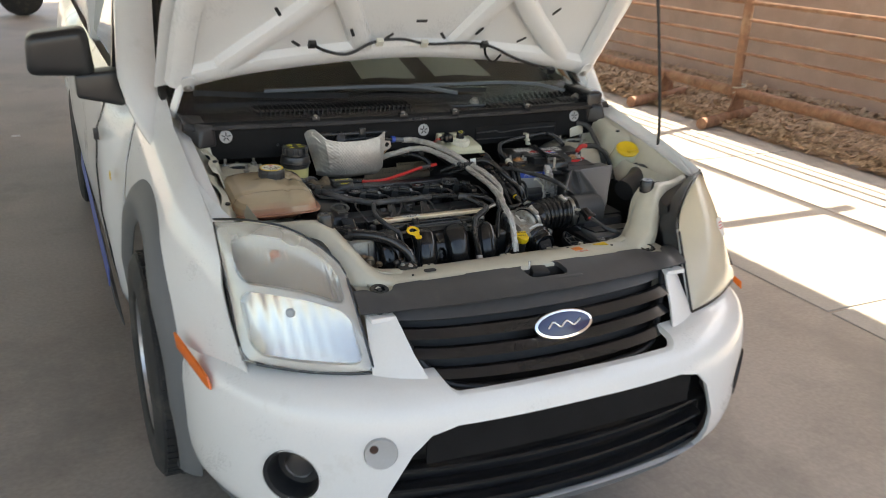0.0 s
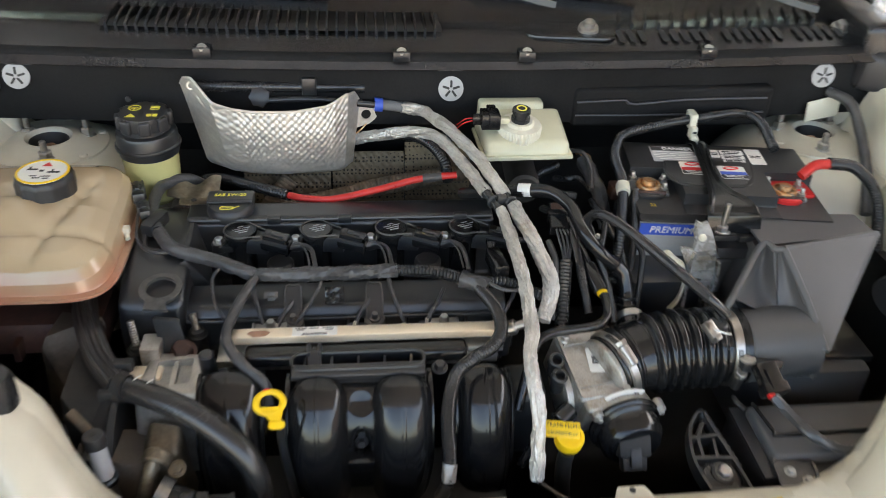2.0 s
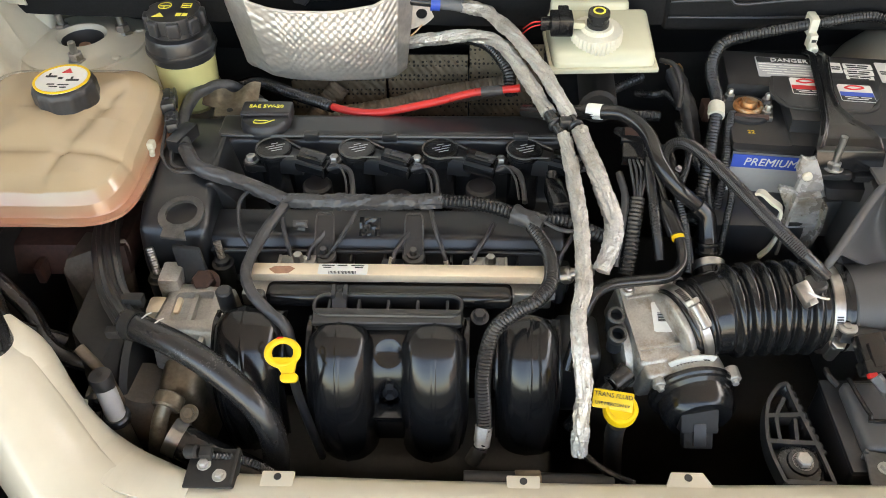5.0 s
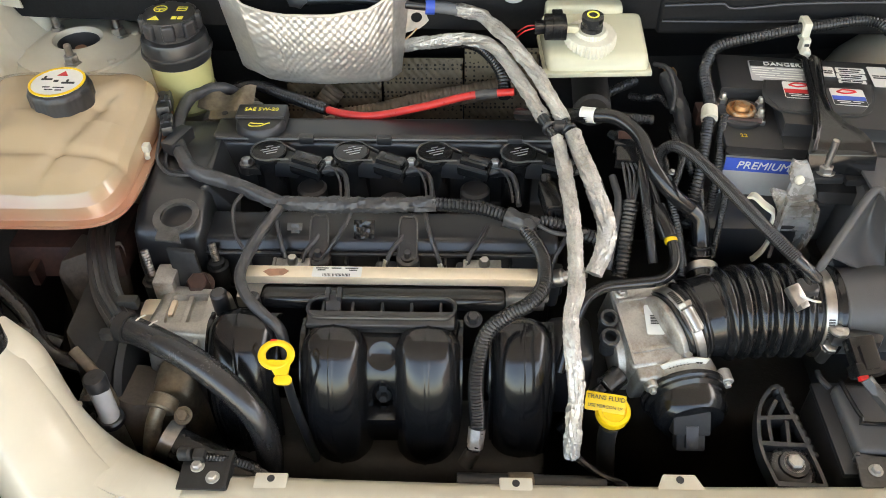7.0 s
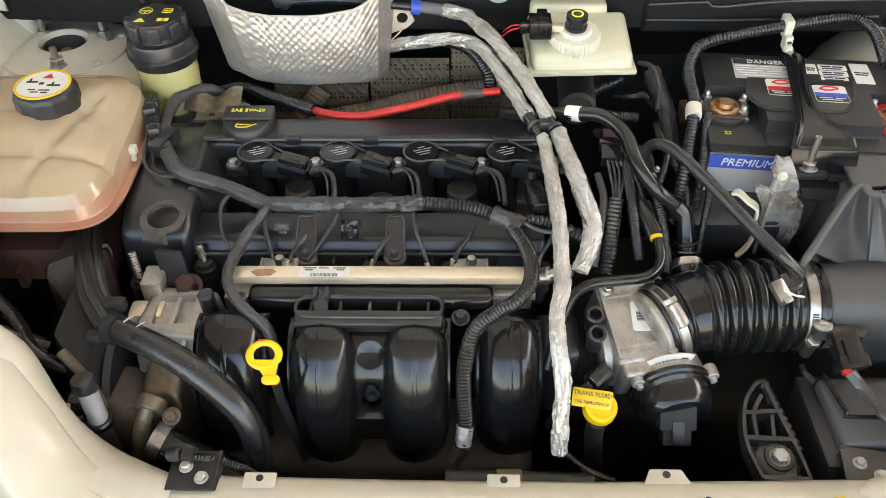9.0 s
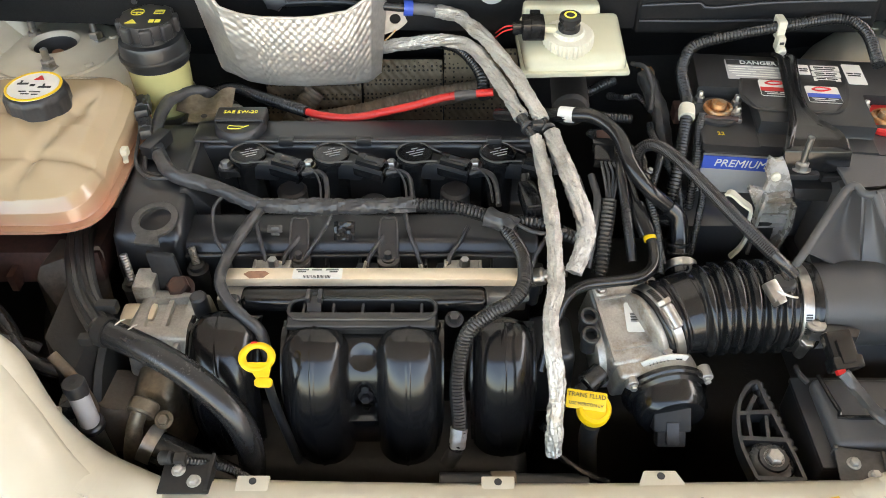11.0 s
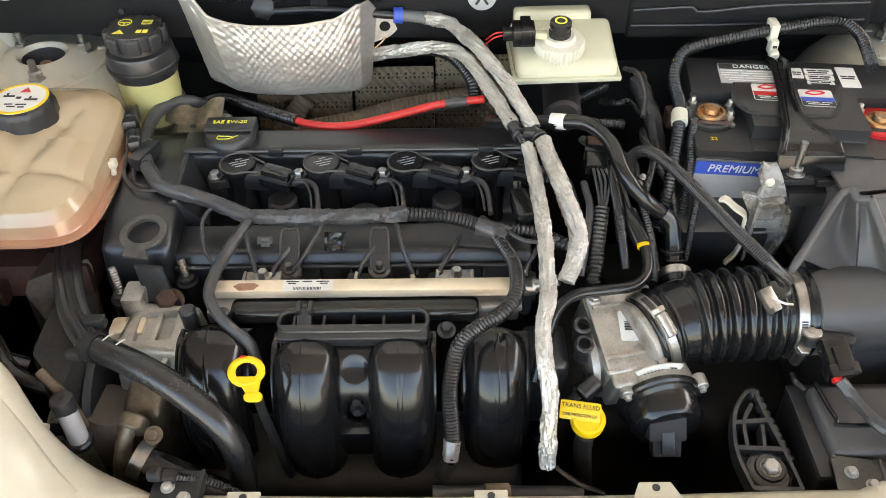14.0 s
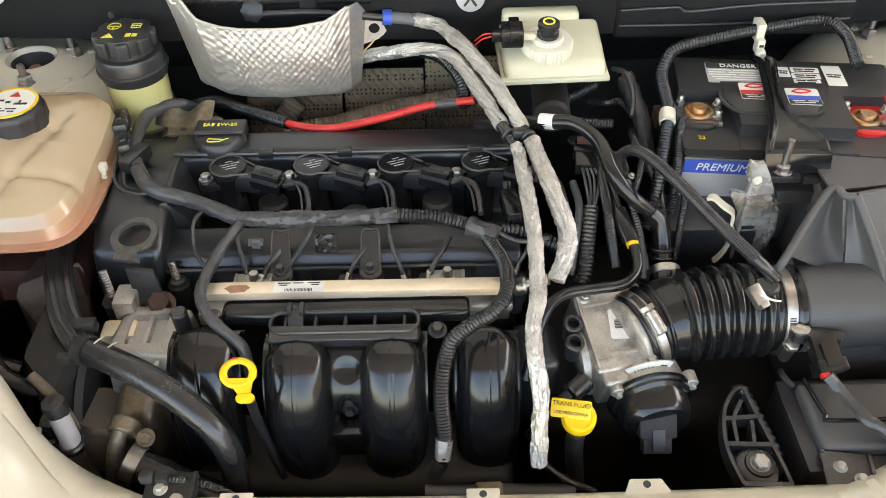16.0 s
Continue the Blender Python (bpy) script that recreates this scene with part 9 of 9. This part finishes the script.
part("coupling", hose([(-0.098, 0.174, 0.924), (-0.083, 0.175, 0.922), (-0.068, 0.174, 0.92)], 0.0072, 16), "grey", ac)
part("coupling_ring", hose([(-0.107, 0.173, 0.925), (-0.096, 0.174, 0.924)], 0.0095, 18), "blue", ac, "blue quick-release ring")
part("coupling_line", hose([(-0.105, 0.173, 0.925), (-0.15, 0.172, 0.930), (-0.20, 0.174, 0.933), (-0.26, 0.176, 0.93)], 0.0055, 12), "rubber", ac)

rh = thing("radiator_hose", (-0.3, -0.28, 0.7), "thick black radiator hose curving down in front", "hose")
part("hose", hose([(-0.385, -0.233, 0.80), (-0.324, -0.264, 0.80), (-0.281, -0.285, 0.785), (-0.248, -0.303, 0.755), (-0.239, -0.313, 0.71), (-0.251, -0.312, 0.64)], 0.0130, 24), "rubber", rh)
for bx, by in ((-0.362, -0.2405), (-0.3485, -0.2475)):
    part("paint_mark", sweep([Vector((bx + 0.0045 * k_, by + 0.0095 * k_, 0.8132 - 0.0035 * k_ * k_)) for k_ in (-1, -0.5, 0, 0.5, 1)], [(-0.0007, -0.0004), (0.0007, -0.0004), (0.0007, 0.0004), (-0.0007, 0.0004)]), "white", rh, "thin white paint stroke")
part("spring_clip", joined(hose([(-0.382, -0.236, 0.80), (-0.372, -0.240, 0.80)], 0.0150, 20), box((-0.388, -0.222, 0.806), (-0.368, -0.212, 0.818), 0.002), box((-0.398, -0.252, 0.795), (-0.385, -0.243, 0.805), 0.002)), "dark", rh)
part("sleeve", hose([(-0.462, -0.06, 0.78), (-0.446, -0.11, 0.795), (-0.429, -0.153, 0.80), (-0.407, -0.198, 0.80), (-0.378, -0.236, 0.80)], 0.0142, 56, 0.006, flute=14, depth=0.0022), "plastic", rh, "fluted black sleeve")

vh = thing("breather_hose", (0.12, -0.03, 0.8), "glossy black breather hose with a white band", "hose")
part("hose", hose([(0.005, 0.055, 0.85), (0.04, 0.012, 0.876), (0.077, -0.009, 0.891), (0.104, -0.017, 0.893), (0.126, -0.039, 0.885), (0.136, -0.071, 0.87), (0.155, -0.086, 0.85), (0.182, -0.089, 0.826)], 0.0078, 18), "gloss", vh)
part("white_band", hose([(0.068, -0.004, 0.889), (0.082, -0.011, 0.892)], 0.0084, 20), "white", vh)
part("elbow", joined(hose([(0.178, -0.089, 0.829), (0.189, -0.093, 0.818), (0.192, -0.104, 0.80), (0.191, -0.122, 0.782)], 0.0095, 18), ring((0.1915, -0.107, 0.797), (0, -0.4, -1), 0.013, 0.009, 0.004, 20), ring((0.1915, -0.112, 0.790), (0, -0.4, -1), 0.013, 0.009, 0.004, 20)), "gloss", vh)
part("elbow_tee", cyl((0.186, -0.090, 0.823), (0.172, -0.078, 0.812), 0.007, seg=14, bev=0.001), "gloss", vh)

line("braided_line", [(0.150, -0.055, 0.835), (0.150, -0.036, 0.855), (0.160, -0.030, 0.866), (0.175, -0.042, 0.870), (0.195, -0.088, 0.873), (0.224, -0.165, 0.873), (0.249, -0.199, 0.862)], 0.0068, "rubber", "black braided sleeve line to the intake hose", "braided line", rib=0.0022, depth=0.0009, flute=10)
line("line_end", [(0.247, -0.197, 0.863), (0.258, -0.203, 0.855), (0.270, -0.206, 0.844)], 0.0055, "rubber", "smooth black end of the braided line", "line end")
cd = thing("battery_cable", (0.3, 0.16, 0.87), "black corrugated battery cable conduit with tape and clip", "cable")
part("conduit", hose([(0.178, -0.084, 0.80), (0.194, -0.045, 0.835), (0.214, 0.025, 0.866)], 0.0073, 16, rib=0.0042, depth=0.0014), "rubber", cd)
part("conduit", hose([(0.214, 0.022, 0.866), (0.219, 0.055, 0.872), (0.218, 0.089, 0.882), (0.226, 0.112, 0.892), (0.242, 0.127, 0.90), (0.295, 0.138, 0.908), (0.366, 0.157, 0.91), (0.423, 0.169, 0.91), (0.444, 0.144, 0.905), (0.445, 0.094, 0.89)], 0.0073, 16, rib=0.0042, depth=0.0014), "rubber", cd)
part("tape_wrap", hose([(0.2135, 0.022, 0.8655), (0.2165, 0.040, 0.869)], 0.0088, 16, 0.003, rough=0.1), "clip", cd, "pale tape wrap")
tc = part("tie_clip", joined(box((0.337, 0.140, 0.898), (0.347, 0.162, 0.9205), 0.002), box((0.338, 0.132, 0.886), (0.347, 0.146, 0.904), 0.0015), cyl((0.3425, 0.134, 0.890), (0.3425, 0.124, 0.888), 0.006, seg=12, bev=0.002)), "clip", cd, "white nylon tie clip")
part("clip_slot", joined(box((0.340, 0.1308, 0.896), (0.345, 0.1318, 0.899), 0), box((0.340, 0.1308, 0.890), (0.345, 0.1318, 0.893), 0)), "ink", tc)
line("ground_cable", [(0.232, 0.028, 0.866), (0.226, 0.010, 0.858), (0.218, -0.03, 0.835), (0.21, -0.06, 0.79)], 0.0055, "rubber", "thin corrugated earth cable at the battery", "cable", rib=0.003, depth=0.0009)
line("fuel_line", [(0.040, -0.235, 0.74), (0.052, -0.210, 0.775), (0.064, -0.190, 0.796), (0.084, -0.176, 0.80), (0.115, -0.170, 0.80), (0.142, -0.164, 0.80), (0.158, -0.144, 0.80), (0.158, -0.117, 0.81), (0.146, -0.085, 0.825), (0.141, -0.046, 0.835), (0.135, 0.02, 0.83)], 0.0058, "gloss", "glossy black bent fuel pipe", "pipe")
line("fuel_line_sleeve", [(0.156, -0.114, 0.811), (0.149, -0.095, 0.821), (0.146, -0.082, 0.826)], 0.0092, "gloss", "black joint sleeve on the fuel pipe", "pipe joint")
line("line_mark", [(0.1575, -0.119, 0.809), (0.157, -0.115, 0.8105)], 0.0066, "yellow", "yellow paint mark on the pipe", "paint mark")
line("thin_line", [(0.165, -0.15, 0.79), (0.166, -0.115, 0.81), (0.162, -0.075, 0.83), (0.172, -0.045, 0.845), (0.18, -0.02, 0.85)], 0.0042, "rubber", "thin corrugated line beside the fuel pipe", "line", rib=0.0028, depth=0.0008)
line("thin_hose", [(0.110, 0.03, 0.84), (0.128, -0.02, 0.855), (0.130, -0.06, 0.85), (0.135, -0.10, 0.82), (0.14, -0.13, 0.79)], 0.0055, "rubber", "thin black vacuum hose", "hose")
sc = thing("starter_cable", (-0.12, 0.08, 0.82), "red sleeved cable with corrugated ends behind the engine", "cable")
part("black_end", hose([(-0.37, 0.185, 0.80), (-0.332, 0.172, 0.815), (-0.28, 0.13, 0.824), (-0.225, 0.095, 0.828)], 0.0078, 14, rib=0.0044, depth=0.0014), "rubber", sc)
part("red_sleeve", hose([(-0.232, 0.099, 0.828), (-0.205, 0.086, 0.8285), (-0.166, 0.077, 0.832), (-0.105, 0.078, 0.845), (-0.051, 0.083, 0.857), (0.0, 0.079, 0.865)], 0.0047, 14, 0.004), "red", sc)
part("tape", hose([(-0.045, 0.083, 0.858), (-0.020, 0.081, 0.862)], 0.0058, 12, 0.003, rough=0.2), "loom", sc)
line("rear_conduit", [(-0.13, 0.20, 0.86), (-0.08, 0.19, 0.87), (-0.04, 0.165, 0.875), (-0.015, 0.12, 0.868), (-0.01, 0.09, 0.85)], 0.008, "rubber", "corrugated conduit behind the foil pipes", "conduit", rib=0.0044, depth=0.0014)
line("rear_conduit", [(0.045, 0.09, 0.83), (0.075, 0.055, 0.85), (0.12, 0.05, 0.85), (0.16, 0.06, 0.84)], 0.0065, "rubber", "corrugated conduit below the brake reservoir", "conduit", rib=0.004, depth=0.0012)
line("rear_conduit", [(0.085, 0.075, 0.84), (0.11, 0.105, 0.845), (0.15, 0.13, 0.85)], 0.006, "rubber", "corrugated conduit below the brake reservoir", "conduit", rib=0.004, depth=0.0012)


def connectors():
    t = thing("engine_connector", (0.114, -0.03, 0.84), "black and tan sensor connector beside the foil pipes", "connector")
    m = Matrix.Translation((0.115, -0.030, 0.866)) @ Matrix.Rotation(radians(-4), 4, "Z") @ Matrix.Rotation(radians(22), 4, "X")
    part("plug", moved(joined(box((-0.011, -0.020, -0.014), (0.011, 0.018, 0.004), 0.002), box((-0.013, -0.002, -0.012), (0.013, 0.006, 0.006), 0.001)), m), "gloss", t)
    part("tan_face", moved(box((-0.009, 0.002, 0.003), (0.009, 0.016, 0.0055), 0.001), m), "grime", t)
    part("wires", joined(*[hose([(0.110 + 0.004 * k, -0.047, 0.858), (0.112 + 0.005 * k, -0.058, 0.85), (0.114 + 0.003 * k, -0.075, 0.84), (0.116, -0.10, 0.82)], 0.0016, 6) for k in range(4)]), "loom", t)
    part("conduit", hose([(0.116, -0.085, 0.835), (0.110, -0.115, 0.81), (0.105, -0.14, 0.78)], 0.009, 14, rib=0.0044, depth=0.0014), "rubber", t)
    s = thing("sensor_plug", (0.035, -0.05, 0.80), "black cam sensor plug beside the last coil", "connector")
    part("body", moved(joined(box((-0.009, -0.022, -0.010), (0.009, 0.022, 0.010), 0.003), cyl((0, 0.02, 0.0), (0.002, 0.034, 0.006), 0.006, seg=12)), Matrix.Translation((0.034, -0.075, 0.828)) @ Matrix.Rotation(0.15, 4, "Z")), "gloss", s)
    p = thing("loom_bundle", (0.19, 0.10, 0.84), "taped wire bundle with bare coloured ends", "wiring")
    part("wire_sleeve", hose([(0.185, 0.125, 0.86), (0.19, 0.10, 0.852), (0.198, 0.07, 0.835), (0.205, 0.04, 0.80)], 0.010, 14, 0.003, rough=0.3), "loom", p)
    part("bare_wires", joined(*[hose([(0.178 + 0.004 * k, 0.140, 0.862), (0.180 + 0.004 * k, 0.128, 0.870 - 0.002 * k), (0.184 + 0.002 * k, 0.112, 0.858)], 0.0013, 6) for k in range(5)]), "copper", p)
    part("tan_block", box((0.212, 0.062, 0.83), (0.232, 0.085, 0.85), 0.003), "grime", p)
    q = thing("relay_bracket", (-0.33, 0.12, 0.80), "small grey metal bracket behind the oil cap", "bracket")
    part("plate", moved(joined(surface(lambda u, v: (lerp(-0.04, 0.03, u), lerp(-0.02, 0.018, v), 0.006 * math.sin(u * 9)), 16, 6, 0.002), cyl((0.0, -0.004, -0.002), (0, -0.004, 0.006), 0.005, seg=12)), Matrix.Translation((-0.345, 0.118, 0.808))), "cast", q)


connectors()


def rear_pipework():
    t = thing("refrigerant_pipes", (-0.2, 0.2, 0.94), "black pipes and valve block along the bulkhead", "pipes")
    part("pipe", cyl((-0.345, 0.185, 0.948), (-0.12, 0.185, 0.945), 0.008, seg=14), "rubber", t)
    part("pipe_block", box((-0.205, 0.175, 0.925), (-0.185, 0.195, 0.962), 0.003), "plastic", t)
    part("knob", lathe([(0.014, 0), (0.0135, 0.006), (0.008, 0.008), (0, 0.008)], (-0.262, 0.178, 0.935), (-0.262, -0.5, 1.2), 14, 0.08), "dusty", t)
    b = thing("fuse_panel_cover", (0.32, 0.2, 0.93), "long black plastic cover along the bulkhead", "cover")
    part("cover", box((0.175, 0.178, 0.885), (0.47, 0.22, 0.945), 0.008, 3), "bulkhead", b)
    part("cover_rim", sweep(spline([(0.18, 0.176, 0.925), (0.25, 0.175, 0.928), (0.262, 0.175, 0.922), (0.34, 0.176, 0.928), (0.46, 0.177, 0.930)], 0.01), circle(0.002, 8)), "dusty", b)
    part("cover_rim", sweep(spline([(0.18, 0.176, 0.905), (0.30, 0.175, 0.905), (0.46, 0.177, 0.908)], 0.01), circle(0.0016, 8)), "dusty", b)
    k = thing("strut_cable", (0.55, 0.1, 0.9), "black cable looping past the strut tower", "cable")
    part("cable", hose([(0.565, 0.20, 0.93), (0.585, 0.17, 0.925), (0.592, 0.14, 0.90), (0.585, 0.08, 0.86), (0.57, 0.03, 0.82)], 0.0075, 12, 0.004, rough=0.1), "loom", k)
    r = thing("positive_cable", (0.5, 0.03, 0.88), "red and black cables on the positive terminal", "cable")
    part("red_lead", hose([(0.455, 0.028, 0.884), (0.475, 0.035, 0.896), (0.50, 0.04, 0.895)], 0.007, 12), "red", r)
    part("black_lead", hose([(0.495, 0.040, 0.896), (0.535, 0.035, 0.89), (0.56, 0.01, 0.86), (0.56, -0.03, 0.80)], 0.0085, 12, rib=0.004, depth=0.001), "rubber", r)
    part("red_cover", box((0.425, 0.005, 0.862), (0.470, 0.055, 0.868), 0.004), "redtape", r)
    g = thing("lower_pipes", (0.05, -0.33, 0.70), "grimy pipes and plugs low in front of the engine", "pipes")
    part("pipe", cyl((-0.06, -0.334, 0.695), (0.08, -0.332, 0.690), 0.010, seg=14), "dusty", g)
    part("pipe_end", cyl((-0.012, -0.334, 0.694), (0.012, -0.333, 0.693), 0.0118, seg=14, bev=0.001), "brownhose", g)
    part("plug", box((-0.045, -0.325, 0.64), (0.0, -0.30, 0.655), 0.004), "dark", g)
    part("lead", hose([(-0.29, -0.351, 0.757), (-0.265, -0.349, 0.750), (-0.245, -0.347, 0.735), (-0.228, -0.345, 0.71)], 0.0043, 10, rib=0.003, depth=0.0009), "rubber", g)
    part("lead_knob", joined(cyl((-0.306, -0.348, 0.757), (-0.293, -0.350, 0.760), 0.0065, seg=14, bev=0.002), box((-0.292, -0.356, 0.754), (-0.281, -0.346, 0.764), 0.002)), "dark", g)
    part("wire", hose([(0.05, -0.31, 0.71), (0.075, -0.325, 0.70), (0.10, -0.33, 0.69)], 0.0035, 8), "rubber", g)


rear_pipework()


def side_clutter():
    """Smaller cables filling the well between engine and battery."""
    runs = (
        ([(0.150, 0.02, 0.83), (0.160, -0.02, 0.842), (0.158, -0.06, 0.838), (0.164, -0.10, 0.82), (0.170, -0.135, 0.79)], 0.0048, 0.003, "rubber"),
        ([(0.185, 0.06, 0.83), (0.178, 0.02, 0.845), (0.186, -0.02, 0.84), (0.198, -0.05, 0.82), (0.204, -0.08, 0.78)], 0.0052, 0.0036, "rubber"),
        ([(0.142, 0.11, 0.84), (0.158, 0.09, 0.85), (0.175, 0.10, 0.845), (0.192, 0.09, 0.83)], 0.0045, 0.003, "rubber"),
        ([(0.170, 0.135, 0.87), (0.182, 0.115, 0.875), (0.188, 0.09, 0.862), (0.182, 0.06, 0.85)], 0.0030, 0.0, "loom"),
        ([(0.100, -0.055, 0.845), (0.104, -0.085, 0.835), (0.098, -0.115, 0.815), (0.092, -0.14, 0.79)], 0.0040, 0.0, "loom"),
        ([(0.215, -0.03, 0.83), (0.222, -0.055, 0.825), (0.214, -0.085, 0.81), (0.206, -0.11, 0.78)], 0.0042, 0.003, "rubber"),
    )
    for pts, r, rib, mt in runs:
        single("side_cable", hose(pts, r, 12, 0.003, rib=rib, depth=0.0008 if rib else 0.0, rough=0.0 if rib else 0.15), mt, "thin black cable in the well beside the battery", "cable", "cables beside the battery", smooth=60)
    k = thing("cable_clip", (0.155, -0.045, 0.85), "small steel clip on the cables", "clip")
    part("band", ring((0.157, -0.05, 0.838), (0.1, -1, -0.2), 0.0075, 0.0055, 0.006, 18, 0.0006), "steel", k)
    part("screw", bolt((0.163, -0.048, 0.845), (0.3, -0.2, 1), 0.0028, 0.003, 1.3), "steel", k)


side_clutter()
